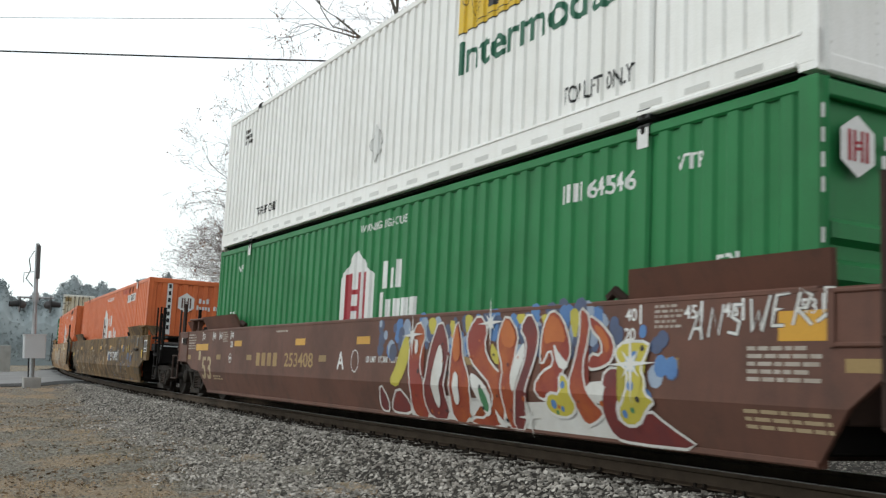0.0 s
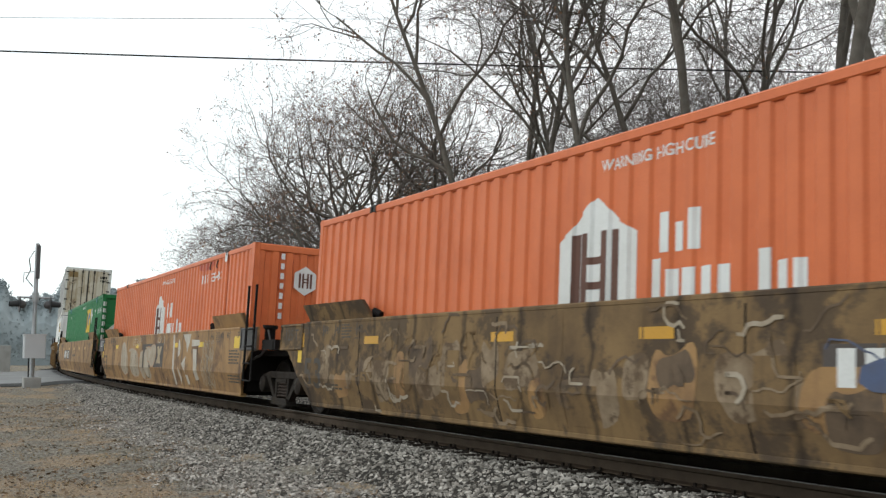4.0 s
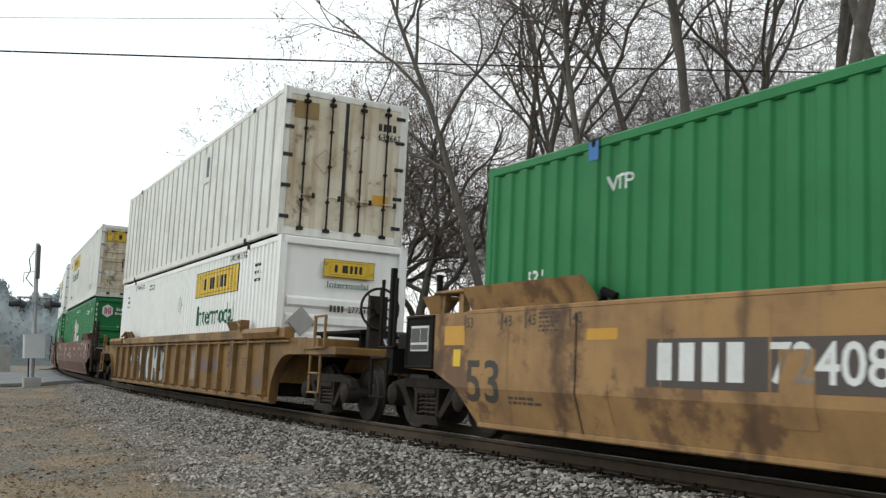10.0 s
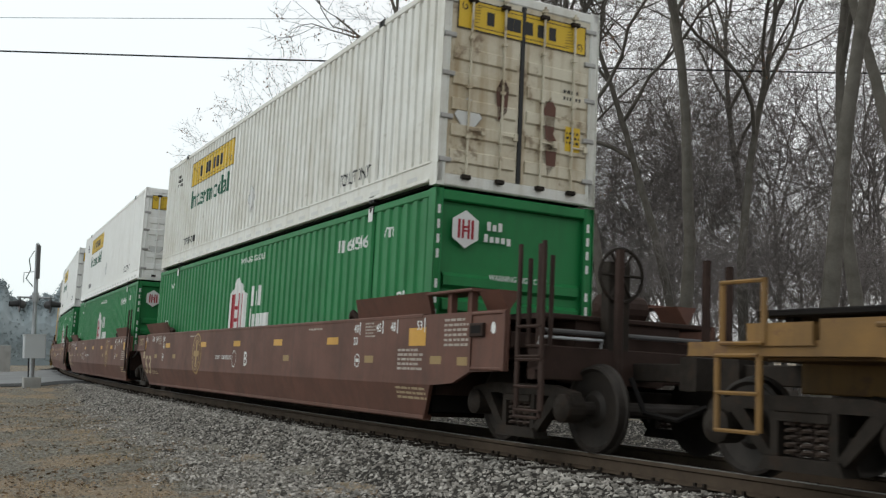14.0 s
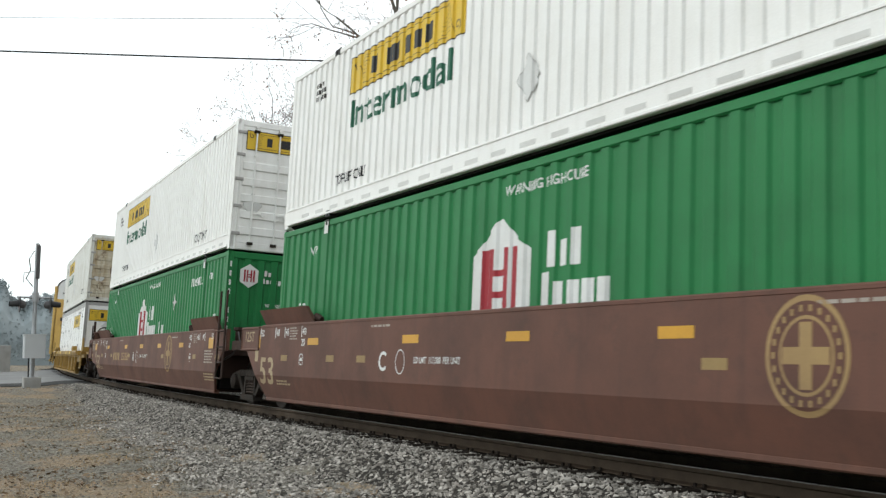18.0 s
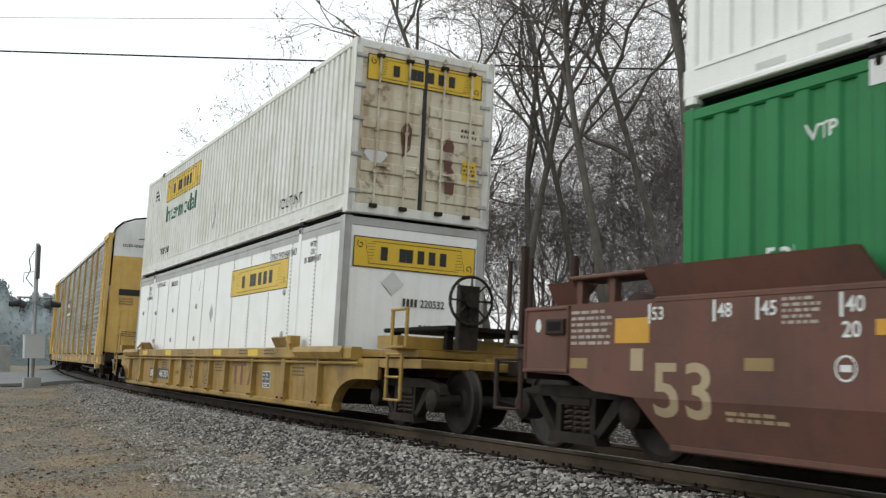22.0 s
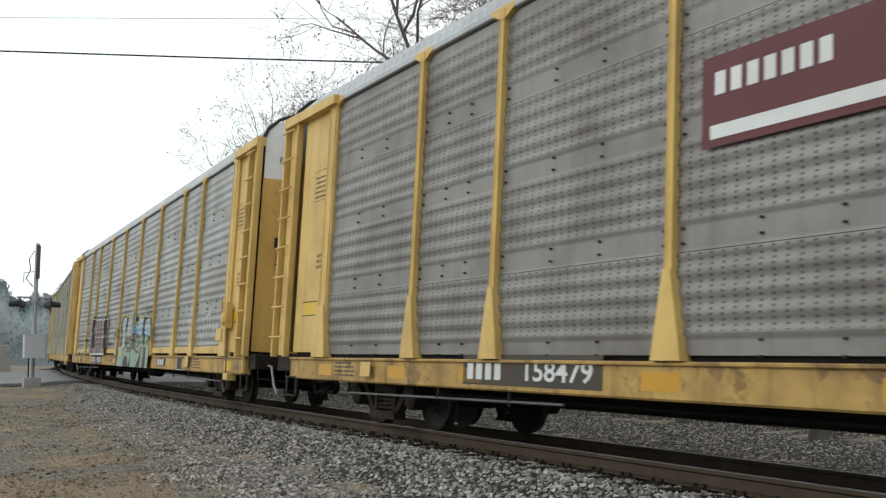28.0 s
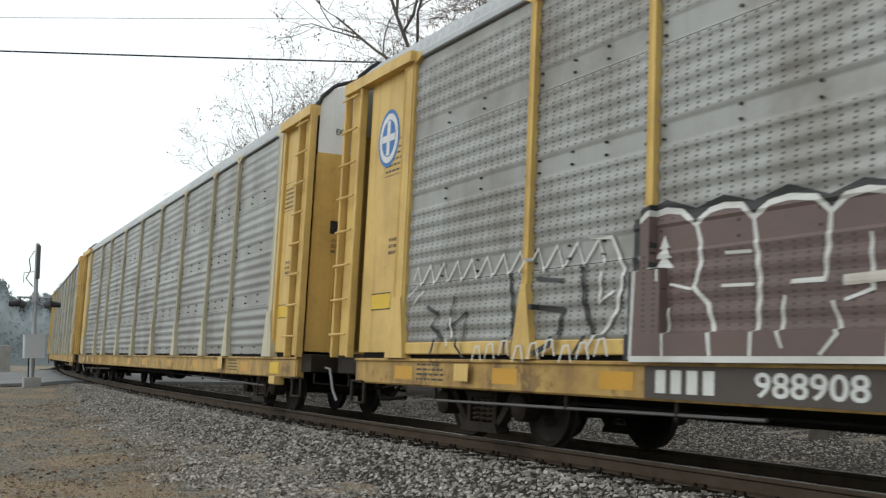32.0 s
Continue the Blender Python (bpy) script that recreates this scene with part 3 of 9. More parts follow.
def build_ground():
    xs = np.concatenate([np.arange(-3000, -300, 300), np.arange(-300, -80, 10), np.arange(-80, -30, 1.0), np.arange(-30, 6, 0.25), np.arange(6, 60, 3), np.arange(60, 3000, 300)])
    ys = np.concatenate([np.arange(-3000, -60, 300), np.arange(-60, -6, 3), np.arange(-6, 14, 0.25), np.arange(14, 60, 2), np.arange(60, 3200, 300)])
    X, Y = np.meshgrid(xs, ys, indexing="ij")
    Z = ground_z(X, Y)
    near = np.clip(1 - np.abs(beside(X, Y)[0]) / 30, 0, 1)
    d, s = beside(X, Y)
    Z = Z + 0.018 * wobble(X, Y, 1.9) * near * (np.abs(d) > 2.2)
    me = bpy.data.meshes.new("ground")
    nx, ny = X.shape
    idx = np.arange(nx * ny).reshape(nx, ny)
    faces = np.stack([idx[:-1, :-1], idx[1:, :-1], idx[1:, 1:], idx[:-1, 1:]], -1).reshape(-1, 4)
    me.from_pydata(np.stack([X, Y, Z], -1).reshape(-1, 3).tolist(), [], faces.tolist())
    me.materials.append(GROUND)
    me.shade_smooth()
    tagged(new("ground", me), "trodden brown dirt with dry grass and scattered gravel", "ground", kind="structure")


def build_bed():
    """The bed of small gravel under the ballast stones."""
    ss, ds = np.arange(-8, 120, 0.5), np.concatenate([np.arange(-4.6, 5.01, 0.2), np.arange(5.5, 11.1, 0.5)])
    rows = []
    for s in ss:
        t, x0, y0 = np.interp(s, S_GRID, _th), np.interp(s, S_GRID, _x), np.interp(s, S_GRID, _y)
        lim = min(4.35, max(2.2, 4.35 - 0.055 * s))
        row = []
        for d in ds:
            x, y = x0 + d * math.sin(t), y0 + d * math.cos(t)
            e = max(d, -lim - 0.3 * wobble(x, y, 1.1)) if d < 0 else d
            x, y = x0 + e * math.sin(t), y0 + e * math.cos(t)
            row.append((x, y, float(ground_z(x, y)) + (0.012 if e > -lim + 0.2 else -0.01)))
        rows.append(row)
    tagged(new("ballast_bed", MB().sheet(rows).mesh("ballast_bed", BED)), "grimy gravel bed under the rails with shade in its dark colour", "gravel", kind="structure")


def build_litter():
    """The floor of dead leaves under the trees beyond the line."""
    ss, ds = np.concatenate([np.arange(-60, 0, 6), np.arange(0, 60, 1.0), np.arange(60, 130, 5)]), np.concatenate([np.arange(10.0, 14, 0.5), np.arange(14, 90, 4)])
    rows = []
    for s in ss:
        t, x0, y0 = np.interp(s, S_GRID, _th), np.interp(s, S_GRID, _x), np.interp(s, S_GRID, _y)
        row = []
        for d in ds:
            x, y = x0 + d * math.sin(t), y0 + d * math.cos(t)
            row.append((x, y, float(ground_z(x, y)) + 0.03 + 0.03 * wobble(x, y, 1.3)))
        rows.append(row)
    tagged(new("woodland_floor", MB().sheet(rows).mesh("woodland_floor", LITTER)), "brown leaf litter under the bare trees", "ground", kind="structure")


def stones(name, label, x, y, size, rnd, material, sink=0.3):
    """Loose angular stones lying on the ground, as one sheet of stuff."""
    n = len(x)
    base = np.array([(1, 0, 0), (-1, 0, 0), (0, 1, 0), (0, -1, 0), (0, 0, 1), (0, 0, -1)], float)
    tri = np.array([(0, 2, 4), (2, 1, 4), (1, 3, 4), (3, 0, 4), (2, 0, 5), (1, 2, 5), (3, 1, 5), (0, 3, 5)])
    q = rnd.normal(size=(n, 4))
    q /= np.linalg.norm(q, axis=1)[:, None]
    w, a, b, c = q.T
    R = np.stack([1 - 2 * (b * b + c * c), 2 * (a * b - w * c), 2 * (a * c + w * b), 2 * (a * b + w * c), 1 - 2 * (a * a + c * c), 2 * (b * c - w * a),
                  2 * (a * c - w * b), 2 * (b * c + w * a), 1 - 2 * (a * a + b * b)], -1).reshape(n, 3, 3)
    shape = base[None] * rnd.uniform(0.5, 1.2, (n, 6, 1)) + rnd.normal(size=(n, 6, 3)) * 0.24
    v = np.einsum("nij,nkj->nki", R, shape) * (size * 0.5)[:, None, None]
    v[:, :, 2] *= 0.75
    v += np.stack([x, y, ground_z(x, y) + size * (0.5 - sink) * 0.5], -1)[:, None, :]
    f = tri[None] + (np.arange(n) * 6)[:, None, None]
    me = bpy.data.meshes.new(name)
    me.from_pydata(v.reshape(-1, 3).tolist(), [], f.reshape(-1, 3).tolist())
    me.materials.append(material)
    tagged(new(name, me), label, "gravel", kind="stuff")


def stone_material(name, lo, hi):
    m = STONE.copy()
    m.name = name
    n, l = m.node_tree.nodes, m.node_tree.links
    g = n.new("ShaderNodeNewGeometry")
    r = n.new("ShaderNodeValToRGB")
    e = r.color_ramp.elements
    e[0].color, e[1].color = (*lo, 1), (*hi, 1)
    mid = r.color_ramp.elements.new(0.72)
    mid.color = (*[(a + b) * 0.5 for a, b in zip(lo, hi)], 1)
    l.new(g.outputs["Random Per Island"], r.inputs[0])
    x = n.new("ShaderNodeMix")
    x.data_type, x.blend_type = "RGBA", "MULTIPLY"
    x.inputs[0].default_value = 0.35
    b = n["Principled BSDF"]
    src = b.inputs["Base Color"].links[0].from_socket
    l.new(r.outputs[0], x.inputs[6])
    l.new(src, x.inputs[7])
    l.new(x.outputs[2], b.inputs["Base Color"])
    return m

# ---- containers ----
HALF, CW = 8.175, 1.295


def corrugation(pitch, deep):
    """depth(x) of a trapezoid corrugation and its folds."""
    a, sl = (0.42, 0.11) if pitch > 0.27 else (0.5, 0.07)

    def dep(x):
        p = (x / pitch) % 1.0
        if p < a:
            return 0.0
        if p < a + sl:
            return deep * (p - a) / sl
        if p < 1 - sl:
            return deep
        return deep * (1 - p) / sl

    def folds(lo, hi):
        out = []
        k = math.floor(lo / pitch)
        while k * pitch < hi:
            out += [c for c in (k * pitch, (k + a) * pitch, (k + a + sl) * pitch, (k + 1 - sl) * pitch) if lo < c < hi]
            k += 1
        return out
    return dep, folds


def no_folds(lo, hi):
    return []


def container_doors(box, x, paint, trim, plaque=True, old=False):
    """Two door leaves with pressed ribs, lock rods, hinges and handles on the leading end."""
    paint = DOOR_OLD if paint is WHITE_OLD else paint
    for side in (-1, 1):
        lo, hi = sorted((side * 0.03, side * 1.17))
        leaf = MB().slab(x - 0.05, x - 0.01, lo, hi, 0.17, 2.74)
        if plaque:
            for z in (0.42, 0.78, 1.14, 1.5, 1.86):
                leaf.prism("y", [(x - 0.014, z - 0.10), (x + 0.02, z - 0.075), (x + 0.02, z + 0.075), (x - 0.014, z + 0.10)], lo + 0.06, hi - 0.06)
        door = part("door_leaf", leaf, paint, box)
        for y in (side * 0.33, side * 0.86):
            rod = MB().tube([(x + 0.045, y, 0.12), (x + 0.045, y, 2.8)], 0.018, 8)
            for z in (0.16, 0.7, 1.4, 2.1, 2.74):
                rod.box(x + 0.005, x + 0.07, y - 0.032, y + 0.032, z - 0.022, z + 0.022)
            part("lock_rod", rod, paint if not old else STEEL, door)
            part("door_handle", MB().slab(x + 0.04, x + 0.062, y - 0.02, y + 0.26, 0.79, 0.815, 0.006), paint, door)
            part("handle_lock", MB().slab(x + 0.03, x + 0.075, y + 0.2, y + 0.26, 0.75, 0.85, 0.01), STEEL if old else paint, door)
            for z in (0.2, 2.7):
                part("cam_keeper", MB().slab(x + 0.0, x + 0.08, y - 0.06, y + 0.06, z - 0.09, z - 0.03, 0.01), STEEL, door)
        for z in (0.35, 0.95, 1.55, 2.1, 2.6):
            part("hinge", MB().slab(x - 0.02, x + 0.03, side * 1.17 - 0.1, side * 1.17 + 0.08, z - 0.035, z + 0.035), BLACK if old else trim, door)
    part("door_gasket", MB().box(x - 0.03, x + 0.004, -0.03, 0.03, 0.17, 2.74), BLACK, box)


def container(name, label, paint, style, pitch=0.30, end="ribbed", trim=None, upper=False):
    """A 53-foot box: rails, posts, castings, skins, roof and ends. Returns it and the skin of the side seen."""
    box = thing(name, label, "shipping container", "containers on the train")
    trim = trim or paint
    dep, folds = corrugation(pitch, 0.03 if style == "corr" else 0.0)
    zb, zt = (0.34, 2.78) if upper else (0.17, 2.78)
    xs = sorted(set([-HALF + 0.14, HALF - 0.14] + folds(-HALF + 0.14, HALF - 0.14))) if style == "corr" else [-HALF + 0.14 + i * (2 * HALF - 0.28) / 40 for i in range(41)]
    for side in (-1, 1):
        part("side_panel", MB().sheet([[(x, side * (CW - 0.012 - dep(x)), z) for z in (zb - 0.02, zt + 0.02)] for x in xs]), paint, box)
        part("top_rail", MB().slab(-HALF, HALF, side * CW, side * (CW - 0.07), 2.775, 2.89, 0.02), ALU if style == "plate" else trim, box)
        rail = MB().slab(-HALF, HALF, side * (CW + 0.004), side * (CW - 0.09), 0.02 if not upper else 0.05, zb, 0.02)
        part("bottom_rail", rail, trim, box)
        if upper:
            part("rail_lip", MB().prism("x", [(side * (CW - 0.03), zb + 0.02), (side * (CW + 0.016), zb - 0.005), (side * (CW + 0.016), zb - 0.03), (side * CW, zb - 0.03)], -HALF + 0.15, HALF - 0.15), trim, box)
            part("rail_foot", MB().slab(-HALF + 0.2, HALF - 0.2, side * (CW + 0.018), side * (CW - 0.02), 0.05, 0.10, 0.01), trim, box)
        for e in (-1, 1):
            part("corner_post", MB().slab(e * HALF, e * (HALF - 0.15), side * (CW + 0.002), side * (CW - 0.12), 0.0, 2.895, 0.025), ALU if style == "plate" else trim, box)
            post = MB().prism("z", [(e * 6.1 - 0.085, side * (CW - 0.03)), (e * 6.1 - 0.055, side * (CW + 0.006)), (e * 6.1 + 0.055, side * (CW + 0.006)), (e * 6.1 + 0.085, side * (CW - 0.03))], 0.03, 2.87)
            lift = part("lift_post", post, trim, box)
            for z in (0.0, 2.78):
                part("corner_casting", MB().slab(e * 6.1 - 0.09, e * 6.1 + 0.09, side * (CW + 0.012), side * (CW - 0.15), z, z + 0.12, 0.015), BLACK if style != "plate" else ALU, lift)
                part("casting_hole", MB().prism("y", [(e * 6.1 + 0.035 * math.cos(a), z + 0.06 + 0.045 * math.sin(a)) for a in np.linspace(0, 6.28, 11)[:-1]], side * (CW + 0.013), side * (CW + 0.016)), DARK, lift)
    if upper:
        for i in range(24):
            x = -7.3 + i * 0.635
            part("reflector_dash", MB().box(x, x + 0.32, -CW - 0.008, -CW - 0.004, 0.12, 0.18), DASH, box)
    part("roof", MB().sheet([[(x, y, 2.86 + 0.02 * (i % 2)) for y in (-CW + 0.06, CW - 0.06)] for i, x in enumerate(np.arange(-HALF + 0.1, HALF, 0.2))]), trim, box)
    part("floor", MB().box(-HALF + 0.05, HALF - 0.05, -CW + 0.08, CW - 0.08, 0.02, 0.14), DARK, box)
    part("rear_wall", MB().slab(-HALF, -HALF + 0.05, -CW + 0.1, CW - 0.1, 0.1, 2.8), paint, box)
    fx = HALF
    part("end_header", MB().slab(fx - 0.1, fx, -CW + 0.1, CW - 0.1, 2.74, 2.89, 0.02), ALU if style == "plate" else trim, box)
    part("end_sill", MB().slab(fx - 0.1, fx, -CW + 0.1, CW - 0.1, 0.0, 0.17, 0.02), trim, box)
    if end == "ribbed":
        wall = MB().sheet([[(fx - 0.09, y, z) for z in (0.15, 2.76)] for y in (-CW + 0.1, CW - 0.1)])
        wall = part("front_wall", wall, paint, box)
        for z in (0.35, 0.68, 1.01, 1.34, 1.67):
            part("wall_rib", MB().prism("y", [(fx - 0.09, z - 0.11), (fx - 0.025, z - 0.06), (fx - 0.025, z + 0.06), (fx - 0.09, z + 0.11)], -CW + 0.2, CW - 0.2), paint, wall)
    elif end == "vert":
        d2, f2 = corrugation(0.30, 0.04)
        ys = sorted(set([-CW + 0.1, CW - 0.1] + f2(-CW + 0.1, CW - 0.1)))
        part("front_wall", MB().sheet([[(fx - 0.015 - d2(y), y, z) for z in (0.15, 2.76)] for y in ys]), paint, box)
    elif end == "flat":
        wall = MB().slab(fx - 0.06, fx - 0.012, -CW + 0.1, CW - 0.1, 0.15, 2.76)
        for y in np.linspace(-1.1, 1.1, 5):
            for z in np.arange(0.25, 2.7, 0.09):
                wall.box(fx - 0.012, fx - 0.006, y - 0.008, y + 0.008, z, z + 0.016)
        part("front_wall", wall, paint, box)
    else:
        container_doors(box, fx, paint, ALU, end == "doors", end != "doors")

    def depth(x, z):
        return -CW + 0.012 + dep(x)
    if style == "post":
        for i, x in enumerate(np.arange(-7.7, 7.8, 0.61)):
            part("side_post", MB().prism("z", [(x - 0.05, -CW + 0.012), (x - 0.035, -CW - 0.004), (x + 0.035, -CW - 0.004), (x + 0.05, -CW + 0.012)], zb, zt), ALU, box)
    if style == "plate":
        seam = MB()
        for x in np.arange(-6.75, 7.7, 1.243):
            for z in np.arange(0.25, 2.72, 0.07):
                seam.box(x - 0.016, x + 0.016, -CW + 0.002, -CW + 0.012, z, z + 0.03)
            seam.box(x + 0.03, x + 0.036, -CW + 0.009, -CW + 0.012, 0.2, 2.74)
        part("rivet_seam", seam, ALU, box)
    side = ("side", depth, folds if style == "corr" else no_folds, ())
    return box, side


FRONT = ("end", HALF)


def panel_sign(box, skin, x, z, w, h, k=1.0):
    """The yellow name board: black border, scrolled ends, hatching and the name as plain notched blocks."""
    decal("sign_board", rect(w, h), x, z, SIGN_YELLOW, box, skin, 0.003)
    b = 0.018 if w > 2 else 0.01
    for sx, sz, sw, sh in ((0, 0, w, b), (0, h - b, w, b), (0, b, b, h - 2 * b), (w - b, b, b, h - 2 * b)):
        decal("sign_border", rect(sw, sh), x + sx, z + sz, BLACK, box, skin, 0.005)
    lh = h * 0.44
    lw = w * 0.56 / 8.6
    decal("name_bar", bars("X X", lh, lw, 0.14), x + w * 0.215, z + h * 0.27, BLACK, box, skin, 0.006)
    decal("name_bar", bars("XXXX", lh, lw, 0.42), x + w * 0.42, z + h * 0.27, BLACK, box, skin, 0.006)
    t = 0.012 if w > 2 else 0.007
    for flip in (False, True):
        put = (lambda p: (w - p[0], h - p[1])) if flip else (lambda p: p)
        curl = [(w * 0.055 + h * (0.13 - 0.012 * i) * math.cos(0.75 * i + 2.2), h * 0.74 + h * (0.15 - 0.013 * i) * math.sin(0.75 * i + 2.2)) for i in range(10)]
        decal("scroll_mark", ribbon([put(p) for p in curl], t * 1.4), x, z, BLACK, box, skin, 0.006)
        decal("scroll_edge", ribbon([put(p) for p in ((w * 0.09, h * 0.86), (w * 0.125, h * 0.14), (w * 0.86, h * 0.14))], t), x, z, BLACK, box, skin, 0.0065)
        for i in range(6):
            decal("scroll_line", ribbon([put((w * (0.105 + 0.004 * i), h * (0.78 - 0.1 * i))), put((w * (0.175 - 0.004 * i), h * (0.8 - 0.1 * i)))], t * 0.8), x, z, BLACK, box, skin, 0.007)


def house_logo(box, skin, x, z, w, h, mark, words):
    """White house-shaped emblem with a barred mark, and the firm's name as plain bars."""
    decal("emblem", poly((0, 0), (w, 0), (w, h * 0.68), (w * 0.82, h * 0.77), (w * 0.6, h * 0.95), (w * 0.5, h), (w * 0.4, h * 0.95), (w * 0.18, h * 0.77), (0, h * 0.68)), x, z, INK_WHITE, box, skin)
    for sx, sz, sw, sh in ((0.2, 0.0, 0.1, 0.72), (0.34, 0.0, 0.07, 0.72), (0.59, 0.0, 0.07, 0.72), (0.7, 0.0, 0.1, 0.72), (0.41, 0.46, 0.18, 0.06), (0.41, 0.26, 0.18, 0.06)):
        decal("emblem_bar", rect(w * sw, h * sh), x + w * sx, z + h * sz, mark, box, skin, 0.006)
    for wx, wz, spec, hh, lw in words:
        decal("name_bar", bars(spec, hh, lw, 0.28), x + wx, z + wz, INK_WHITE, box, skin, 0.004)


def hex_logo(box, y, z, r, mark):
    decal("emblem", poly(*[(r * math.sin(a) * 0.9, r * math.cos(a)) for a in np.arange(6) * math.pi / 3]), y, z, INK_WHITE, box, FRONT, -0.010)
    for sx, sw, sz, sh in ((-0.46, 0.15, -0.5, 1.0), (-0.22, 0.13, -0.5, 1.0), (0.12, 0.13, -0.5, 1.0), (0.34, 0.15, -0.5, 1.0), (-0.09, 0.21, -0.14, 0.1), (-0.09, 0.21, 0.06, 0.1)):
        decal("emblem_bar", rect(r * sw, r * sh), y + r * sx, z + r * sz, mark, box, FRONT, -0.006)


def diamond(box, skin, x, z, r, mat=INK_WHITE):
    decal("placard", poly((0, -r), (r * 0.78, 0), (0, r), (-r * 0.78, 0)), x, z, mat, box, skin, 0.012)
    decal("placard_line", outline([(0, -r), (r * 0.78, 0), (0, r), (-r * 0.78, 0)], 0.012), x, z, ALU, box, skin, 0.015)


def green_hub(inc=False, placard=False):
    box, skin = container("shipping_container", "dark green corrugated container with a white house emblem", GREEN, "corr", 0.30, "ribbed" if not inc else "vert")
    house_logo(box, skin, -1.33 - (0.66 if inc else 0), 1.0, 1.27, 1.28, RED, [(1.62, 0.62, "XxX", 0.40, 0.17), (1.5, 0.17, "Xxxxp", 0.40, 0.20)] + ([(3.15, 0.17, "Xxx", 0.38, 0.16)] if inc else []))
    decal("lettering", lettering("WARNING HIGH CUBE", 0.12, 1.6), -0.6, 2.53, INK_WHITE, box, skin)
    decal("number_lettering", lettering("64546" if not inc else "634125", 0.2, 0.75), 5.2, 2.29, INK_WHITE, box, skin)
    decal("owner_bar", bars("xxxx", 0.2, 0.08, 0.3), 4.73, 2.29, INK_WHITE, box, skin)
    decal("lettering", lettering("VTP", 0.15), 6.55, 2.36, INK_WHITE, box, skin)
    decal("lettering", lettering("53'", 0.2), 7.05, 1.35, INK_WHITE, box, skin)
    decal("lettering", lettering("53'", 0.2), -7.2, 1.35, INK_WHITE, box, skin)
    decal("lettering", lettering("VTP", 0.13), -6.8, 2.36, INK_WHITE, box, skin)
    decal("casting_patch", rect(0.16, 0.2), -6.18, 2.66, INK_WHITE, box, ("side", lambda x, z: -CW - 0.012, no_folds, ()))
    decal("casting_patch", rect(0.16, 0.2), 6.02, 2.66, INK_WHITE, box, ("side", lambda x, z: -CW - 0.012, no_folds, ()))
    hex_logo(box, -0.8, 2.38, 0.26, RED)
    decal("name_bar", bars("XxX", 0.12, 0.07), -0.46, 2.4, INK_WHITE, box, FRONT, -0.018)
    decal("name_bar", bars("Xxxxp" if not inc else "Xxxxp Xxx", 0.11, 0.07), -0.5, 2.24, INK_WHITE, box, FRONT, -0.018)
    if inc:
        diamond(box, skin, 3.0, 2.0, 0.22, DASH)
    for i, ch in enumerate("xxxx xxxxx"):
        if ch != " ":
            decal("number_bar", rect(0.07, 0.12), -1.24, 2.55 - i * 0.2, INK_WHITE, box, FRONT, 0.002)
            decal("number_bar", rect(0.07, 0.12), 1.17, 2.55 - i * 0.2, INK_WHITE, box, FRONT, 0.002)
    decal("lettering", lettering("WARNING HIGH CUBE", 0.08, 0.95), -0.4, 1.72, INK_WHITE, box, FRONT, -0.018)
    return box


def orange_hub(boxed):
    box, skin = container("shipping_container", "faded orange corrugated container with a white house emblem", ORANGE, "corr", 0.30, "vert")
    house_logo(box, skin, -1.33, 1.0, 1.27, 1.28, BROWN, [(1.62, 0.62, "XxX", 0.38, 0.15), (1.5, 0.17, "Xxxxp", 0.40, 0.17), (2.85, 0.17, "Xxx", 0.38, 0.14)])
    decal("lettering", lettering("WARNING HIGH CUBE", 0.12, 1.6), -0.6, 2.53, INK_WHITE, box, skin)
    if boxed:
        decal("number_patch", rect(0.62, 0.24), 4.05, 2.3, INK_WHITE, box, skin)
        decal("number_patch", rect(0.98, 0.24), 4.8, 2.32, INK_WHITE, box, skin)
        decal("owner_bar", bars("xxxx", 0.17, 0.09, 0.4), 4.12, 2.335, BLACK, box, skin, 0.006)
        decal("number_lettering", lettering("201310", 0.17, 0.85), 4.87, 2.355, BLACK, box, skin, 0.006)
    else:
        decal("owner_bar", bars("xxxx", 0.2, 0.1, 0.35), 3.95, 2.3, INK_WHITE, box, skin)
        decal("number_lettering", lettering("636483", 0.2, 1.0), 4.7, 2.3, INK_WHITE, box, skin)
    for x0, w in ((2.9, 1.5),):
        decal("rust_stain", poly((0, 0.06), (0.3, -0.02), (0.8, 0.02), (1.3, -0.05), (w, 0.06), (w, 0.14), (0, 0.14)), x0 - (0.0 if boxed else -0.6), 2.64, STAIN, box, skin, 0.002)
    for x in (5.35, 4.75):
        part("lashing_hook", MB().tube([(x, -CW - 0.0, 2.76), (x, -CW - 0.025, 2.62), (x + 0.05, -CW - 0.02, 2.58)], 0.018, 6), BROWN, box)
    decal("casting_patch", rect(0.2, 0.2), 6.0, 2.66, INK_WHITE, box, ("side", lambda x, z: -CW - 0.012, no_folds, ()))
    hex_logo(box, -0.19, 2.2, 0.3, BROWN)
    decal("name_bar", bars("XxX", 0.14, 0.085), 0.18, 2.22, INK_WHITE, box, FRONT, -0.008)
    decal("name_bar", bars("Xxxxp Xxx", 0.13, 0.07, 0.2), 0.12, 2.03, INK_WHITE, box, FRONT, -0.008)
    if boxed:
        decal("number_patch", rect(0.15, 1.5), -0.76, 1.25, INK_WHITE, box, FRONT, -0.01)
    for i in range(7):
        decal("number_bar", rect(0.075, 0.12), -0.72, 2.6 - i * 0.2, BLACK if boxed else INK_WHITE, box, FRONT, -0.006)
        decal("lettering_bar", rect(0.06, 0.09), 1.19, 2.2 - i * 0.14, INK_WHITE, box, FRONT, 0.002)
    return box


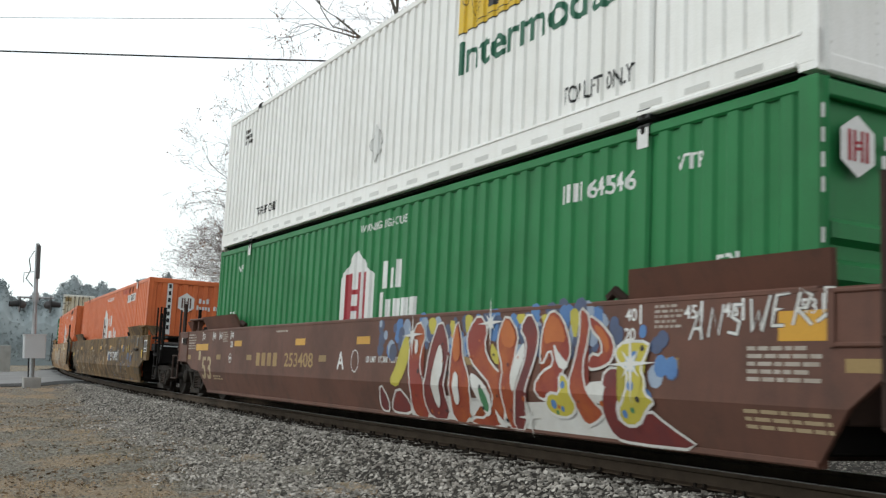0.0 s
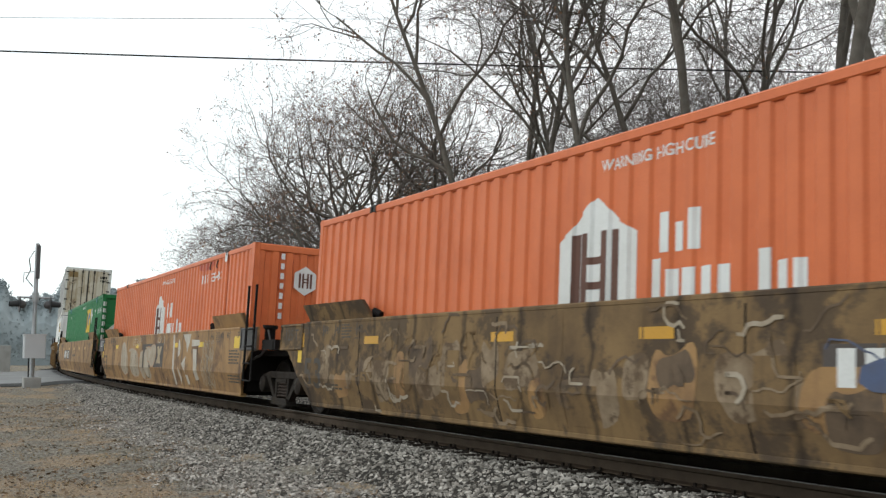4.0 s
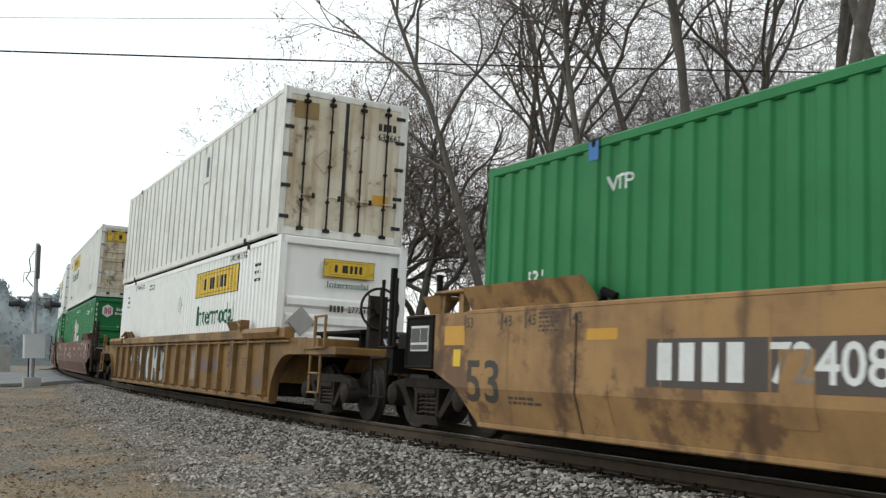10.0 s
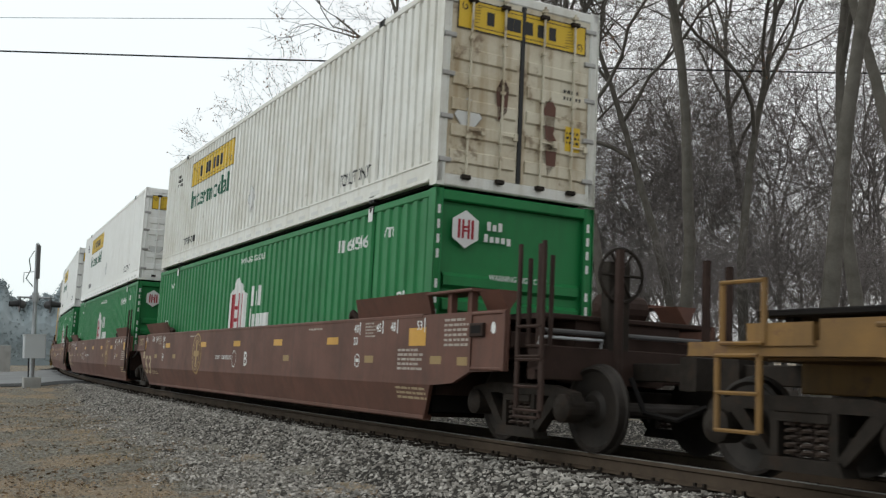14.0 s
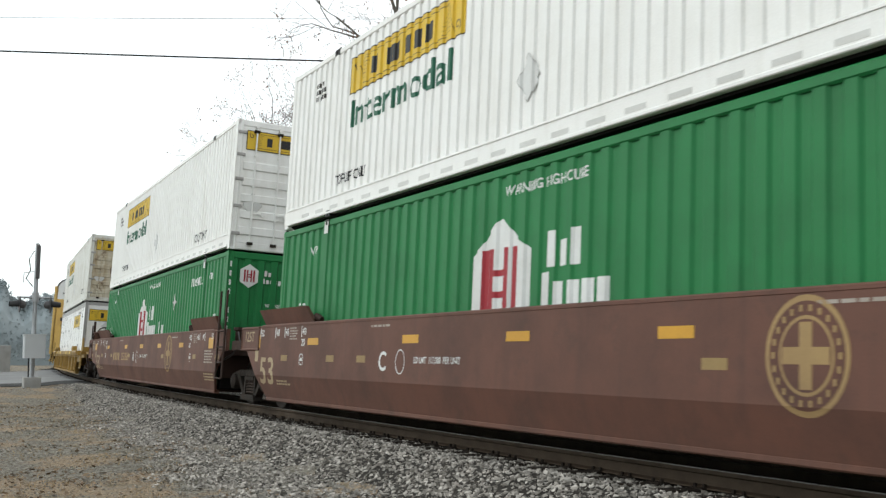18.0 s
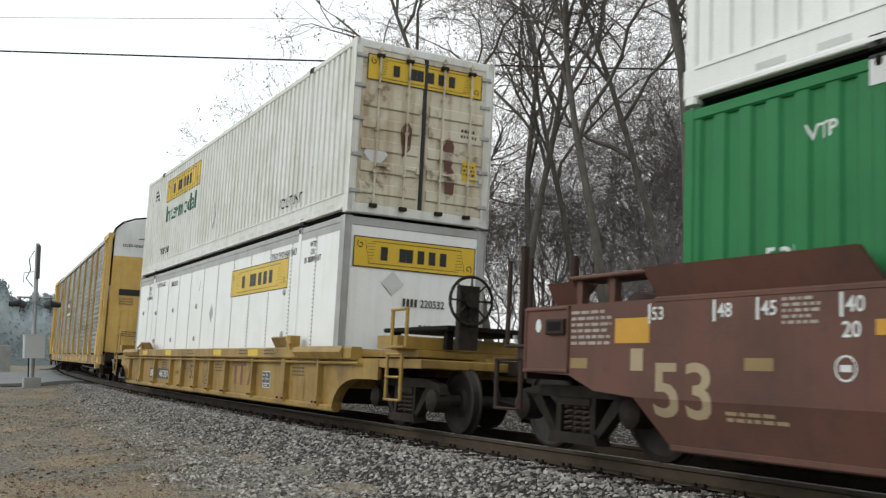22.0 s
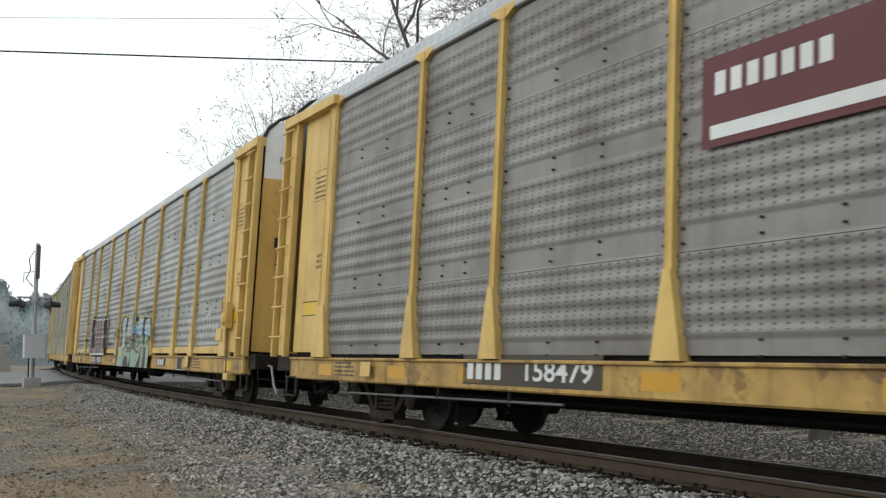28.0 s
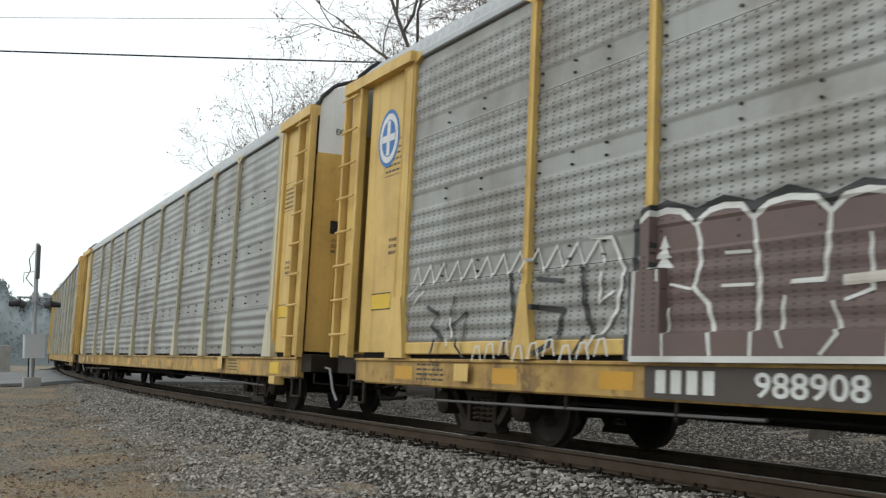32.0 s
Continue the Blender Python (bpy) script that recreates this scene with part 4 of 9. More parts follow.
def green_square():
    box, skin = container("shipping_container", "dark green corrugated container with a yellow square logo", GREEN, "corr", 0.30, "ribbed")
    decal("logo_board", rect(1.42, 0.96), 2.35, 1.54, SIGN_YELLOW, box, skin)
    for sx, sz, sw, sh, m in ((0.13, 0.16, 0.13, 0.66, BLACK), (0.26, 0.70, 0.2, 0.12, BLACK), (0.26, 0.43, 0.16, 0.1, BLACK), (0.26, 0.16, 0.2, 0.1, BLACK),
                              (0.52, 0.28, 0.12, 0.44, BLUE), (0.66, 0.36, 0.1, 0.3, BLUE), (0.78, 0.28, 0.12, 0.44, BLUE), (0.98, 0.3, 0.09, 0.5, BLUE), (1.07, 0.56, 0.2, 0.22, BLUE)):
        decal("logo_bar", rect(sw, sh), 2.35 + sx, 1.54 + sz, m, box, skin, 0.006)
    diamond(box, skin, 4.4, 2.2, 0.36)
    decal("lettering", lettering("WARNING HIGH CUBE", 0.12, 1.45), 0.1, 2.6, INK_WHITE, box, skin)
    decal("lettering", lettering("VTP", 0.2), 5.5, 2.2, INK_WHITE, box, skin)
    decal("owner_bar", bars("xxxx", 0.2, 0.09, 0.3), 6.5, 2.2, INK_WHITE, box, skin)
    decal("number_lettering", lettering("640604", 0.2, 0.8), 7.1, 2.2, INK_WHITE, box, skin)
    decal("lettering", lettering("53'", 0.2), 6.9, 1.4, INK_WHITE, box, skin)
    decal("lettering", lettering("53'", 0.2), -7.3, 1.4, INK_WHITE, box, skin)
    decal("lettering", lettering("VTP", 0.16), -5.9, 2.3, INK_WHITE, box, skin)
    decal("casting_patch", rect(0.16, 0.2), 6.02, 2.66, BLUE, box, ("side", lambda x, z: -CW - 0.012, no_folds, ()))
    decal("casting_patch", rect(0.16, 0.2), -6.18, 2.66, BLUE, box, ("side", lambda x, z: -CW - 0.012, no_folds, ()))
    decal("logo_board", rect(0.82, 0.56), -0.32, 1.95, SIGN_YELLOW, box, FRONT, -0.018)
    for sx, sz, sw, sh, m in ((0.07, 0.1, 0.08, 0.38, BLACK), (0.15, 0.4, 0.12, 0.08, BLACK), (0.15, 0.25, 0.1, 0.06, BLACK), (0.15, 0.1, 0.12, 0.06, BLACK), (0.33, 0.14, 0.07, 0.28, BLUE), (0.44, 0.16, 0.07, 0.26, BLUE), (0.58, 0.16, 0.16, 0.3, BLUE)):
        decal("logo_bar", rect(sw, sh), -0.32 + sx, 1.95 + sz, m, box, FRONT, -0.014)
    for i in range(7):
        decal("number_bar", rect(0.11, 0.16), -1.26, 2.45 - i * 0.25, INK_WHITE, box, FRONT, 0.002)
        decal("lettering_bar", rect(0.06, 0.09), 1.17, 2.25 - i * 0.15, INK_WHITE, box, FRONT, 0.002)
    decal("placard", poly((0, -0.3), (0.3, 0), (0, 0.3), (-0.3, 0)), -0.75, 1.55, DASH, box, FRONT, -0.015)
    return box


def white_upper(old=False, sx=-5.5, doors=True):
    """The white corrugated box carried on top, with its doors leading."""
    paint = WHITE_OLD if old else WHITE
    box, skin = container("shipping_container", "weathered white corrugated container with yellow name board" if old else "white corrugated container with yellow name board", paint, "corr", 0.25, "doors" if doors else "flat", upper=True)
    panel_sign(box, skin, sx, 1.95, 3.75, 0.62)
    decal("lettering", lettering("Intermodal", 0.46, 3.3), sx + 0.1, 1.38, DKGREEN, box, skin, 0.004)
    decal("lettering", lettering("TOP LIFT ONLY", 0.2, 1.2), 4.7, 0.45, BLACK, box, skin, 0.004)
    decal("lettering", lettering("TOP LIFT ONLY", 0.17, 1.2), -5.9, 0.5, BLACK, box, skin, 0.004)
    decal("small_print", lines(3, 0.4, 0.12, 0.08), -7.0, 2.4, INK_GREY, box, skin)
    diamond(box, skin, -0.2, 0.95, 0.3, INK_WHITE)
    if not doors:
        diamond(box, ("end", HALF), -0.75, 2.0, 0.4, INK_WHITE)
        return box
    panel_sign(box, FRONT, -1.08, 2.22, 2.16, 0.44)
    diamond(box, ("end", HALF), -0.85, 1.0, 0.28, INK_WHITE)
    decal("notice_plate", rect(0.26, 0.36), 0.75, 0.75, SIGN_YELLOW, box, FRONT, 0.022)
    decal("small_print", lines(3, 0.22, 0.07), 0.77, 1.0, BLACK, box, FRONT, 0.026)
    decal("small_print", lines(2, 0.3, 0.1), 0.7, 1.6, INK_GREY, box, FRONT, 0.022)
    if old:
        for y, z in ((-0.38, 1.25), (0.42, 1.1), (0.46, 0.6)):
            decal("rust_run", poly((0, -0.25), (0.14, -0.1), (0.16, 0.25), (0.06, 0.4), (-0.05, 0.2)), y, z, BROWN, box, FRONT, 0.02)
    return box


def white_lower():
    box, skin = container("shipping_container", "white corrugated container with yellow board and green lettering", WHITE, "corr", 0.25, "ribbed")
    panel_sign(box, skin, 1.8, 1.98, 3.6, 0.60)
    decal("lettering", lettering("Intermodal", 0.46, 3.2), 2.07, 1.32, DKGREEN, box, skin, 0.004)
    decal("lettering", lettering("STACK LIMIT 3 HIGH", 0.13, 1.3), 4.7, 2.64, INK_GREY, box, skin, 0.004)
    decal("lettering", lettering("STACK LIMIT 3 HIGH", 0.13, 1.3), -6.0, 2.6, INK_GREY, box, skin, 0.004)
    decal("number_lettering", lettering("277331", 0.14, 0.7), -3.9, 2.5, INK_GREY, box, skin, 0.004)
    decal("small_print", lines(3, 0.42, 0.15, 0.06), 6.6, 2.4, INK_GREY, box, skin)
    decal("small_print", lines(3, 0.42, 0.15, 0.06), -7.3, 2.4, INK_GREY, box, skin)
    diamond(box, skin, 0.2, 1.9, 0.26)
    decal("stain_line", rect(0.03, 0.35), 0.2, 2.25, INK_GREY, box, skin)
    panel_sign(box, FRONT, -0.42, 2.18, 1.05, 0.34)
    decal("lettering", lettering("Intermodal", 0.12, 0.85), -0.32, 1.98, DKGREEN, box, FRONT, -0.016)
    decal("number_lettering", lettering("277331", 0.12, 0.42), 0.12, 1.52, INK_GREY, box, FRONT, 0.004)
    decal("owner_bar", bars("xxxx", 0.12, 0.06), -0.25, 1.52, INK_GREY, box, FRONT, 0.004)
    decal("placard", poly((0, -0.28), (0.28, 0), (0, 0.28), (-0.28, 0)), -0.8, 1.3, ALU, box, FRONT, -0.01)
    return box


def white_posts():
    box, skin = container("shipping_container", "grimy white plate container with grey vertical posts", WHITE_OLD, "post", 0.3, "smooth", upper=False)
    decal("faded_square", rect(0.8, 0.75), 1.9, 1.85, DASH, box, skin, 0.02)
    decal("faded_square_bar", rect(0.25, 0.5), 2.3, 1.98, GREYPAINT, box, skin, 0.022)
    for x, z in ((-5.2, 1.6), (-1.8, 0.9), (-0.4, 0.8), (3.1, 1.9)):
        decal("bare_patch_outline", outline([(0, 0), (0.2, 0), (0.2, 0.25), (0, 0.25)], 0.02), x, z, ALU, box, skin, 0.004)
    decal("placard_outline", outline([(0, -0.3), (0.18, 0), (0, 0.3), (-0.18, 0)], 0.025), -2.0, 1.4, ALU, box, skin, 0.004)
    decal("logo_board", rect(0.5, 0.34), -1.1, 2.3, REFLECT_DULL, box, FRONT, 0.002)
    decal("number_lettering", lettering("639667", 0.15, 0.5), 0.68, 2.1, BLACK, box, FRONT, 0.003)
    decal("owner_bar", bars("xxxx", 0.15, 0.08), 0.68, 2.3, BLACK, box, FRONT, 0.003)
    decal("notice_plate", rect(0.34, 0.2), 0.62, 0.78, REFLECT, box, FRONT, 0.01)
    decal("placard_outline", outline([(0, -0.24), (0.24, 0), (0, 0.24), (-0.24, 0)], 0.02), -0.42, 1.5, INK_TAN, box, FRONT, 0.002)
    return box


def white_plate():
    box, skin = container("shipping_container", "smooth white riveted plate container with grey top rail", WHITE, "plate", 0.3, "flat")
    decal("grey_top_band", rect(2 * HALF - 0.3, 0.12), -HALF + 0.15, 2.66, ALU, box, skin, 0.004)
    panel_sign(box, skin, 1.84, 1.86, 3.7, 0.57)
    decal("lettering", lettering("STACK TWO HIGH ONLY", 0.12, 1.45), 4.5, 2.44, INK_GREY, box, skin, 0.004)
    decal("lettering", lettering("STACK TWO HIGH ONLY", 0.12, 1.12), -5.76, 2.5, INK_GREY, box, skin, 0.004)
    decal("lettering", lettering("WTP", 0.1), 6.62, 2.5, INK_GREY, box, skin, 0.004)
    decal("lettering", lettering("OR", 0.1), 6.67, 2.37, INK_GREY, box, skin, 0.004)
    decal("lettering", lettering("PIN LIFT", 0.1, 0.4), 6.78, 2.24, INK_GREY, box, skin, 0.004)
    decal("owner_bar", bars("xx xxxx", 0.1, 0.045), 6.38, 2.24, INK_GREY, box, skin, 0.004)
    for x in (-6.95,):
        decal("lettering", lettering("WTP", 0.1), x + 0.24, 2.46, INK_GREY, box, skin, 0.004)
        decal("lettering", lettering("OR", 0.1), x + 0.29, 2.33, INK_GREY, box, skin, 0.004)
        decal("lettering", lettering("PIN LIFT", 0.1, 0.4), x + 0.4, 2.2, INK_GREY, box, skin, 0.004)
        decal("owner_bar", bars("xx xxxx", 0.1, 0.045), x, 2.2, INK_GREY, box, skin, 0.004)
    decal("owner_bar", bars("xxxx", 0.13, 0.055), -3.95, 2.43, INK_GREY, box, skin, 0.004)
    decal("number_lettering", lettering("220532", 0.13, 0.42), -3.66, 2.43, INK_GREY, box, skin, 0.004)
    decal("placard", poly((0, -0.22), (0.17, 0), (0, 0.22), (-0.17, 0)), 0.34, 1.58, ALU, box, skin, 0.004)
    decal("red_tick", rect(0.03, 0.26), -0.9, 2.15, SPRAY_O, box, skin, 0.004)
    dome = MB().lathe([(-CW + 0.012, 0.062), (-CW - 0.01, 0.055), (-CW - 0.022, 0.03)], 12)
    me = dome.mesh("vent_cap", ALU)
    for x in (-7.34, -5.65, -3.54, -1.08, 5.4):
        for z in (1.02, 1.79) if x > -7 else (1.84,):
            part("vent_cap", me, ALU, box, at=pose(x, 0, z))
    panel_sign(box, FRONT, -1.12, 2.08, 2.24, 0.5)
    decal("placard", poly((0, -0.2), (0.2, 0), (0, 0.2), (-0.2, 0)), -0.4, 1.86, DASH, box, FRONT, 0.004)
    decal("number_lettering", lettering("220532", 0.13, 0.45), 0.12, 1.5, INK_GREY, box, FRONT, 0.004)
    decal("owner_bar", bars("xxxx", 0.13, 0.055), -0.2, 1.5, INK_GREY, box, FRONT, 0.004)
    decal("lettering", lettering("53'", 0.14), 0.1, 1.08, INK_GREY, box, FRONT, 0.004)
    return box


# ---- trucks and wheels ----
AXLES = []


def truck(car, x, r=0.46, base=1.83):
    """A two-axle truck: cast side frames with springs, bolster and two wheelsets that roll."""
    tr = part("truck", MB().slab(-0.2, 0.2, -1.0, 1.0, 0.42, 0.66).lathe([(0.6, 0.3), (0.78, 0.3), (0.8, 0.22)], 16, "z"), STEEL, car, at=pose(x, 0, 0))
    h = base / 2
    for side in (-1, 1):
        y0, y1 = side * 1.03, side * 1.15
        fr = MB()
        fr.prism("y", [(-h - 0.16, 0.50), (-h - 0.12, 0.63), (-0.62, 0.70), (0.62, 0.70), (h + 0.12, 0.63), (h + 0.16, 0.50), (h - 0.02, 0.52), (0.6, 0.58), (-0.6, 0.58), (-h + 0.02, 0.52)], y0, y1)
        for e in (-1, 1):
            fr.prism("y", [(e * (h - 0.12), 0.56), (e * 0.33, 0.13), (e * 0.33, 0.25), (e * 0.62, 0.58), (e * (h - 0.05), 0.6)], y0, y1)
            fr.prism("y", [(e * 0.33, 0.13), (e * 0.33, 0.60), (e * 0.25, 0.60), (e * 0.25, 0.13)], y0, y1)
        fr.prism("y", [(-0.42, 0.11), (0.42, 0.11), (0.36, 0.22), (-0.36, 0.22)], side * 1.0, side * 1.19)
        fr.slab(-0.26, 0.26, side * 0.98, side * 1.17, 0.50, 0.58)
        part("side_frame", fr, STEEL, tr)
        for e in (-1, 1):
            cap = MB().lathe([(side * 0.98, 0.15), (side * 1.2, 0.15), (side * 1.22, 0.11), (side * 1.24, 0.05)], 16, "y", (e * h, 0, r))
            part("bearing_cap", cap, STEEL, tr)
        for sx in (-0.14, 0.02, 0.16):
            pts = [(sx + 0.062 * math.cos(a), side * 1.09 + 0.062 * math.sin(a), 0.22 + 0.28 * a / 31.4) for a in np.linspace(0, 31.4, 46)]
            part("spring", MB().tube(pts, 0.017, 5), SPRINGS, tr)
    for e in (-1, 1):
        ws = MB().lathe([(-1.02, 0.07), (-0.76, 0.085), (0.76, 0.085), (1.02, 0.07)], 12)
        for side in (-1, 1):
            ws.lathe([(side * 0.68, r + 0.028), (side * 0.705, r + 0.028), (side * 0.72, r + 0.004), (side * 0.80, r), (side * 0.81, r - 0.03), (side * 0.775, r - 0.06), (side * 0.76, 0.2), (side * 0.80, 0.15), (side * 0.80, 0.09)], 32)
            ws.lathe([(side * 0.68, 0.09), (side * 0.68, r - 0.01), (side * 0.682, r + 0.028)], 32)
        wheel = part("wheelset", ws, WHEEL, tr, at=pose(e * h, 0, r), smooth=False)
        AXLES.append((wheel, e * h, r))
    return tr


# ---- well cars ----
WS = 1.52
CREASE = 0.62


def well_depth(x, z):
    return -WS if z >= CREASE else -WS + (CREASE - z) * 0.32


WELL = ("side", well_depth, no_folds, (CREASE,))


def end_deck(car, e, paint, dark, artic, half):
    """Deck, bolster web and platform over the truck."""
    part("end_deck", MB().slab(e * 8.3, e * (half + 0.35), -1.15, 1.15, 0.98, 1.08).slab(e * 8.25, e * 8.45, -1.36, 1.36, 0.5, 1.1), dark, car)
    # black end wall, which also fills the wheel arch in place of shade
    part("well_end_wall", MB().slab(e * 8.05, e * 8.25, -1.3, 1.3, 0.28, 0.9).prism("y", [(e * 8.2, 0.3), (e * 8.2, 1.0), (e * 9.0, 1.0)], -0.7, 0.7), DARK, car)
    part("end_bolster", MB().slab(e * (half - 0.35), e * (half + 0.3), -1.45, 1.45, 1.08, 1.26), dark, car)
    part("centre_sill", MB().slab(e * 8.4, e * (half + (0.2 if artic else 0.75)), -0.3, 0.3, 0.72, 1.0), dark, car)


def rungs(car, x, w, z0, z1, y, n, mat, name="ladder", tall=None):
    """A ladder of round bar with rungs and, where given, raised grab irons."""
    tops = tall or z1
    lad = part(name, MB().slab(x - 0.03, x + 0.03, y - 0.02, y + 0.02, z0, tops), mat, car)
    part("stile", MB().slab(x + w - 0.03, x + w + 0.03, y - 0.02, y + 0.02, z0, tops), mat, lad)
    for i in range(n):
        z = z0 + (z1 - z0) * i / max(1, n - 1)
        part("rung", MB().tube([(x, y - 0.02, z), (x + w, y - 0.02, z)], 0.018, 6), mat, lad)
    return lad


def smooth_well(label, paint, dark, ink, half=9.93, ends=("artic", "artic"), letter="A", number=None, tape=REFLECT, endpanel=None):
    """A smooth-sided well car platform: creased side sheets, top chords, flaps, end panels, trucks."""
    car = thing("well_car", label, "well car", "cars of the train")
    # the end panel over the truck, and the flap before it
    px0, px1, q0, q1 = (9.55, 10.33, 8.95, 9.45) if paint is BROWN else (9.1, 9.84, 8.53, 8.98)
    for side in (-1, 1):
        tip = lambda e, kind: [(e * 8.57, CREASE), (e * 9.12, 1.05), (e * 9.45, 1.07), (e * 9.45, 1.5)] if kind == "artic" else [(e * 8.57, CREASE), (e * (px0 - 0.4), 0.66), (e * px0, 0.80), (e * px1, 0.82), (e * px1, 1.5)]
        up = tip(1, ends[0]) + tip(-1, ends[1])[::-1]
        part("side_sheet", MB().prism("y", up, side * WS, side * (WS - 0.05)), paint, car)
        low = MB().add([(x, side * y, z) for y, z in ((WS, CREASE), (WS - 0.134, 0.2), (WS - 0.18, 0.2), (WS - 0.05, CREASE)) for x in ((-8.57, 8.57) if z > 0.5 else (-8.2, 8.2))],
                       [(0, 1, 3, 2), (2, 3, 5, 4), (4, 5, 7, 6), (0, 2, 4, 6), (1, 3, 5, 7)])
        part("lower_sheet", low, paint, car)
        part("bottom_chord", MB().slab(-8.2, 8.2, side * (WS - 0.12), side * (WS - 0.24), 0.17, 0.24, 0.015), paint, car)
        part("top_chord", MB().slab(-8.3, 8.3, side * (WS + 0.006), side * (WS - 0.14), 1.46, 1.52, 0.015), paint, car)
        for e in (-1, 1):
            flap = MB().add([(e * a, side * b, c) for a, b, c in ((6.0, WS - 0.1, 1.5), (8.35, WS - 0.1, 1.5), (8.45, WS + 0.03, 1.79), (6.15, WS + 0.03, 1.79),
                                                              (6.0, WS - 0.16, 1.5), (8.35, WS - 0.16, 1.5), (8.45, WS - 0.03, 1.79), (6.15, WS - 0.03, 1.79))],
                            [(0, 1, 2, 3), (4, 5, 6, 7), (0, 1, 5, 4), (1, 2, 6, 5), (2, 3, 7, 6), (3, 0, 4, 7)])
            part("guide_flap", flap, paint, car)
            if ends[0 if e > 0 else 1] != "artic":
                for q in (q0, q1):
                    part("flap_bracket", MB().slab(e * q - 0.05, e * q + 0.05, side * (WS - 0.1), side * (WS - 0.04), 1.48, 1.74), paint, car)
                part("end_shelf", MB().slab(e * 8.4, e * (q1 + 0.12), side * (WS + 0.02), side * (WS - 0.4), 1.74, 1.78), paint, car)
                part("shelf_gusset", MB().prism("x", [(side * (WS - 0.06), 1.74), (side * (WS - 0.38), 1.74), (side * (WS - 0.2), 1.5)], e * (q1 + 0.15), e * (q1 + 0.6)), paint, car)
            if side < 0 and ends[0 if e > 0 else 1] != "artic" and paint is BROWN:
                part("slot_box", MB().slab(e * 9.6, e * 9.9, -WS - 0.05, -WS, 1.2, 1.36, 0.015), dark, car)
                part("slot_opening", MB().box(e * 9.64, e * 9.86, -WS - 0.054, -WS - 0.05, 1.24, 1.33), DARK, car)
                decal("round_plate", poly(*[(0.05 * math.cos(a), 0.07 * math.sin(a)) for a in np.linspace(0, 6.28, 13)[:-1]]), e * 10.08, 1.3, INK_WHITE, car, ("side", lambda x, z: -WS - 0.008, no_folds, ()))
                decal("small_print", lines(6, 0.62, 0.06, 0.03), e * 9.52 if e < 0 else 8.9, 1.4, PRINT, car, WELL)
                decal("dull_reflector", rect(0.27, 0.1), e * 9.52 if e < 0 else 9.25, 0.87, REFLECT_DULL, car, WELL)
            part("guide_arm", MB().tube([(e * 5.95, side * (WS - 0.12), 1.52), (e * 5.85, side * (WS - 0.06), 1.62), (e * 5.72, side * (WS - 0.1), 1.56)], 0.05, 6), dark, car)
            if side < 0:
                fr = MB()
                xa, xb, za = (8.42, 9.44, 1.06) if ends[0 if e > 0 else 1] == "artic" else (px0, px1, 0.82)
                pn = part("end_panel", MB().box(e * (xa + 0.02), e * (xb - 0.02), -WS - 0.008, -WS, za + 0.02, 1.47), endpanel or dark, car)
                for x0, x1, z0, z1 in ((xb, xa, 1.45, 1.49), (xb, xa, za, za + 0.04), (xb, xb - 0.04, za, 1.49), (xa + 0.04, xa, za, 1.49)):
                    part("panel_frame", MB().slab(e * x0, e * x1, -WS - 0.025, -WS + 0.01, z0, z1), endpanel or dark, pn)
                if xa > 9 and paint is not BROWN:
                    pa, pb = sorted((e * (xa + 0.14), e * (xb - 0.14)))
                    part("plate_border", MB().box(pa, pb, -WS - 0.014, -WS - 0.009, 1.04, 1.36), INK_WHITE, pn)
                    for q0, q1, z0, z1 in ((0.03, 0.52, 1.15, 1.33), (0.56, 0.97, 1.15, 1.33), (0.03, 0.97, 1.06, 1.12)):
                        part("data_plate", MB().box(pa + (pb - pa) * q0, pa + (pb - pa) * q1, -WS - 0.018, -WS - 0.014, z0, z1), GREYPAINT, pn)
    for i in range(9):
        x = -7.6 + i * 1.9
        part("cross_bearer", MB().slab(x, x + 0.25, -WS + 0.26, WS - 0.26, 0.2, 0.32), dark, car)
    part("well_floor", MB().box(-8.15, 8.15, -1.3, 1.3, 0.26, 0.30), DARK, car)
    for e, kind in zip((1, -1), ends):
        end_deck(car, e, paint, dark, kind == "artic", half)
        if kind != "artic":
            part("coupler", MB().slab(e * (half + 0.7), e * (half + 1.75), -0.12, 0.12, 0.78, 0.98).slab(e * (half + 1.6), e * (half + 1.85), -0.2, 0.2, 0.7, 1.05), STEEL, car)
            part("air_hose", MB().tube([(e * (half + 1.0), -0.35, 0.8), (e * (half + 1.3), -0.4, 0.45), (e * (half + 1.7), -0.3, 0.4), (e * (half + 1.9), -0.1, 0.55)], 0.03, 6), DARK, car)
            for dx, dy in ((0.72, -1.36), (0.72, 1.32), (0.95, -0.5), (0.95, 0.75)):
                part("end_post", MB().slab(e * (half + dx) - 0.04, e * (half + dx) + 0.04, dy - 0.04, dy + 0.04, 0.85, 2.2), dark, car)
            part("deck_plate", MB().slab(e * 8.5, e * (half + 0.55), -1.2, 1.2, 1.42, 1.48), dark, car)
            part("draft_housing", MB().slab(e * 8.5, e * (half + 0.5), -0.75, 0.75, 0.95, 1.42), dark, car)
            part("end_sill_beam", MB().slab(e * (half + 0.55), e * (half + 0.7), -1.4, 1.4, 0.75, 1.12), dark, car)
            rungs(car, e * (half + 0.75) - 0.24, 0.48, 0.42, 0.95, -1.5, 2, dark, "step_ladder")
            part("cross_pipe", MB().tube([(e * (half + 0.62), -1.3, 1.28), (e * (half + 0.62), 1.3, 1.28)], 0.03, 8), GREYPAINT, car)
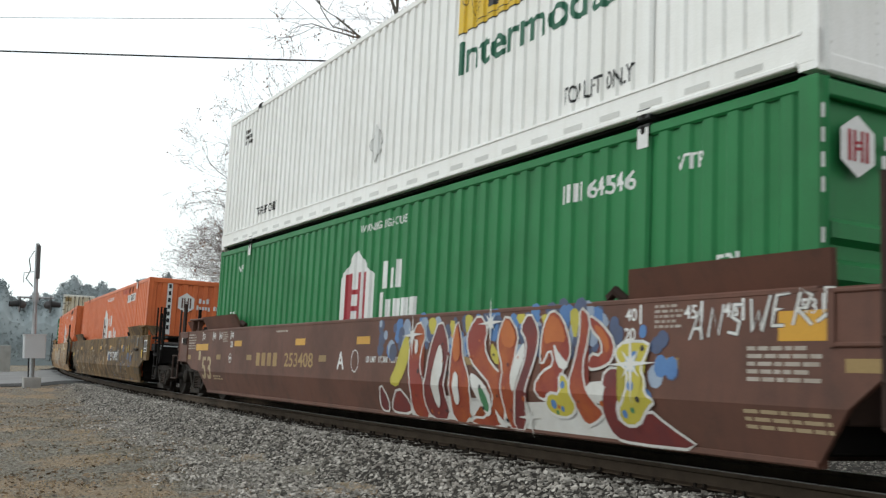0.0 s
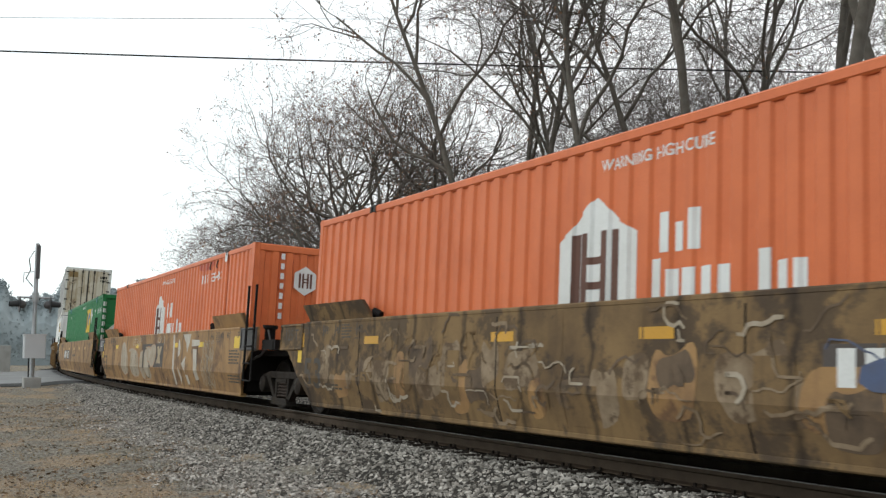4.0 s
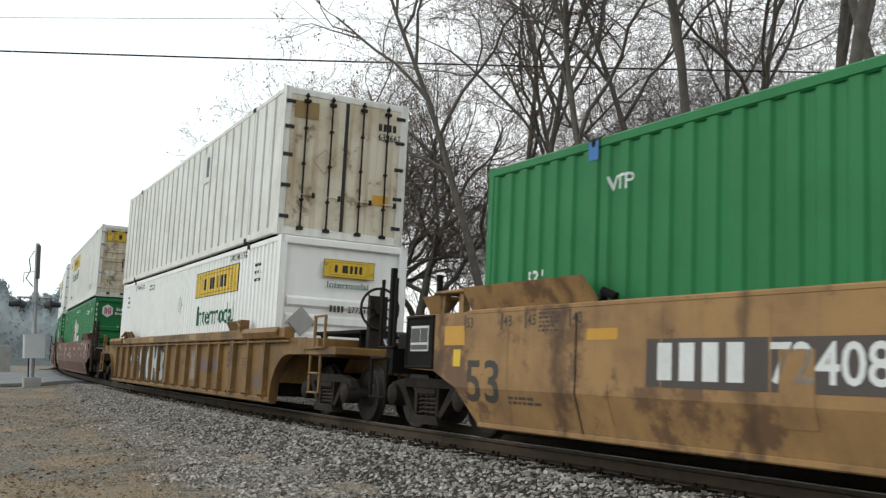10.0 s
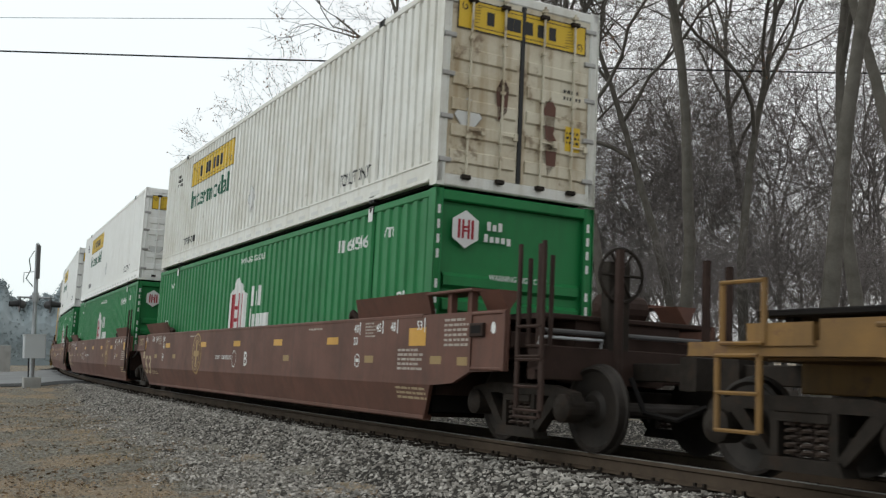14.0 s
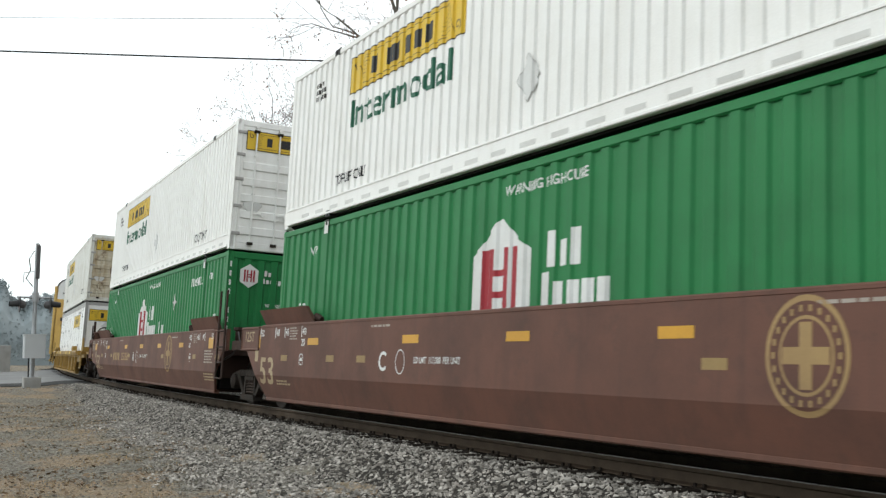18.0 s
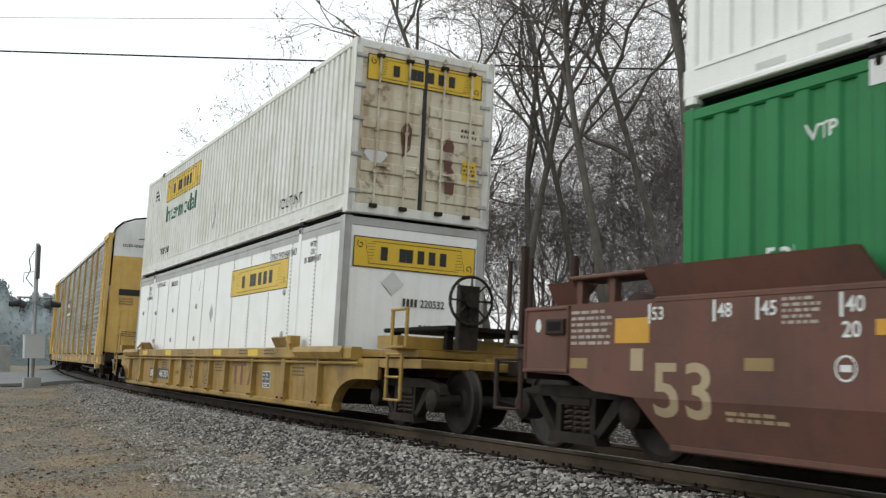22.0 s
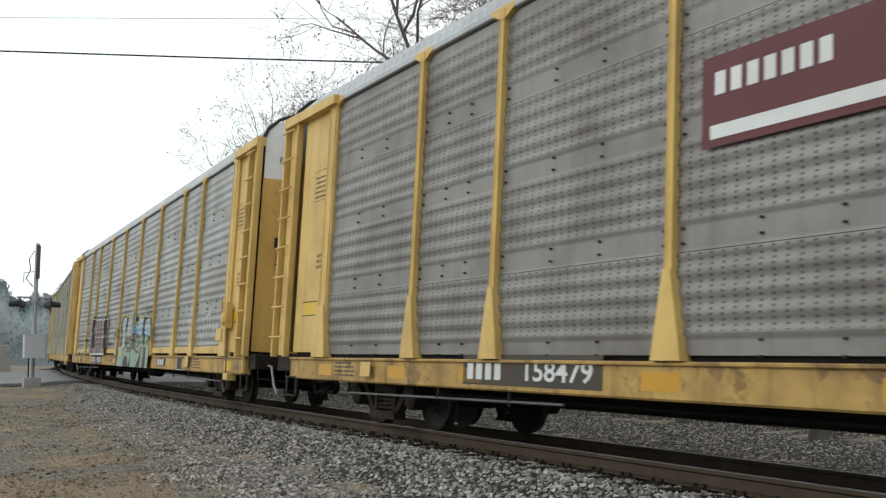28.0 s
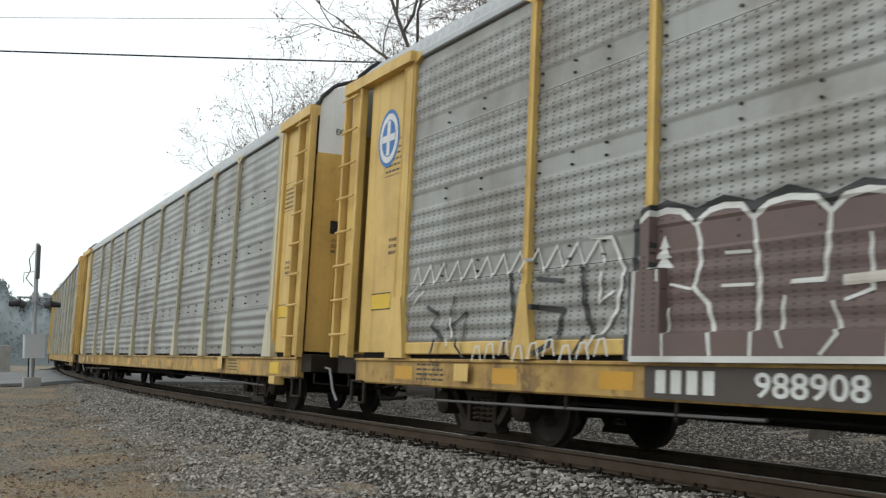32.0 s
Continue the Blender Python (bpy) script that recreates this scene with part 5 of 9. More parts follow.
            part("end_hand_rail", MB().tube([(e * (half + 0.75), -1.4, 1.12), (e * (half + 0.8), -1.42, 1.2), (e * (half + 0.8), -0.6, 1.2), (e * (half + 0.75), -0.58, 1.12)], 0.018, 6), GALVPOST, car)
            part("brake_cylinder", MB().lathe([(-0.35, 0.05), (-0.3, 0.16), (0.3, 0.16), (0.35, 0.05)], 14, "y", (e * (half + 0.2), 0.1, 1.62)), dark, car)
            rungs(car, e * (half + 0.75) - 0.2, 0.42, 1.1, 1.5, -1.4, 1, dark, "grab_iron", 2.05)
    if ends[0] == "artic":
        rungs(car, 8.93, 0.5, 0.5, 1.45, -WS - 0.06, 4, dark, "ladder", 2.28)
    else:
        rungs(car, half + 0.5, 0.46, 0.35, 1.3, -1.5, 4, dark, "ladder", 2.2)
        if paint is BROWN:
            wheel = MB().tube([(half + 0.72, -0.3 + 0.3 * math.cos(a), 1.95 + 0.3 * math.sin(a)) for a in np.linspace(0, 2 * math.pi, 25)], 0.022, 6)
            for k in range(3):
                a = k * math.pi / 3
                wheel.tube([(half + 0.72, -0.3 - 0.3 * math.cos(a), 1.95 - 0.3 * math.sin(a)), (half + 0.72, -0.3 + 0.3 * math.cos(a), 1.95 + 0.3 * math.sin(a))], 0.016, 5)
            part("brake_wheel", wheel, STEEL, car)
            part("brake_stand", MB().slab(half + 0.55, half + 0.7, -0.45, -0.15, 1.1, 2.1), STEEL, car)
    lead = ends[0]
    if lead == "artic":
        part("hose_bracket", MB().lathe([(-0.1, 0.1), (0.12, 0.1), (0.14, 0.14), (0.2, 0.14)], 10, "z", (half - 0.7, -1.2, 1.35)), dark, car)
        part("air_pipe", MB().tube([(half - 0.7, -1.25, 1.5), (half - 0.3, -1.3, 1.2), (half - 0.9, -1.3, 0.98), (half - 1.4, -1.3, 0.9)], 0.025, 6), GREYPAINT, car)
    # painted marks
    for x in (-6.02, -2.6, -0.05, 2.45, 5.03):
        decal("reflector", rect(0.46, 0.11), x, 1.145, tape, car, WELL)
    if paint is not TAN_DARK:
        decal("end_patch", rect(0.48, 0.23), 7.93, 1.11, tape, car, WELL)
    if number == "253408":
        decal("end_patch", rect(0.95, 0.14), -8.86, 1.07, tape, car, WELL)
    else:
        decal("end_patch", rect(0.48, 0.23), -8.84, 1.11, tape, car, WELL)
    big = ink
    if paint is not BROWN:
        for k in range(13):
            x = -7.45 + 1.24 * k
            decal("sheet_joint", rect(0.022, 1.2), x, 0.22, DARK if k % 3 == 1 else paint, car, WELL, 0.0035)
            if k % 2:
                decal("patch_plate", rect(0.34 + 0.08 * (k % 3), 0.3 + 0.1 * (k % 4)), x + 0.1, 0.3 + 0.05 * (k % 5), paint, car, WELL, 0.006)
    decal("lettering", lettering("53", 0.48, 0.72), -8.31, 0.46, big, car, WELL)
    if ends[1] == "artic":
        decal("lettering", lettering("125T" if paint is BROWN else "125 T", 0.19), -9.2, 1.22, INK_WHITE if endpanel is GREYPAINT else ink, car, ("side", lambda x, z: -WS - 0.008, no_folds, ()))
    decal("notice_plate", rect(0.17, 0.2), -8.61, 0.86, INK_TAN if paint is BROWN else SIGN_YELLOW, car, WELL)
    decal("small_print", lines(5, 0.36, 0.045, 0.025), 6.5, 1.42, PRINT if paint is BROWN else INK_GREY, car, WELL)
    decal("small_print", lines(3, 0.85, 0.06, 0.03), 7.56, 0.55, INK_TAN if paint is BROWN else INK_GREY, car, WELL)
    decal("small_print", lines(5, 0.36, 0.045, 0.025), -6.85, 1.42, PRINT if paint is BROWN else INK_GREY, car, WELL)
    decal("small_print", lines(5, 0.74, 0.06, 0.032), 7.61, 1.04, PRINT if paint is BROWN else INK_GREY, car, WELL)
    decal("small_print", lines(2, 0.64, 0.05, 0.03), -7.45, 0.52, INK_TAN if paint is BROWN else INK_GREY, car, WELL)
    for x, t in ((-8.38, "53"), (-7.58, "48"), (-7.11, "45"), (-6.32, "40")):
        decal("lettering", lettering(t, 0.12), x + 0.05, 1.31, INK_WHITE if paint is BROWN else INK_GREY, car, WELL)
        decal("position_tick", rect(0.03, 0.18), x, 1.28, INK_WHITE if paint is BROWN else INK_GREY, car, WELL)
        decal("lettering", lettering(t, 0.12), -x - 0.23, 1.31, INK_WHITE if paint is BROWN else INK_GREY, car, WELL)
        decal("position_tick", rect(0.03, 0.18), -x - 0.03, 1.28, INK_WHITE if paint is BROWN else INK_GREY, car, WELL)
    if paint is BROWN:
        LX = {"A": -0.65 if number == "253408" else -1.04, "B": -2.3, "C": -3.2}[letter]
        decal("lettering", lettering(letter, 0.27), 0.72 if letter == "B" else LX - 0.1, 0.77, INK_WHITE, car, WELL)
        decal("round_plate", outline([(0.13 * math.cos(a), 0.16 * math.sin(a)) for a in np.linspace(0, 6.28, 17)[:-1]], 0.015), 0.04 if letter == "B" else LX + 0.56, 0.9, INK_WHITE, car, WELL)
        decal("lettering", lettering("LD LMT  117,000  PER UNIT", 0.1, 1.2), LX + 0.96, 0.87, INK_WHITE, car, WELL)
        for x in (-6.27, 6.25):
            decal("round_plate", outline([(0.09 * math.cos(a), 0.09 * math.sin(a)) for a in np.linspace(0, 6.28, 13)[:-1]], 0.015), x, 0.91, INK_WHITE, car, WELL)
            decal("round_plate", rect(0.1, 0.05), x - 0.05, 0.885, INK_WHITE, car, WELL)
            decal("lettering", lettering("20", 0.12), x + (-0.03 if x < 0 else -0.17), 1.13, INK_WHITE, car, WELL)
        for x in (-7.23, -5.2, LX - 0.85, 3.0, 6.52, 8.55):
            decal("dull_reflector", rect(0.3, 0.1), x, 0.88, REFLECT_DULL, car, WELL)
        for x in (-3.6, 4.2):
            decal("small_print", lines(1, 0.6, 0.05, 0.03), x, 1.38, PRINT, car, WELL)
    if number:
        decal("number_lettering", lettering(number, 0.24, 1.35), -3.1, 0.78, HERALD, car, WELL)
        decal("owner_bar", bars("xxxx", 0.24, 0.24), -4.62, 0.78, HERALD, car, WELL)
    truck(car, -half)
    return car


def round_herald(car, x, z=1.0, r=0.46):
    """The round railway herald as rings and a cross."""
    ring = lambda k: [(r * 0.86 * k * math.cos(a), r * k * math.sin(a)) for a in np.linspace(0, 6.28, 33)[:-1]]
    decal("herald_disc", poly(*ring(1.0)), x, z, HERALD, car, WELL, 0.003)
    decal("herald_ring", poly(*ring(0.9)), x, z, BROWN, car, WELL, 0.005)
    decal("herald_disc", poly(*ring(0.66)), x, z, HERALD, car, WELL, 0.007)
    decal("herald_ring", poly(*ring(0.6)), x, z, BROWN, car, WELL, 0.009)
    decal("herald_cross", rect(0.12, 1.1 * r), x - 0.06, z - 0.55 * r, HERALD, car, WELL, 0.011)
    decal("herald_cross", rect(0.96 * r, 0.13), x - 0.48 * r, z - 0.065, HERALD, car, WELL, 0.0125)
    for k in range(22):
        a = 2 * math.pi * k / 22
        decal("herald_bar", rect(0.03, 0.05), x + r * 0.68 * math.cos(a) - 0.015, z + r * 0.78 * math.sin(a) - 0.025, HERALD, car, WELL, 0.011)


def ribbed_well(label, paint, half=10.1, posts=(-7.75, -6.7, -5.65, -4.6, -3.55, -2.45, -1.4, -0.35, 0.71, 1.75, 2.8, 3.85, 4.7, 5.7, 6.8, 7.83), wide=(-0.35, 5.7), drop=0.0):
    """A well car with outside posts: chords, sheet, posts, arched ends, platforms, brake wheel."""
    car = thing("well_car", label, "well car", "cars of the train")
    zt = 1.28 - drop
    arch = lambda e: [(e * (8.3 + 0.95 * (1 - math.cos(a))), 0.17 + (0.83 - drop) * math.sin(a)) for a in np.linspace(0, math.pi / 2, 8)]
    for side in (-1, 1):
        prof = [(-8.3, 0.17), (8.3, 0.17)] + arch(1)[1:] + [(9.75, 1.0 - drop), (9.75, zt), (-9.75, zt), (-9.75, 1.0 - drop)] + arch(-1)[1:][::-1]
        part("side_sheet", MB().prism("y", prof, side * 1.43, side * 1.38), paint, car)
        part("top_chord", MB().slab(-9.0, 9.0, side * 1.54, side * 1.36, zt - 0.01, zt + 0.18, 0.02), paint, car)
        part("bottom_chord", MB().slab(-8.3, 8.3, side * 1.50, side * 1.38, 0.13, 0.23, 0.02), paint, car)
        part("side_pipe", MB().tube([(-9.2, side * 1.5, zt - 0.06), (9.2, side * 1.5, zt - 0.06)], 0.022, 6), paint, car)
        for x in posts:
            w = 0.1 if x in wide else 0.045
            post = part("side_post", MB().prism("z", [(x - w - 0.015, side * 1.43), (x - w, side * 1.52), (x + w, side * 1.52), (x + w + 0.015, side * 1.43)], 0.2, zt), paint, car)
            part("post_foot", MB().prism("y", [(x - w - 0.07, 0.2), (x + w + 0.07, 0.2), (x + w + 0.05, 0.27), (x + w, 0.34), (x - w, 0.34), (x - w - 0.05, 0.27)], side * 1.43, side * 1.535), paint, post)
            part("foot_bolt", MB().lathe([(-1.56, 0.016), (-1.50, 0.02)], 7, "y", (x - w - 0.03, 0, 0.25)).lathe([(-1.56, 0.016), (-1.50, 0.02)], 7, "y", (x + w + 0.03, 0, 0.25)), STEEL, post)
        for e in (-1, 1):
            flange = MB().sheet([[(x, side * y, z) for y in (1.36, 1.52)] for x, z in arch(e)])
            part("wheel_arch", flange, paint, car)
            part("guide_flap", MB().prism("x", [(side * 1.46, zt + 0.17), (side * 1.56, zt + 0.35), (side * 1.52, zt + 0.37), (side * 1.40, zt + 0.19)], e * 5.3, e * 6.1), paint, car)
            part("lock_arm", MB().slab(e * 6.15, e * 6.35, side * 1.56, side * 1.38, zt + 0.14, zt + 0.38).tube([(e * 6.2, side * 1.57, zt + 0.32), (e * 6.5, side * 1.6, zt + 0.22)], 0.03, 6), paint, car)
            part("chord_cover", MB().prism("x", [(side * 1.545, zt), (side * 1.60, zt + 0.1), (side * 1.56, zt + 0.19), (side * 1.54, zt + 0.19)], e * 6.6, e * 8.7), paint, car)
    part("well_floor", MB().box(-8.2, 8.2, -1.3, 1.3, 0.26, 0.30), DARK, car)
    for e in (1, -1):
        end_deck(car, e, paint, paint, False, half)
        part("end_platform", MB().slab(e * 8.5, e * (half + 1.0), -1.42, 1.42, 1.0 - drop * 0.5, 1.12 - drop * 0.5), paint, car)
        part("walkway_grating", MB().slab(e * 8.7, e * (half + 0.7), -0.9, 0.9, 1.36, 1.42).box(e * 8.8, e * 8.9, -0.8, -0.7, 1.1, 1.4).box(e * (half + 0.4), e * (half + 0.5), -0.8, -0.7, 1.1, 1.4), DARK, car)
        part("coupler", MB().slab(e * (half + 0.7), e * (half + 1.75), -0.12, 0.12, 0.78, 0.98).slab(e * (half + 1.6), e * (half + 1.85), -0.2, 0.2, 0.7, 1.05), STEEL, car)
        part("air_hose", MB().tube([(e * (half + 1.0), -0.35, 0.8), (e * (half + 1.3), -0.4, 0.45), (e * (half + 1.7), -0.3, 0.4)], 0.03, 6), DARK, car)
        rungs(car, e * (half + 0.35) - 0.22, 0.45, 0.4, 1.0, -1.5, 3, paint, "step_ladder")
        rungs(car, e * (half + 0.35) - 0.22, 0.45, 1.1, 1.6, -1.45, 2, paint, "hand_rail", 1.62)
        truck(car, e * half, 0.42, 1.78)
    wheel = MB().tube([(half + 0.95, -0.7 + 0.32 * math.cos(a), 1.75 + 0.32 * math.sin(a)) for a in np.linspace(0, 2 * math.pi, 25)], 0.022, 6)
    for k in range(4):
        a = k * math.pi / 4
        wheel.tube([(half + 0.95, -0.7 - 0.32 * math.cos(a), 1.75 - 0.32 * math.sin(a)), (half + 0.95, -0.7 + 0.32 * math.cos(a), 1.75 + 0.32 * math.sin(a))], 0.014, 5)
    wheel.lathe([(half + 0.88, 0.1), (half + 0.99, 0.1)], 12, "x", (0, -0.7, 1.75))
    part("brake_wheel", wheel, STEEL, car)
    part("brake_stand", MB().slab(half + 0.8, half + 0.92, -0.85, -0.55, 1.1, 1.95), STEEL, car)
    return car


RIBSKIN = ("side", lambda x, z: -1.43, no_folds, ())
CHORD = ("side", lambda x, z: -1.54, no_folds, ())


# ---- autoracks ----
AW = 1.555
RACK_POSTS = (-12.25, -9.25, -7.28, -4.37, -1.55, 1.39, 4.27, 7.13, 9.15, 12.0)


def autorack(label, number="158479", screen=None, post_paint=None, kick=True):
    """A closed auto carrier: flat car sill, posts, fluted screens, arched roof, end doors, ladders, trucks."""
    car = thing("autorack_car", label, "autorack", "cars of the train")
    hl = 13.85
    screen, post_paint = screen or SCREEN, post_paint or RACK_YELLOW
    tail = {1: 0.0, -1: 0.6}
    posts = RACK_POSTS
    for side in (-1, 1):
        part("side_sill", MB().slab(-hl + 0.3, hl - 0.3, side * 1.52, side * 1.40, 0.60, 0.94, 0.02), SILL_YELLOW, car)
        part("sill_flange", MB().slab(-hl + 0.3, hl - 0.3, side * 1.55, side * 1.40, 0.905, 0.945, 0.01), SILL_YELLOW, car)
        # a black strip stands in for the shade of the gap
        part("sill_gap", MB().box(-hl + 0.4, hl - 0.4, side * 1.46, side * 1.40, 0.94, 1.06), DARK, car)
        for i, (a, b) in enumerate(zip(posts[:-1], posts[1:])):
            rows = []
            z = 1.0
            while z < 4.98:
                band = (z - 0.915) % 0.975
                deep = 0.0 if band < 0.26 else 0.021 * (0.5 + 0.5 * math.cos(2 * math.pi * (band - 0.26) / 0.18))
                rows.append([(a + 0.05, side * (1.50 + deep), z), (b - 0.05, side * (1.50 + deep), z)])
                z += 0.03
            skin = part("side_screen", MB().sheet(rows), screen, car, smooth=True)
            for k in range(1, 5) if side < 0 else ():
                part("panel_seam", MB().box(a + 0.06, b - 0.06, -1.506, -1.499, 0.909 + 0.975 * k, 0.921 + 0.975 * k), DARK, skin)
            if side < 0:
                bolts = MB()
                for zz in [0.915 + 0.975 * k + q for k in range(4) for q in (0.08, 0.21)]:
                    for xx in (a + 0.12, a + (b - a) * 0.36, a + (b - a) * 0.64, b - 0.12):
                        bolts.box(xx - 0.011, xx + 0.011, -1.53, -1.49, zz - 0.011, zz + 0.011)
                part("bolt_row", bolts, BLACK, car)
        for x in posts:
            w = 0.048 if abs(x) < 11.5 else 0.12
            part("side_post", MB().slab(x - w, x + w, side * 1.46, side * AW, 1.7, 5.02, 0.02), post_paint, car)
            part("post_foot", MB().prism("y", [(x - w, 1.75), (x + w, 1.75), (x + w + 0.1, 1.2), (x + w + 0.14, 0.95), (x - w - 0.14, 0.95), (x - w - 0.1, 1.2)], side * 1.46, side * (AW + 0.04)), post_paint, car)
            part("post_head", MB().prism("y", [(x - w, 4.9), (x + w, 4.9), (x + w + 0.2, 5.0), (x + w + 0.2, 5.06), (x - w - 0.2, 5.06), (x - w - 0.2, 5.0)], side * 1.44, side * (AW + 0.01)), post_paint, car)
        part("eave_rail", MB().slab(-hl + 0.9, hl - 0.9, side * 1.56, side * 1.44, 4.98, 5.08, 0.015), GALV_ROOF, car)
        for e in (-1, 1):
            x0, x1 = sorted((e * 12.1, e * (13.15 + 0.4 * (e < 0))))
            end = part("end_side_sheet", MB().slab(x0, x1, side * 1.50, side * 1.44, 1.03, 5.0).slab(x0 if e > 0 else x1 - 0.12, x0 + 0.12 if e > 0 else x1, side * 1.56, side * 1.44, 1.03, 5.0), RACK_YELLOW, car)
            if side < 0:
                lad = part("ladder", MB().slab(e * (13.12 + tail[e]) - 0.03, e * (13.12 + tail[e]) + 0.03, -1.62, -1.50, 0.95, 5.05), RACK_YELLOW, car)
                part("stile", MB().slab(e * (13.68 + tail[e]) - 0.03, e * (13.68 + tail[e]) + 0.03, -1.62, -1.50, 0.95, 5.05), RACK_YELLOW, lad)
                part("ladder_back", MB().box(e * (13.2 + tail[e]), e * (13.6 + tail[e]), -1.52, -1.50, 0.98, 5.0), RACK_YELLOW, lad)
                for k in range(8):
                    part("rung", MB().tube([(e * (13.12 + tail[e]), -1.66, 1.28 + k * 0.51), (e * (13.68 + tail[e]), -1.66, 1.28 + k * 0.51)], 0.018, 6), RACK_YELLOW, lad)
                part("ladder_head", MB().prism("y", [(e * 12.1, 4.95), (e * (13.7 + tail[e]), 4.95), (e * (13.7 + tail[e]), 5.12), (e * 12.1, 5.1)], -1.64, -1.46), RACK_YELLOW, car)
    arc = [(-1.50, 5.05), (-1.42, 5.28), (-1.2, 5.5), (-0.8, 5.66), (-0.35, 5.74), (0, 5.76), (0.35, 5.74), (0.8, 5.66), (1.2, 5.5), (1.42, 5.28), (1.50, 5.05)]
    rows = []
    for i, x in enumerate(np.arange(-hl - 0.1, hl - 0.45, 0.105)):
        k = 0.022 if i % 2 else 0.0
        rows.append([(x, y * (1 - k * 0.5), z - k) for y, z in arc])
    part("roof", MB().sheet(rows), GALV_ROOF, car)
    for e in (-1, 1):
        bow = 0.28
        f = lambda y: e * (hl + tail[e] - 0.25 + bow * (1 - (y / 1.45) ** 2) * 0.55)
        for sgn in (-1, 1):
            ys = np.linspace(0.015, 1.43, 8) * sgn
            top = lambda y: np.interp(abs(y), [0, 0.35, 0.8, 1.2, 1.42, 1.5], [5.76, 5.74, 5.66, 5.5, 5.28, 5.05]) - 0.03
            door = part("end_door", MB().sheet([[(f(y), y, z) for z in (1.05, 4.35)] for y in ys]).sheet([[(f(y) - e * 0.05, y, z) for z in (1.05, 4.35)] for y in ys]), RACK_DOOR, car)
            if e > 0:
                at = lambda y: f(y) + 0.006
                frame_pts = [(0.62 * sgn, 1.5), (1.05 * sgn, 1.5), (1.05 * sgn, 2.5), (0.62 * sgn, 2.5)]
                for (y0, z0), (y1, z1) in zip(frame_pts, frame_pts[1:] + frame_pts[:1]):
                    part("panel_edge", MB().tube([(at(y0), y0, z0), (at(y1), y1, z1)], 0.012, 5), RACK_DOOR, door)
                rivets = MB()
                for y0 in (0.28, 1.18, 1.36):
                    for z0 in np.arange(1.15, 4.3, 0.16):
                        rivets.box(at(y0) - 0.004, at(y0) + 0.008, sgn * y0 - 0.011, sgn * y0 + 0.011, z0, z0 + 0.022)
                part("rivet_row", rivets, RACK_DOOR, door)
                for k, words in enumerate(("CLOSE & LOCK", "DOORS BEFORE", "MOVING CAR")):
                    pts, fc = lettering(words, 0.055, 0.46)
                    y0 = -1.12 if sgn < 0 else 0.62
                    part("lettering", MB().add([(f(y0 + a) + 0.012, y0 + a, 2.86 - 0.09 * k + b) for a, b in pts], fc), INK_GREY, door)
            part("door_top", MB().sheet([[(f(y), y, 4.35), (f(y), y, top(y))] for y in ys]), RACK_WHITE, door)
            if e > 0:
                part("door_slot", MB().sheet([[(f(y) + 0.005, y, z) for z in (3.0, 3.22)] for y in np.linspace(0.35, 1.15, 5) * sgn]), BLACK, door)
                for zz in (2.0, 3.9):
                    part("door_latch", MB().slab(f(0.1) + 0.0, f(0.1) + 0.07, 0.05 * sgn, 0.13 * sgn, zz, zz + 0.55), STEEL, door)
                part("grab_iron", MB().tube([(f(0.3) + 0.0, 0.12 * sgn, 4.98), (f(0.3) + 0.07, 0.14 * sgn, 4.98), (f(0.6) + 0.07, 0.62 * sgn, 4.98), (f(0.6), 0.64 * sgn, 4.98)], 0.015, 6), STEEL, door)
                pts, fc = lettering("EXCESS HEIGHT CAR", 0.1, 0.95)
                y0 = -1.15 if sgn < 0 else 0.2
                part("lettering", MB().add([(f(y0 + a) + 0.012, y0 + a, 4.68 + b) for a, b in pts], fc), BLACK, door)
                pts, fc = lines(3, 0.5, 0.07, 0.03)
                y0 = -0.95 if sgn < 0 else 0.5
                part("small_print", MB().add([(f(y0 + a) + 0.012, y0 + a, 1.75 + b) for a, b in pts], fc), INK_GREY, door)
        if e > 0:
            pts, fc = lettering(number, 0.12)
            part("number_lettering", MB().add([(f(0.75 + a) + 0.012, 0.75 + a, 3.98 + b) for a, b in pts], fc), BLACK, car)
            pts, fc = bars("xxxx", 0.12, 0.07)
            part("owner_bar", MB().add([(f(0.8 + a) + 0.012, 0.8 + a, 4.14 + b) for a, b in pts], fc), BLACK, car)
        part("roof_edge", MB().tube([(e * (hl + tail[e] - 0.2), y, z + 0.02) for y, z in arc], 0.035, 5), BLACK, car)
        part("corner_post", MB().slab(e * (hl + tail[e] - 0.35), e * (hl + tail[e] - 0.2), 1.46, 1.62, 1.0, 5.0), RACK_YELLOW, car)
        part("end_sill", MB().slab(e * (hl - 0.6), e * (hl + 0.15 + tail[e] * 0.6), -1.45, 1.45, 0.72, 1.0), STEEL, car)
        part("coupler", MB().slab(e * (hl - 0.2), e * (hl + 1.2), -0.12, 0.12, 0.74, 0.94).slab(e * (hl + 1.05), e * (hl + 1.4), -0.2, 0.2, 0.66, 1.0), STEEL, car)
        part("uncoupling_lever", MB().tube([(e * (hl + 0.2), -1.4, 0.7), (e * (hl + 0.2), -1.4, 0.55), (e * (hl + 0.3), -0.4, 0.5), (e * (hl + 0.9), -0.2, 0.6)], 0.018, 5), STEEL, car)
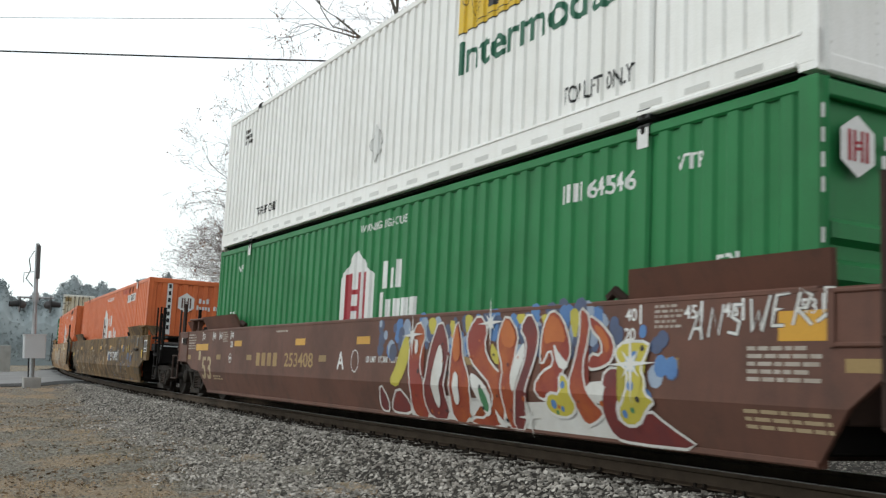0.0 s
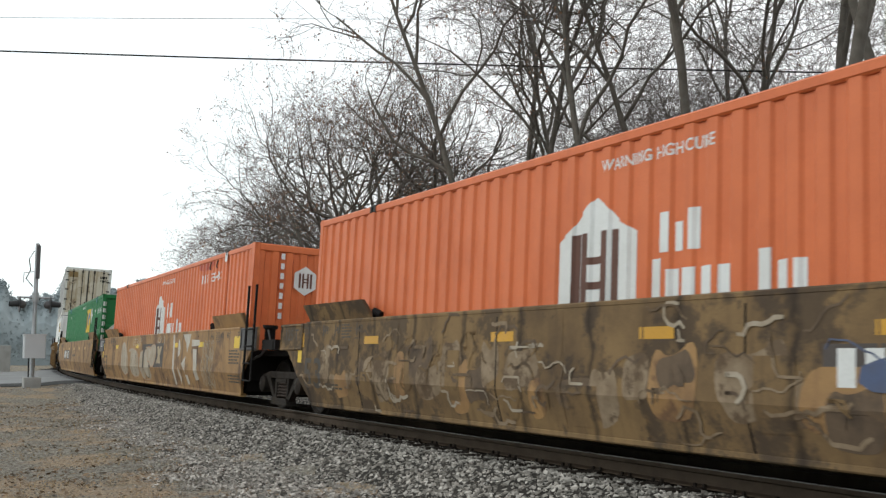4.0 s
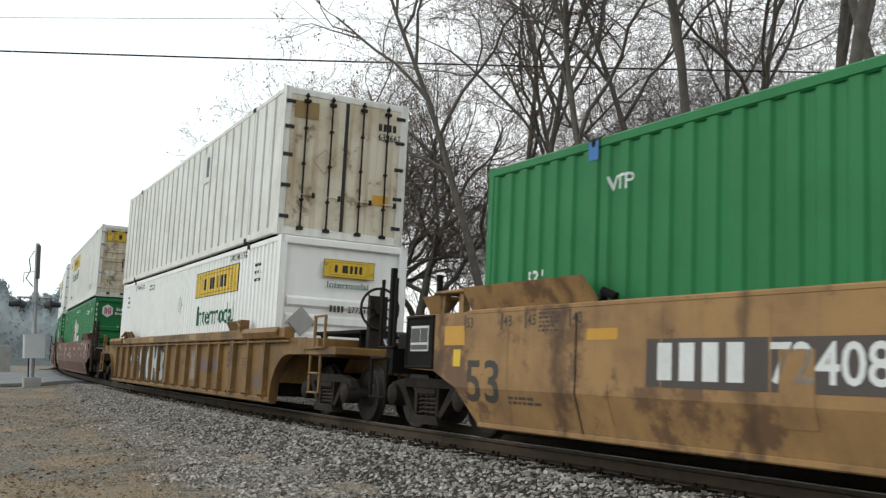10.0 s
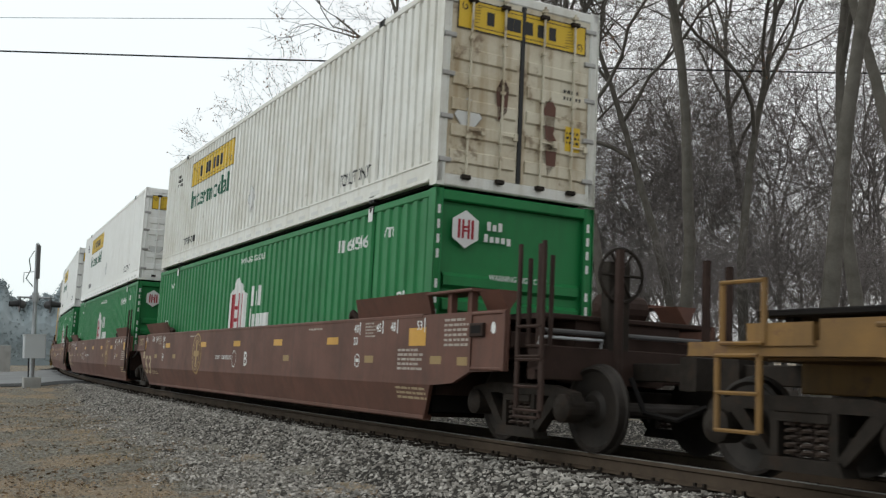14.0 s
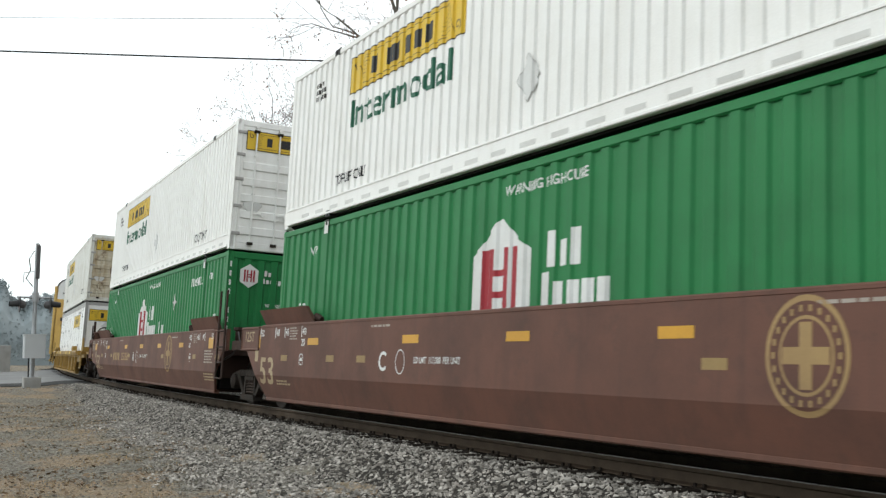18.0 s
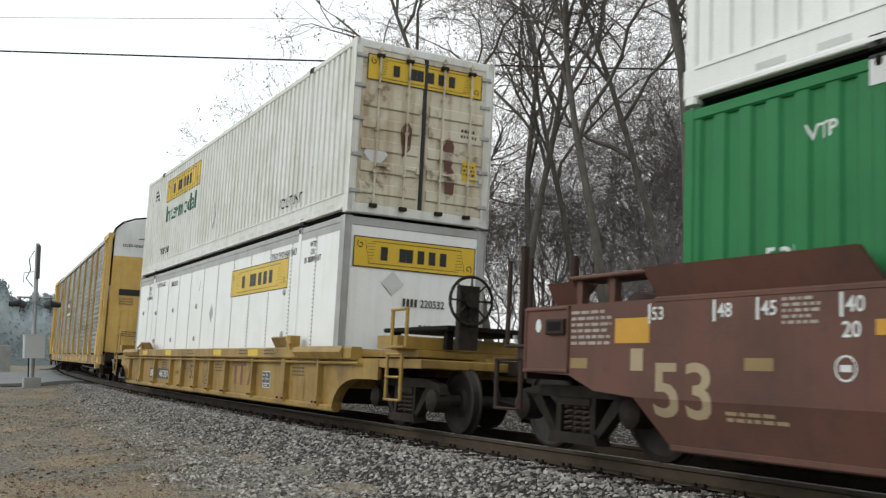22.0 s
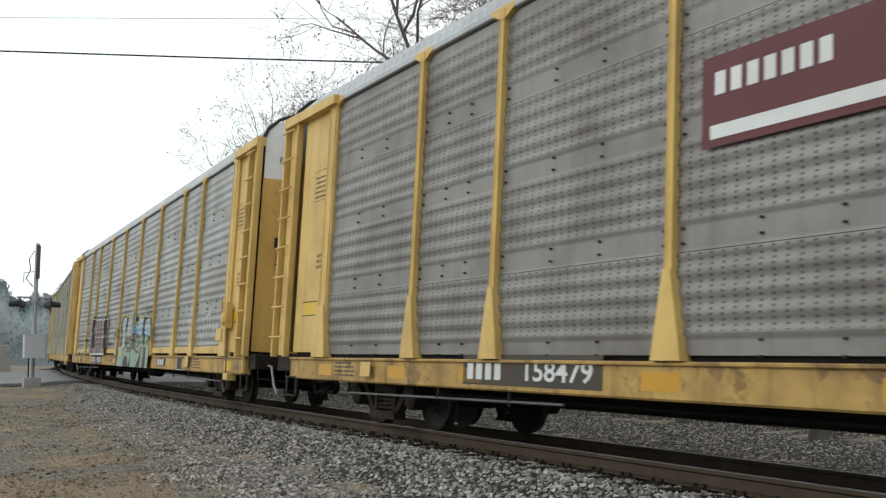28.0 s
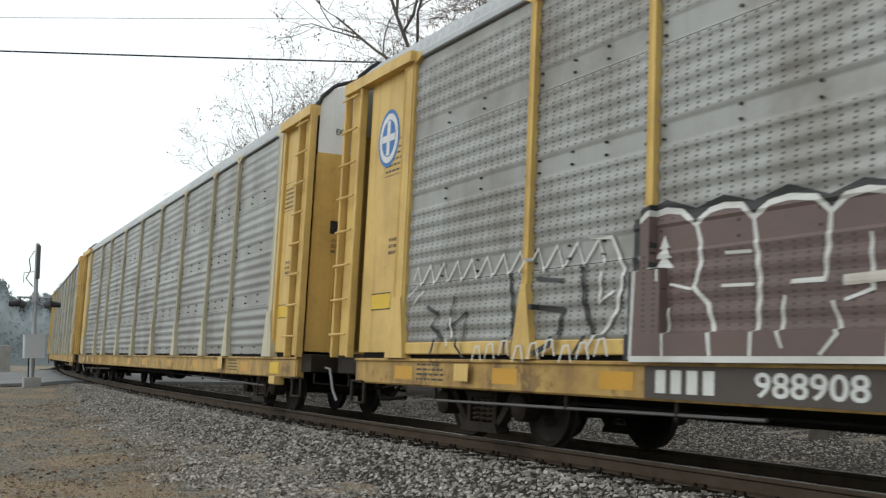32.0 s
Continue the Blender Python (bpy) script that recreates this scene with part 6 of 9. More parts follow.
        if e > 0:
            if number == "988908":
                brake = part("hand_brake", MB().slab(12.2, 12.44, -1.66, -1.50, 1.5, 1.92, 0.03).slab(12.16, 12.3, -1.62, -1.50, 1.9, 2.02), RACK_YELLOW, car)
                part("brake_crank", MB().tube([(12.3, -1.68, 1.7), (12.3, -1.72, 1.96), (12.42, -1.72, 2.06), (12.56, -1.7, 1.75), (12.58, -1.68, 1.45)], 0.022, 6), RACK_YELLOW, brake)
                part("brake_drum", MB().lathe([(-1.72, 0.05), (-1.70, 0.13), (-1.66, 0.13)], 14, "y", (12.32, 0, 1.68)), RACK_YELLOW, brake)
                part("brake_chain", MB().tube([(12.36, -1.6, 1.5), (12.37, -1.58, 1.1), (12.42, -1.58, 0.62), (12.3, -1.5, 0.34), (11.9, -1.45, 0.24), (11.5, -1.4, 0.42)], 0.016, 5), GREYPAINT, brake)
                part("brake_box", MB().slab(11.55, 11.98, -1.62, -1.50, 1.25, 1.5), RACK_YELLOW, brake)
            part("sill_step", MB().slab(12.3, 12.62, -1.6, -1.42, 0.48, 0.62, 0.015), RACK_YELLOW, car)
            part("warning_plate", MB().box(12.08, 12.6, -1.53, -1.52, 0.66, 0.86), SIGN_YELLOW, car)
            part("sill_end_plate", MB().slab(12.72, 13.5, -1.535, -1.5, 0.62, 0.9), SILL_YELLOW, car)
            part("cut_lever", MB().tube([(hl + 0.1, -1.2, 0.8), (hl + 0.35, -1.2, 0.78), (hl + 0.4, -1.15, 0.45), (hl + 0.45, -1.1, 0.3)], 0.022, 6), GALVPOST, car)
        part("side_rod", MB().tube([(e * 6.0, -1.45, 0.5), (e * 11.6, -1.45, 0.44)], 0.018, 5), GREYPAINT, car)
        for dx in (7.0, 8.6, 11.3):
            part("rod_hanger", MB().slab(e * dx - 0.02, e * dx + 0.02, -1.47, -1.43, 0.44, 0.64), STEEL, car)
        part("air_hose", MB().tube([(e * (hl + 0.3), -0.4, 0.7), (e * (hl + 0.7), -0.45, 0.35), (e * (hl + 1.3), -0.3, 0.4)], 0.03, 6), DARK, car)
        rungs(car, e * (hl - 0.35) - 0.2, 0.42, 0.32, 0.62, -1.5, 2, STEEL, "stirrup_step")
        truck(car, 10.4 if e > 0 else -10.7, 0.42, 1.73)
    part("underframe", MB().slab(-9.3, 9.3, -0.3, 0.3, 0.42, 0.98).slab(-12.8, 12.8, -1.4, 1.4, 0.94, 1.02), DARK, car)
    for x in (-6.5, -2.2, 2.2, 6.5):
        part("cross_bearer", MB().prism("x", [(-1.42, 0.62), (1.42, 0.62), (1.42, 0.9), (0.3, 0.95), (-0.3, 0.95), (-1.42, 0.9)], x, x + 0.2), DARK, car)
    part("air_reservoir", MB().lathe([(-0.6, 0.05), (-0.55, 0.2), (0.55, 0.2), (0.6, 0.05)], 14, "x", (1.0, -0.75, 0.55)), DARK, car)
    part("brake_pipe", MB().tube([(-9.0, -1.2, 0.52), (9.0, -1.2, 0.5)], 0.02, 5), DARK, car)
    # marks on the sill and on the end sheets
    sill = ("side", lambda x, z: -1.52, no_folds, ())
    for x in (-12.32, -9.9, -8.0, -4.75, -2.25, 0.1, 3.5, 6.27, 8.1, 10.2):
        decal("reflector", rect(0.5, 0.17), x, 0.68, REFLECT, car, sill)
    sheet = ("side", lambda x, z: -1.50, no_folds, ())
    for e in (-1, 1):
        decal("notice_plate", rect(0.6, 0.22), (12.27 if e > 0 else -13.2), 1.62, SIGN_YELLOW, car, sheet)
        decal("notice_border", outline([(0, 0), (0.6, 0), (0.6, 0.22), (0, 0.22)], 0.015), (12.27 if e > 0 else -13.2), 1.62, BLACK, car, sheet, 0.006)
        decal("print_box", outline([(0, 0), (0.62, 0), (0.62, 0.5), (0, 0.5)], 0.012), e * 12.62 - 0.4, 3.49, INK_GREY, car, sheet)
        decal("small_print", lines(5, 0.5, 0.08, 0.03), e * 12.62 - 0.35, 3.86, INK_GREY, car, sheet)
        decal("small_print", lines(3, 0.28, 0.09, 0.045), e * 12.62 - 0.12, 2.55, INK_GREY, car, sheet)
    decal("small_print", lines(4, 0.7, 0.06, 0.025), -11.7, 0.86, INK_GREY, car, sill)
    decal("sill_box", rect(0.32, 0.2), -10.64, 0.69, RACK_YELLOW, car, sill, 0.07)
    decal("small_print", lines(4, 0.7, 0.06, 0.025), 9.3, 0.86, INK_GREY, car, sill)
    decal("sill_box", rect(0.36, 0.24), 8.7, 0.7, RACK_YELLOW, car, sill, 0.07)
    # lower cover strips between the posts
    for a, b in zip(posts[:-1], posts[1:]) if kick else ():
        part("kick_strip", MB().slab(a + 0.2, b - 0.2, -1.545, -1.50, 1.0, 1.15, 0.012), RACK_YELLOW, car)
    return car


SILL = ("side", lambda x, z: -1.52, no_folds, ())
SCREENSKIN = ("side", lambda x, z: -1.535, no_folds, ())

# ---- surroundings ----
def build_crossing():
    """Road over the line, with its flashing-light mast and cabinet."""
    ys = np.concatenate([np.arange(-60, 2, 3), np.arange(2, 16, 0.4), np.arange(16, 60, 3)])
    for name, xs, mat, label in (("road", np.arange(-46.5, -42.2, 0.5), ASPHALT, "dark fresh asphalt beside the crossing"), ("road", np.arange(-76, -46.2, 0.5), ROAD_PALE, "pale worn road across the track")):
        rows = [[(x, y, float(ground_z(x, y)) + 0.025) for y in ys] for x in xs]
        tagged(new(name, MB().sheet(rows).mesh(name, mat)), label, "road", kind="structure")
    mast = thing("crossing_signal", "silver railway crossing signal mast with dark flasher heads", "crossing signal")
    bx, by = -40.9, 5.2
    mast.matrix_basis = pose(bx, by, float(ground_z(bx, by)), 0, 0, 90) @ Matrix.Scale(1.06, 4)
    part("foundation", MB().slab(-0.28, 0.28, -0.28, 0.28, -0.1, 0.38, 0.03), CONCRETE, mast)
    part("mast_pole", MB().lathe([(0.36, 0.085), (2.9, 0.075), (5.15, 0.07), (5.2, 0.03)], 12, "z"), GALVPOST, mast)
    part("junction_sleeve", MB().lathe([(3.05, 0.12), (3.4, 0.12)], 12, "z"), GALVPOST, mast)
    part("relay_cabinet", MB().slab(-0.36, 0.36, -0.5, -0.1, 1.05, 1.86, 0.03).box(-0.38, 0.38, -0.52, -0.08, 1.86, 1.9), CABINET, mast)
    part("cross_arm", MB().tube([(-0.62, 0, 3.22), (0.62, 0, 3.22)], 0.035, 8), GALVPOST, mast)
    for side in (-1, 1):
        cx = side * 0.5
        head = part("flasher_disc", MB().lathe([(cx, 0.29), (cx + side * 0.03, 0.29)], 20, "x", (0, 0, 2.96)), BLACK, mast)
        hood = MB()
        for i in range(14):
            a0, a1 = math.pi * (i / 14 * 1.3 - 0.15), math.pi * ((i + 1) / 14 * 1.3 - 0.15)
            r = 0.16
            hood.add([(cx + side * 0.03, r * math.cos(a0), 2.96 + r * math.sin(a0)), (cx + side * 0.03, r * math.cos(a1), 2.96 + r * math.sin(a1)),
                      (cx + side * 0.36, r * 0.85 * math.cos(a1), 2.94 + r * 0.8 * math.sin(a1)), (cx + side * 0.36, r * 0.85 * math.cos(a0), 2.94 + r * 0.8 * math.sin(a0))], [(0, 1, 2, 3)])
        part("hood", hood, BLACK, head)
        part("lamp_lens", MB().lathe([(cx + side * 0.032, 0.14), (cx + side * 0.06, 0.05)], 16, "x", (0, 0, 2.96)), LENS, head)
        part("lamp_back", MB().lathe([(cx, 0.15), (cx - side * 0.14, 0.13), (cx - side * 0.2, 0.05)], 14, "x", (0, 0, 2.96)), GREYPAINT, head)
    part("sign_edge", MB().slab(-0.03, 0.1, -0.12, 0.12, 3.9, 5.1), GREYPAINT, mast, "dark crossing sign seen edge on")
    part("cable_loop", MB().tube([(-0.1, 0.0, 4.9), (-0.26, 0.02, 4.6), (-0.2, 0.0, 4.2), (-0.34, 0.02, 3.9), (-0.1, 0, 3.6)], 0.02, 5), BLACK, mast)
    part("bracket", MB().tube([(-0.08, 0, 4.15), (-0.42, 0, 4.1), (-0.42, 0, 3.75)], 0.018, 5), GALVPOST, mast)
    part("conduit", MB().tube([(-0.14, -0.2, 0.2), (-0.16, -0.2, 1.1)], 0.025, 6), BLACK, mast)


def limb(wood, twigs, leaves, p, d, length, r, depth, rnd, lift):
    """A crooked limb that forks and ends in sprays of fine twigs."""
    n = 6 if depth < 3 else 4 if depth < 5 else 2
    pts, dd = [p], d
    g = 0.24 if depth < 4 else 0.3
    for i in range(n):
        dd = (dd + Vector((rnd.gauss(0, g), rnd.gauss(0, g), rnd.gauss(lift, g * 0.8)))).normalized()
        pts.append(pts[-1] + dd * (length / n))
    r1 = max(0.004, r * 0.5)
    (wood if depth < 4 else twigs).tube(pts, r, 6 if depth < 2 else 4 if depth < 4 else 3, r1, cap=False)
    if depth >= 5:
        if leaves is not None and rnd.random() < 0.34:
            for k in range(2):
                c = pts[-1 - k] + Vector((rnd.gauss(0, 0.05), rnd.gauss(0, 0.05), rnd.gauss(-0.03, 0.05)))
                a, b = Vector((rnd.gauss(0, 1), rnd.gauss(0, 1), rnd.gauss(0, 1))).normalized() * 0.05, Vector((rnd.gauss(0, 1), rnd.gauss(0, 1), rnd.gauss(0, 1))).normalized() * 0.036
                leaves.add([c - a, c + b, c + a, c - b], [(0, 1, 2, 3)])
        return
    kids = {1: 5, 2: 5, 3: 4, 4: 3}[depth]
    for k in range(kids):
        t = 0.25 + 0.75 * (k + rnd.uniform(0.1, 0.9)) / kids if k else 1.0
        i = min(n - 1, int(t * n))
        at = pts[i].lerp(pts[i + 1], min(1.0, t * n - i))
        local = (pts[i + 1] - pts[i]).normalized()
        side = Vector((rnd.gauss(0, 1), rnd.gauss(0, 1), rnd.gauss(0.0, 0.8)))
        side = (side - local * side.dot(local)).normalized()
        nd = (local + side * (rnd.uniform(0.7, 1.5) if k else 0.35)).normalized()
        limb(wood, twigs, leaves, at, nd, length * rnd.uniform(0.5, 0.72) * (1.12 - 0.3 * t), max(0.006, (r + (r1 - r) * t) * rnd.uniform(0.5, 0.7)), depth + 1, rnd, lift * 0.6)


def tree_model(seed, high, r, leafy, bole=0.35, lean=(0, 0), spread=0.7, limbs=9, lift=0.06):
    rnd = random.Random(seed)
    wood, twigs, leaves = MB(), MB(), MB()
    d = Vector((lean[0], lean[1], 1)).normalized()
    pts, m = [Vector((0, 0, -0.3))], 9
    stem = high * (0.82 if bole > 0.3 else 0.55)
    for i in range(m):
        d = (d + Vector((rnd.gauss(0, 0.06) + lean[0] * 0.09, rnd.gauss(0, 0.06) + lean[1] * 0.09, 0.0))).normalized()
        pts.append(pts[-1] + d * (stem / m))
    wood.tube(pts, r, 9, r * 0.3, cap=False)
    for k in range(limbs):
        t = bole + (1 - bole) * (k + 0.5) / limbs if k > 1 else 1.0
        i = min(m - 1, int(t * m))
        at = pts[i].lerp(pts[i + 1], min(1.0, t * m - i))
        a = k * 2.4 + rnd.uniform(-0.5, 0.5)
        sp = spread * (1.5 - 0.9 * t)
        q = Vector((math.cos(a) * sp, math.sin(a) * sp, 1.0)).normalized() if k > 1 else (d + Vector((rnd.uniform(-0.3, 0.3), rnd.uniform(-0.3, 0.3), 0))).normalized()
        limb(wood, twigs, leaves if leafy else None, at, q, high * rnd.uniform(0.26, 0.37) * (1.2 - 0.45 * t) * (1.35 if bole < 0.3 else 1.0), r * (0.55 - 0.25 * t), 1, rnd, lift)
    return wood, twigs, leaves


def build_tree(label, *shape):
    wood, twigs, leaves = tree_model(*shape)
    leafy = shape[3]
    # background kinds get their haze from the paler bark colours
    pale = shape[1] in (11, 8.0)
    tree = thing("tree", label, "tree", "winter trees behind the line")
    part("trunk", wood, BARK_HAZED if pale else BARK, tree, smooth=True)
    part("crown", twigs, TWIG_HAZED if pale else TWIG, tree)
    if leafy:
        part("dry_leaves", leaves, DEADLEAF, tree)
    return tree


def place_tree(tree, x, y, turn, k=1.0):
    tree.matrix_basis = pose(x, y, float(ground_z(x, y)) - 0.05, 0, 0, turn) @ Matrix.Diagonal((k, k, k, 1))


def build_woods():
    rnd = random.Random(11)
    kinds = [build_tree("tall bare winter tree with a straight grey trunk", 3, 15.5, 0.17, False, 0.45, (0.02, 0.0), 0.55, 8, 0.05),
             build_tree("spreading bare tree with arching limbs and a few brown leaves", 8, 14.5, 0.25, True, 0.2, (0, 0), 1.15, 10, 0.07),
             build_tree("tall leaning bare tree with long arching limbs", 21, 15, 0.16, True, 0.38, (-0.12, -0.2), 0.7, 7, 0.04),
             build_tree("slim bare tree behind the line, hazed grey", 34, 11, 0.10, False, 0.2, (0, 0), 0.6, 9, 0.05),
             build_tree("low bare tree with thin twigs, hazed grey", 55, 8.0, 0.09, False, 0.15, (0, 0), 0.9, 9, 0.04)]
    spots = TREES_A + TREES_B + TREES_C + TREES_D + TREES_E + TREES_F
    used = set()
    for x, y, k, turn, s in spots:
        t = kinds[k] if k not in used else copy_thing(kinds[k], Matrix())
        used.add(k)
        t.scale = (1, 1, 1)
        place_tree(t, x, y, turn, s)
    for i, k in enumerate(kinds):
        if i not in used:
            place_tree(k, -30 - 6 * i, 40, 30 * i)


# place of each tree: x, y, kind, turn, size
TREES_A = [(-36.9, 16.7, 1, 250, 0.9), (-37.6, 17.3, 1, 60, 0.96), (-35.6, 16.6, 1, 80, 0.98), (-33.9, 17.2, 1, 20, 1.0), (-39.1, 18.0, 1, 140, 0.95), (-55.3, 17.6, 3, 0, 0.85), (-56.9, 18.9, 3, 100, 0.95), (-52.8, 18.5, 3, 200, 1.0), (-56.2, 21.0, 3, 50, 1.1), (-52.0, 20.9, 3, 290, 1.0), (-25.8, 17.1, 0, 0, 1.0), (-23.9, 15.5, 2, 0, 1.0), (-28.7, 20.0, 0, 90, 1.05)]
TREES_B = [(-28.7, 21.8, 0, 200, 1.0), (-20.9, 17.1, 0, 140, 1.0), (-18.4, 17.0, 0, 250, 1.1), (-21.8, 20.6, 2, 10, 1.05), (-21.6, 22.3, 0, 30, 1.1), (-25.7, 28.0, 0, 120, 1.15), (-13.6, 16.0, 0, 310, 1.2), (-15.9, 20.5, 0, 70, 1.15), (-13.1, 18.9, 0, 170, 1.1), (-13.3, 21.2, 0, 10, 1.0)]
TREES_C = [(-10.5, 19.3, 0, 60, 1.0), (-38.0, 22.3, 4, 0, 1.0), (-34.6, 21.9, 4, 70, 1.1), (-34.0, 24.7, 4, 240, 1.1), (-31.6, 24.6, 4, 300, 1.1), (-32.9, 27.7, 4, 30, 1.2), (-28.5, 25.2, 4, 110, 1.1), (-28.7, 27.8, 4, 200, 1.2), (-24.8, 26.1, 4, 280, 1.1), (-25.8, 29.2, 4, 330, 1.2)]
TREES_E = [(-47.5, 33.3, 4, 0, 0.9), (-52.2, 38.8, 3, 77, 0.95), (-56.6, 44.6, 3, 154, 1.0), (-48.4, 40.3, 4, 231, 0.9), (-52.5, 46.2, 3, 308, 0.95), (-44.7, 41.5, 3, 25, 1.0), (-48.6, 47.6, 4, 102, 0.9), (-41.1, 42.4, 3, 179, 0.95), (-44.7, 48.6, 3, 256, 1.0), (-48.1, 54.9, 4, 333, 0.9), (-40.9, 49.2, 3, 50, 0.95), (-44.1, 55.7, 3, 127, 1.0), (-37.3, 49.5, 4, 204, 0.9), (-40.2, 56.1, 3, 281, 0.95)]
TREES_F = [(-22.6, 19.7, 4, 0, 0.62), (-25.7, 23.7, 4, 131, 0.68), (-23.6, 23.0, 4, 262, 0.74), (-21.6, 22.2, 4, 33, 0.62), (-24.4, 26.5, 4, 164, 0.68), (-22.4, 25.6, 4, 295, 0.74), (-20.4, 24.6, 4, 66, 0.62), (-18.6, 23.6, 4, 197, 0.68), (-21.0, 28.0, 4, 328, 0.74)]
TREES_D = [(-23.2, 28.8, 4, 40, 1.2), (-45.1, 25.9, 3, 30, 1.1), (-40.9, 28.7, 3, 110, 1.25), (-36.1, 28.5, 3, 170, 1.3), (-36.4, 31.3, 3, 220, 1.35), (-30.9, 28.4, 3, 20, 1.35), (-31.3, 31.0, 3, 300, 1.35), (-29.3, 32.8, 3, 10, 1.4), (-26.5, 32.6, 3, 60, 1.4), (-24.1, 32.0, 3, 200, 1.4)]


def build_distance():
    """Wooded rise far up the line with mist put into its colour, a low wall, and a white fence beyond the road."""
    rnd = random.Random(9)
    for k, (dist, x0, x1, hh) in enumerate(((150, -0.05, 0.40, 12.5), (200, -0.15, 0.30, 15.5))):
        mb = MB()
        cols = []
        for i in range(420):
            a = x0 + (x1 - x0) * i / 419
            h = hh * (0.82 + 0.12 * math.sin(a * 31 + k * 2) + 0.07 * math.sin(a * 83 + 1) + 0.05 * math.sin(a * 210) + 0.03 * math.sin(a * 520))
            cols.append((a, h))
            for j in range(34):
                z = h - (abs(rnd.gauss(-0.3, 0.6)) if j < 12 else h * rnd.random())
                c = Vector((-(dist + 6 * max(0, z) / h - 0.6) * math.cos(a), (dist + 6 * max(0, z) / h - 0.6) * math.sin(a), z)) + Vector((rnd.gauss(0, 0.3), rnd.gauss(0, 0.3), 0))
                u = Vector((rnd.gauss(0, 1), rnd.gauss(0, 1), rnd.gauss(0, 1))).normalized() * rnd.uniform(0.1, 0.3)
                v = Vector((rnd.gauss(0, 1), rnd.gauss(0, 1), rnd.gauss(0, 1))).normalized() * rnd.uniform(0.08, 0.22)
                mb.add([c - u, c + v, c + u, c - v], [(0, 1, 2, 3)])
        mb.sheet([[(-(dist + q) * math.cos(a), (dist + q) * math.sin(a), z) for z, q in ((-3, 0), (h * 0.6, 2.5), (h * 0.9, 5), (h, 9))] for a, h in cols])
        tagged(new("far_wood", mb.mesh("far_wood", FARWOOD)), "far woodland up the line in a pale haze colour", "woodland", kind="stuff")
    wall = thing("low_wall", "long pale low wall beyond the road", "wall", kind="structure")
    part("wall_run", MB().slab(-78, -77.6, -30, 8.4, -0.6, 1.6, 0.03), CONCRETE, wall)


def build_wires():
    for name, a, b, sag, r, m, label in (("overhead_cable", (-39.05, -1.9, 11.44), (-18.43, 34.92, 10.53), 0.12, 0.03, WIRE, "black overhead utility cable"),
                                         ("overhead_wire", (-38.96, -1.95, 12.4), (-18.26, 34.81, 12.48), 0.05, 0.012, WIRE_PALE, "thin pale overhead wire")):
        a, b = Vector(a), Vector(b)
        pts = [a.lerp(b, t) + Vector((0, 0, -sag * 4 * t * (1 - t))) for t in np.linspace(0, 1, 25)]
        tagged(new(name, MB().tube(pts, r, 6).mesh(name, m)), label, "cable")


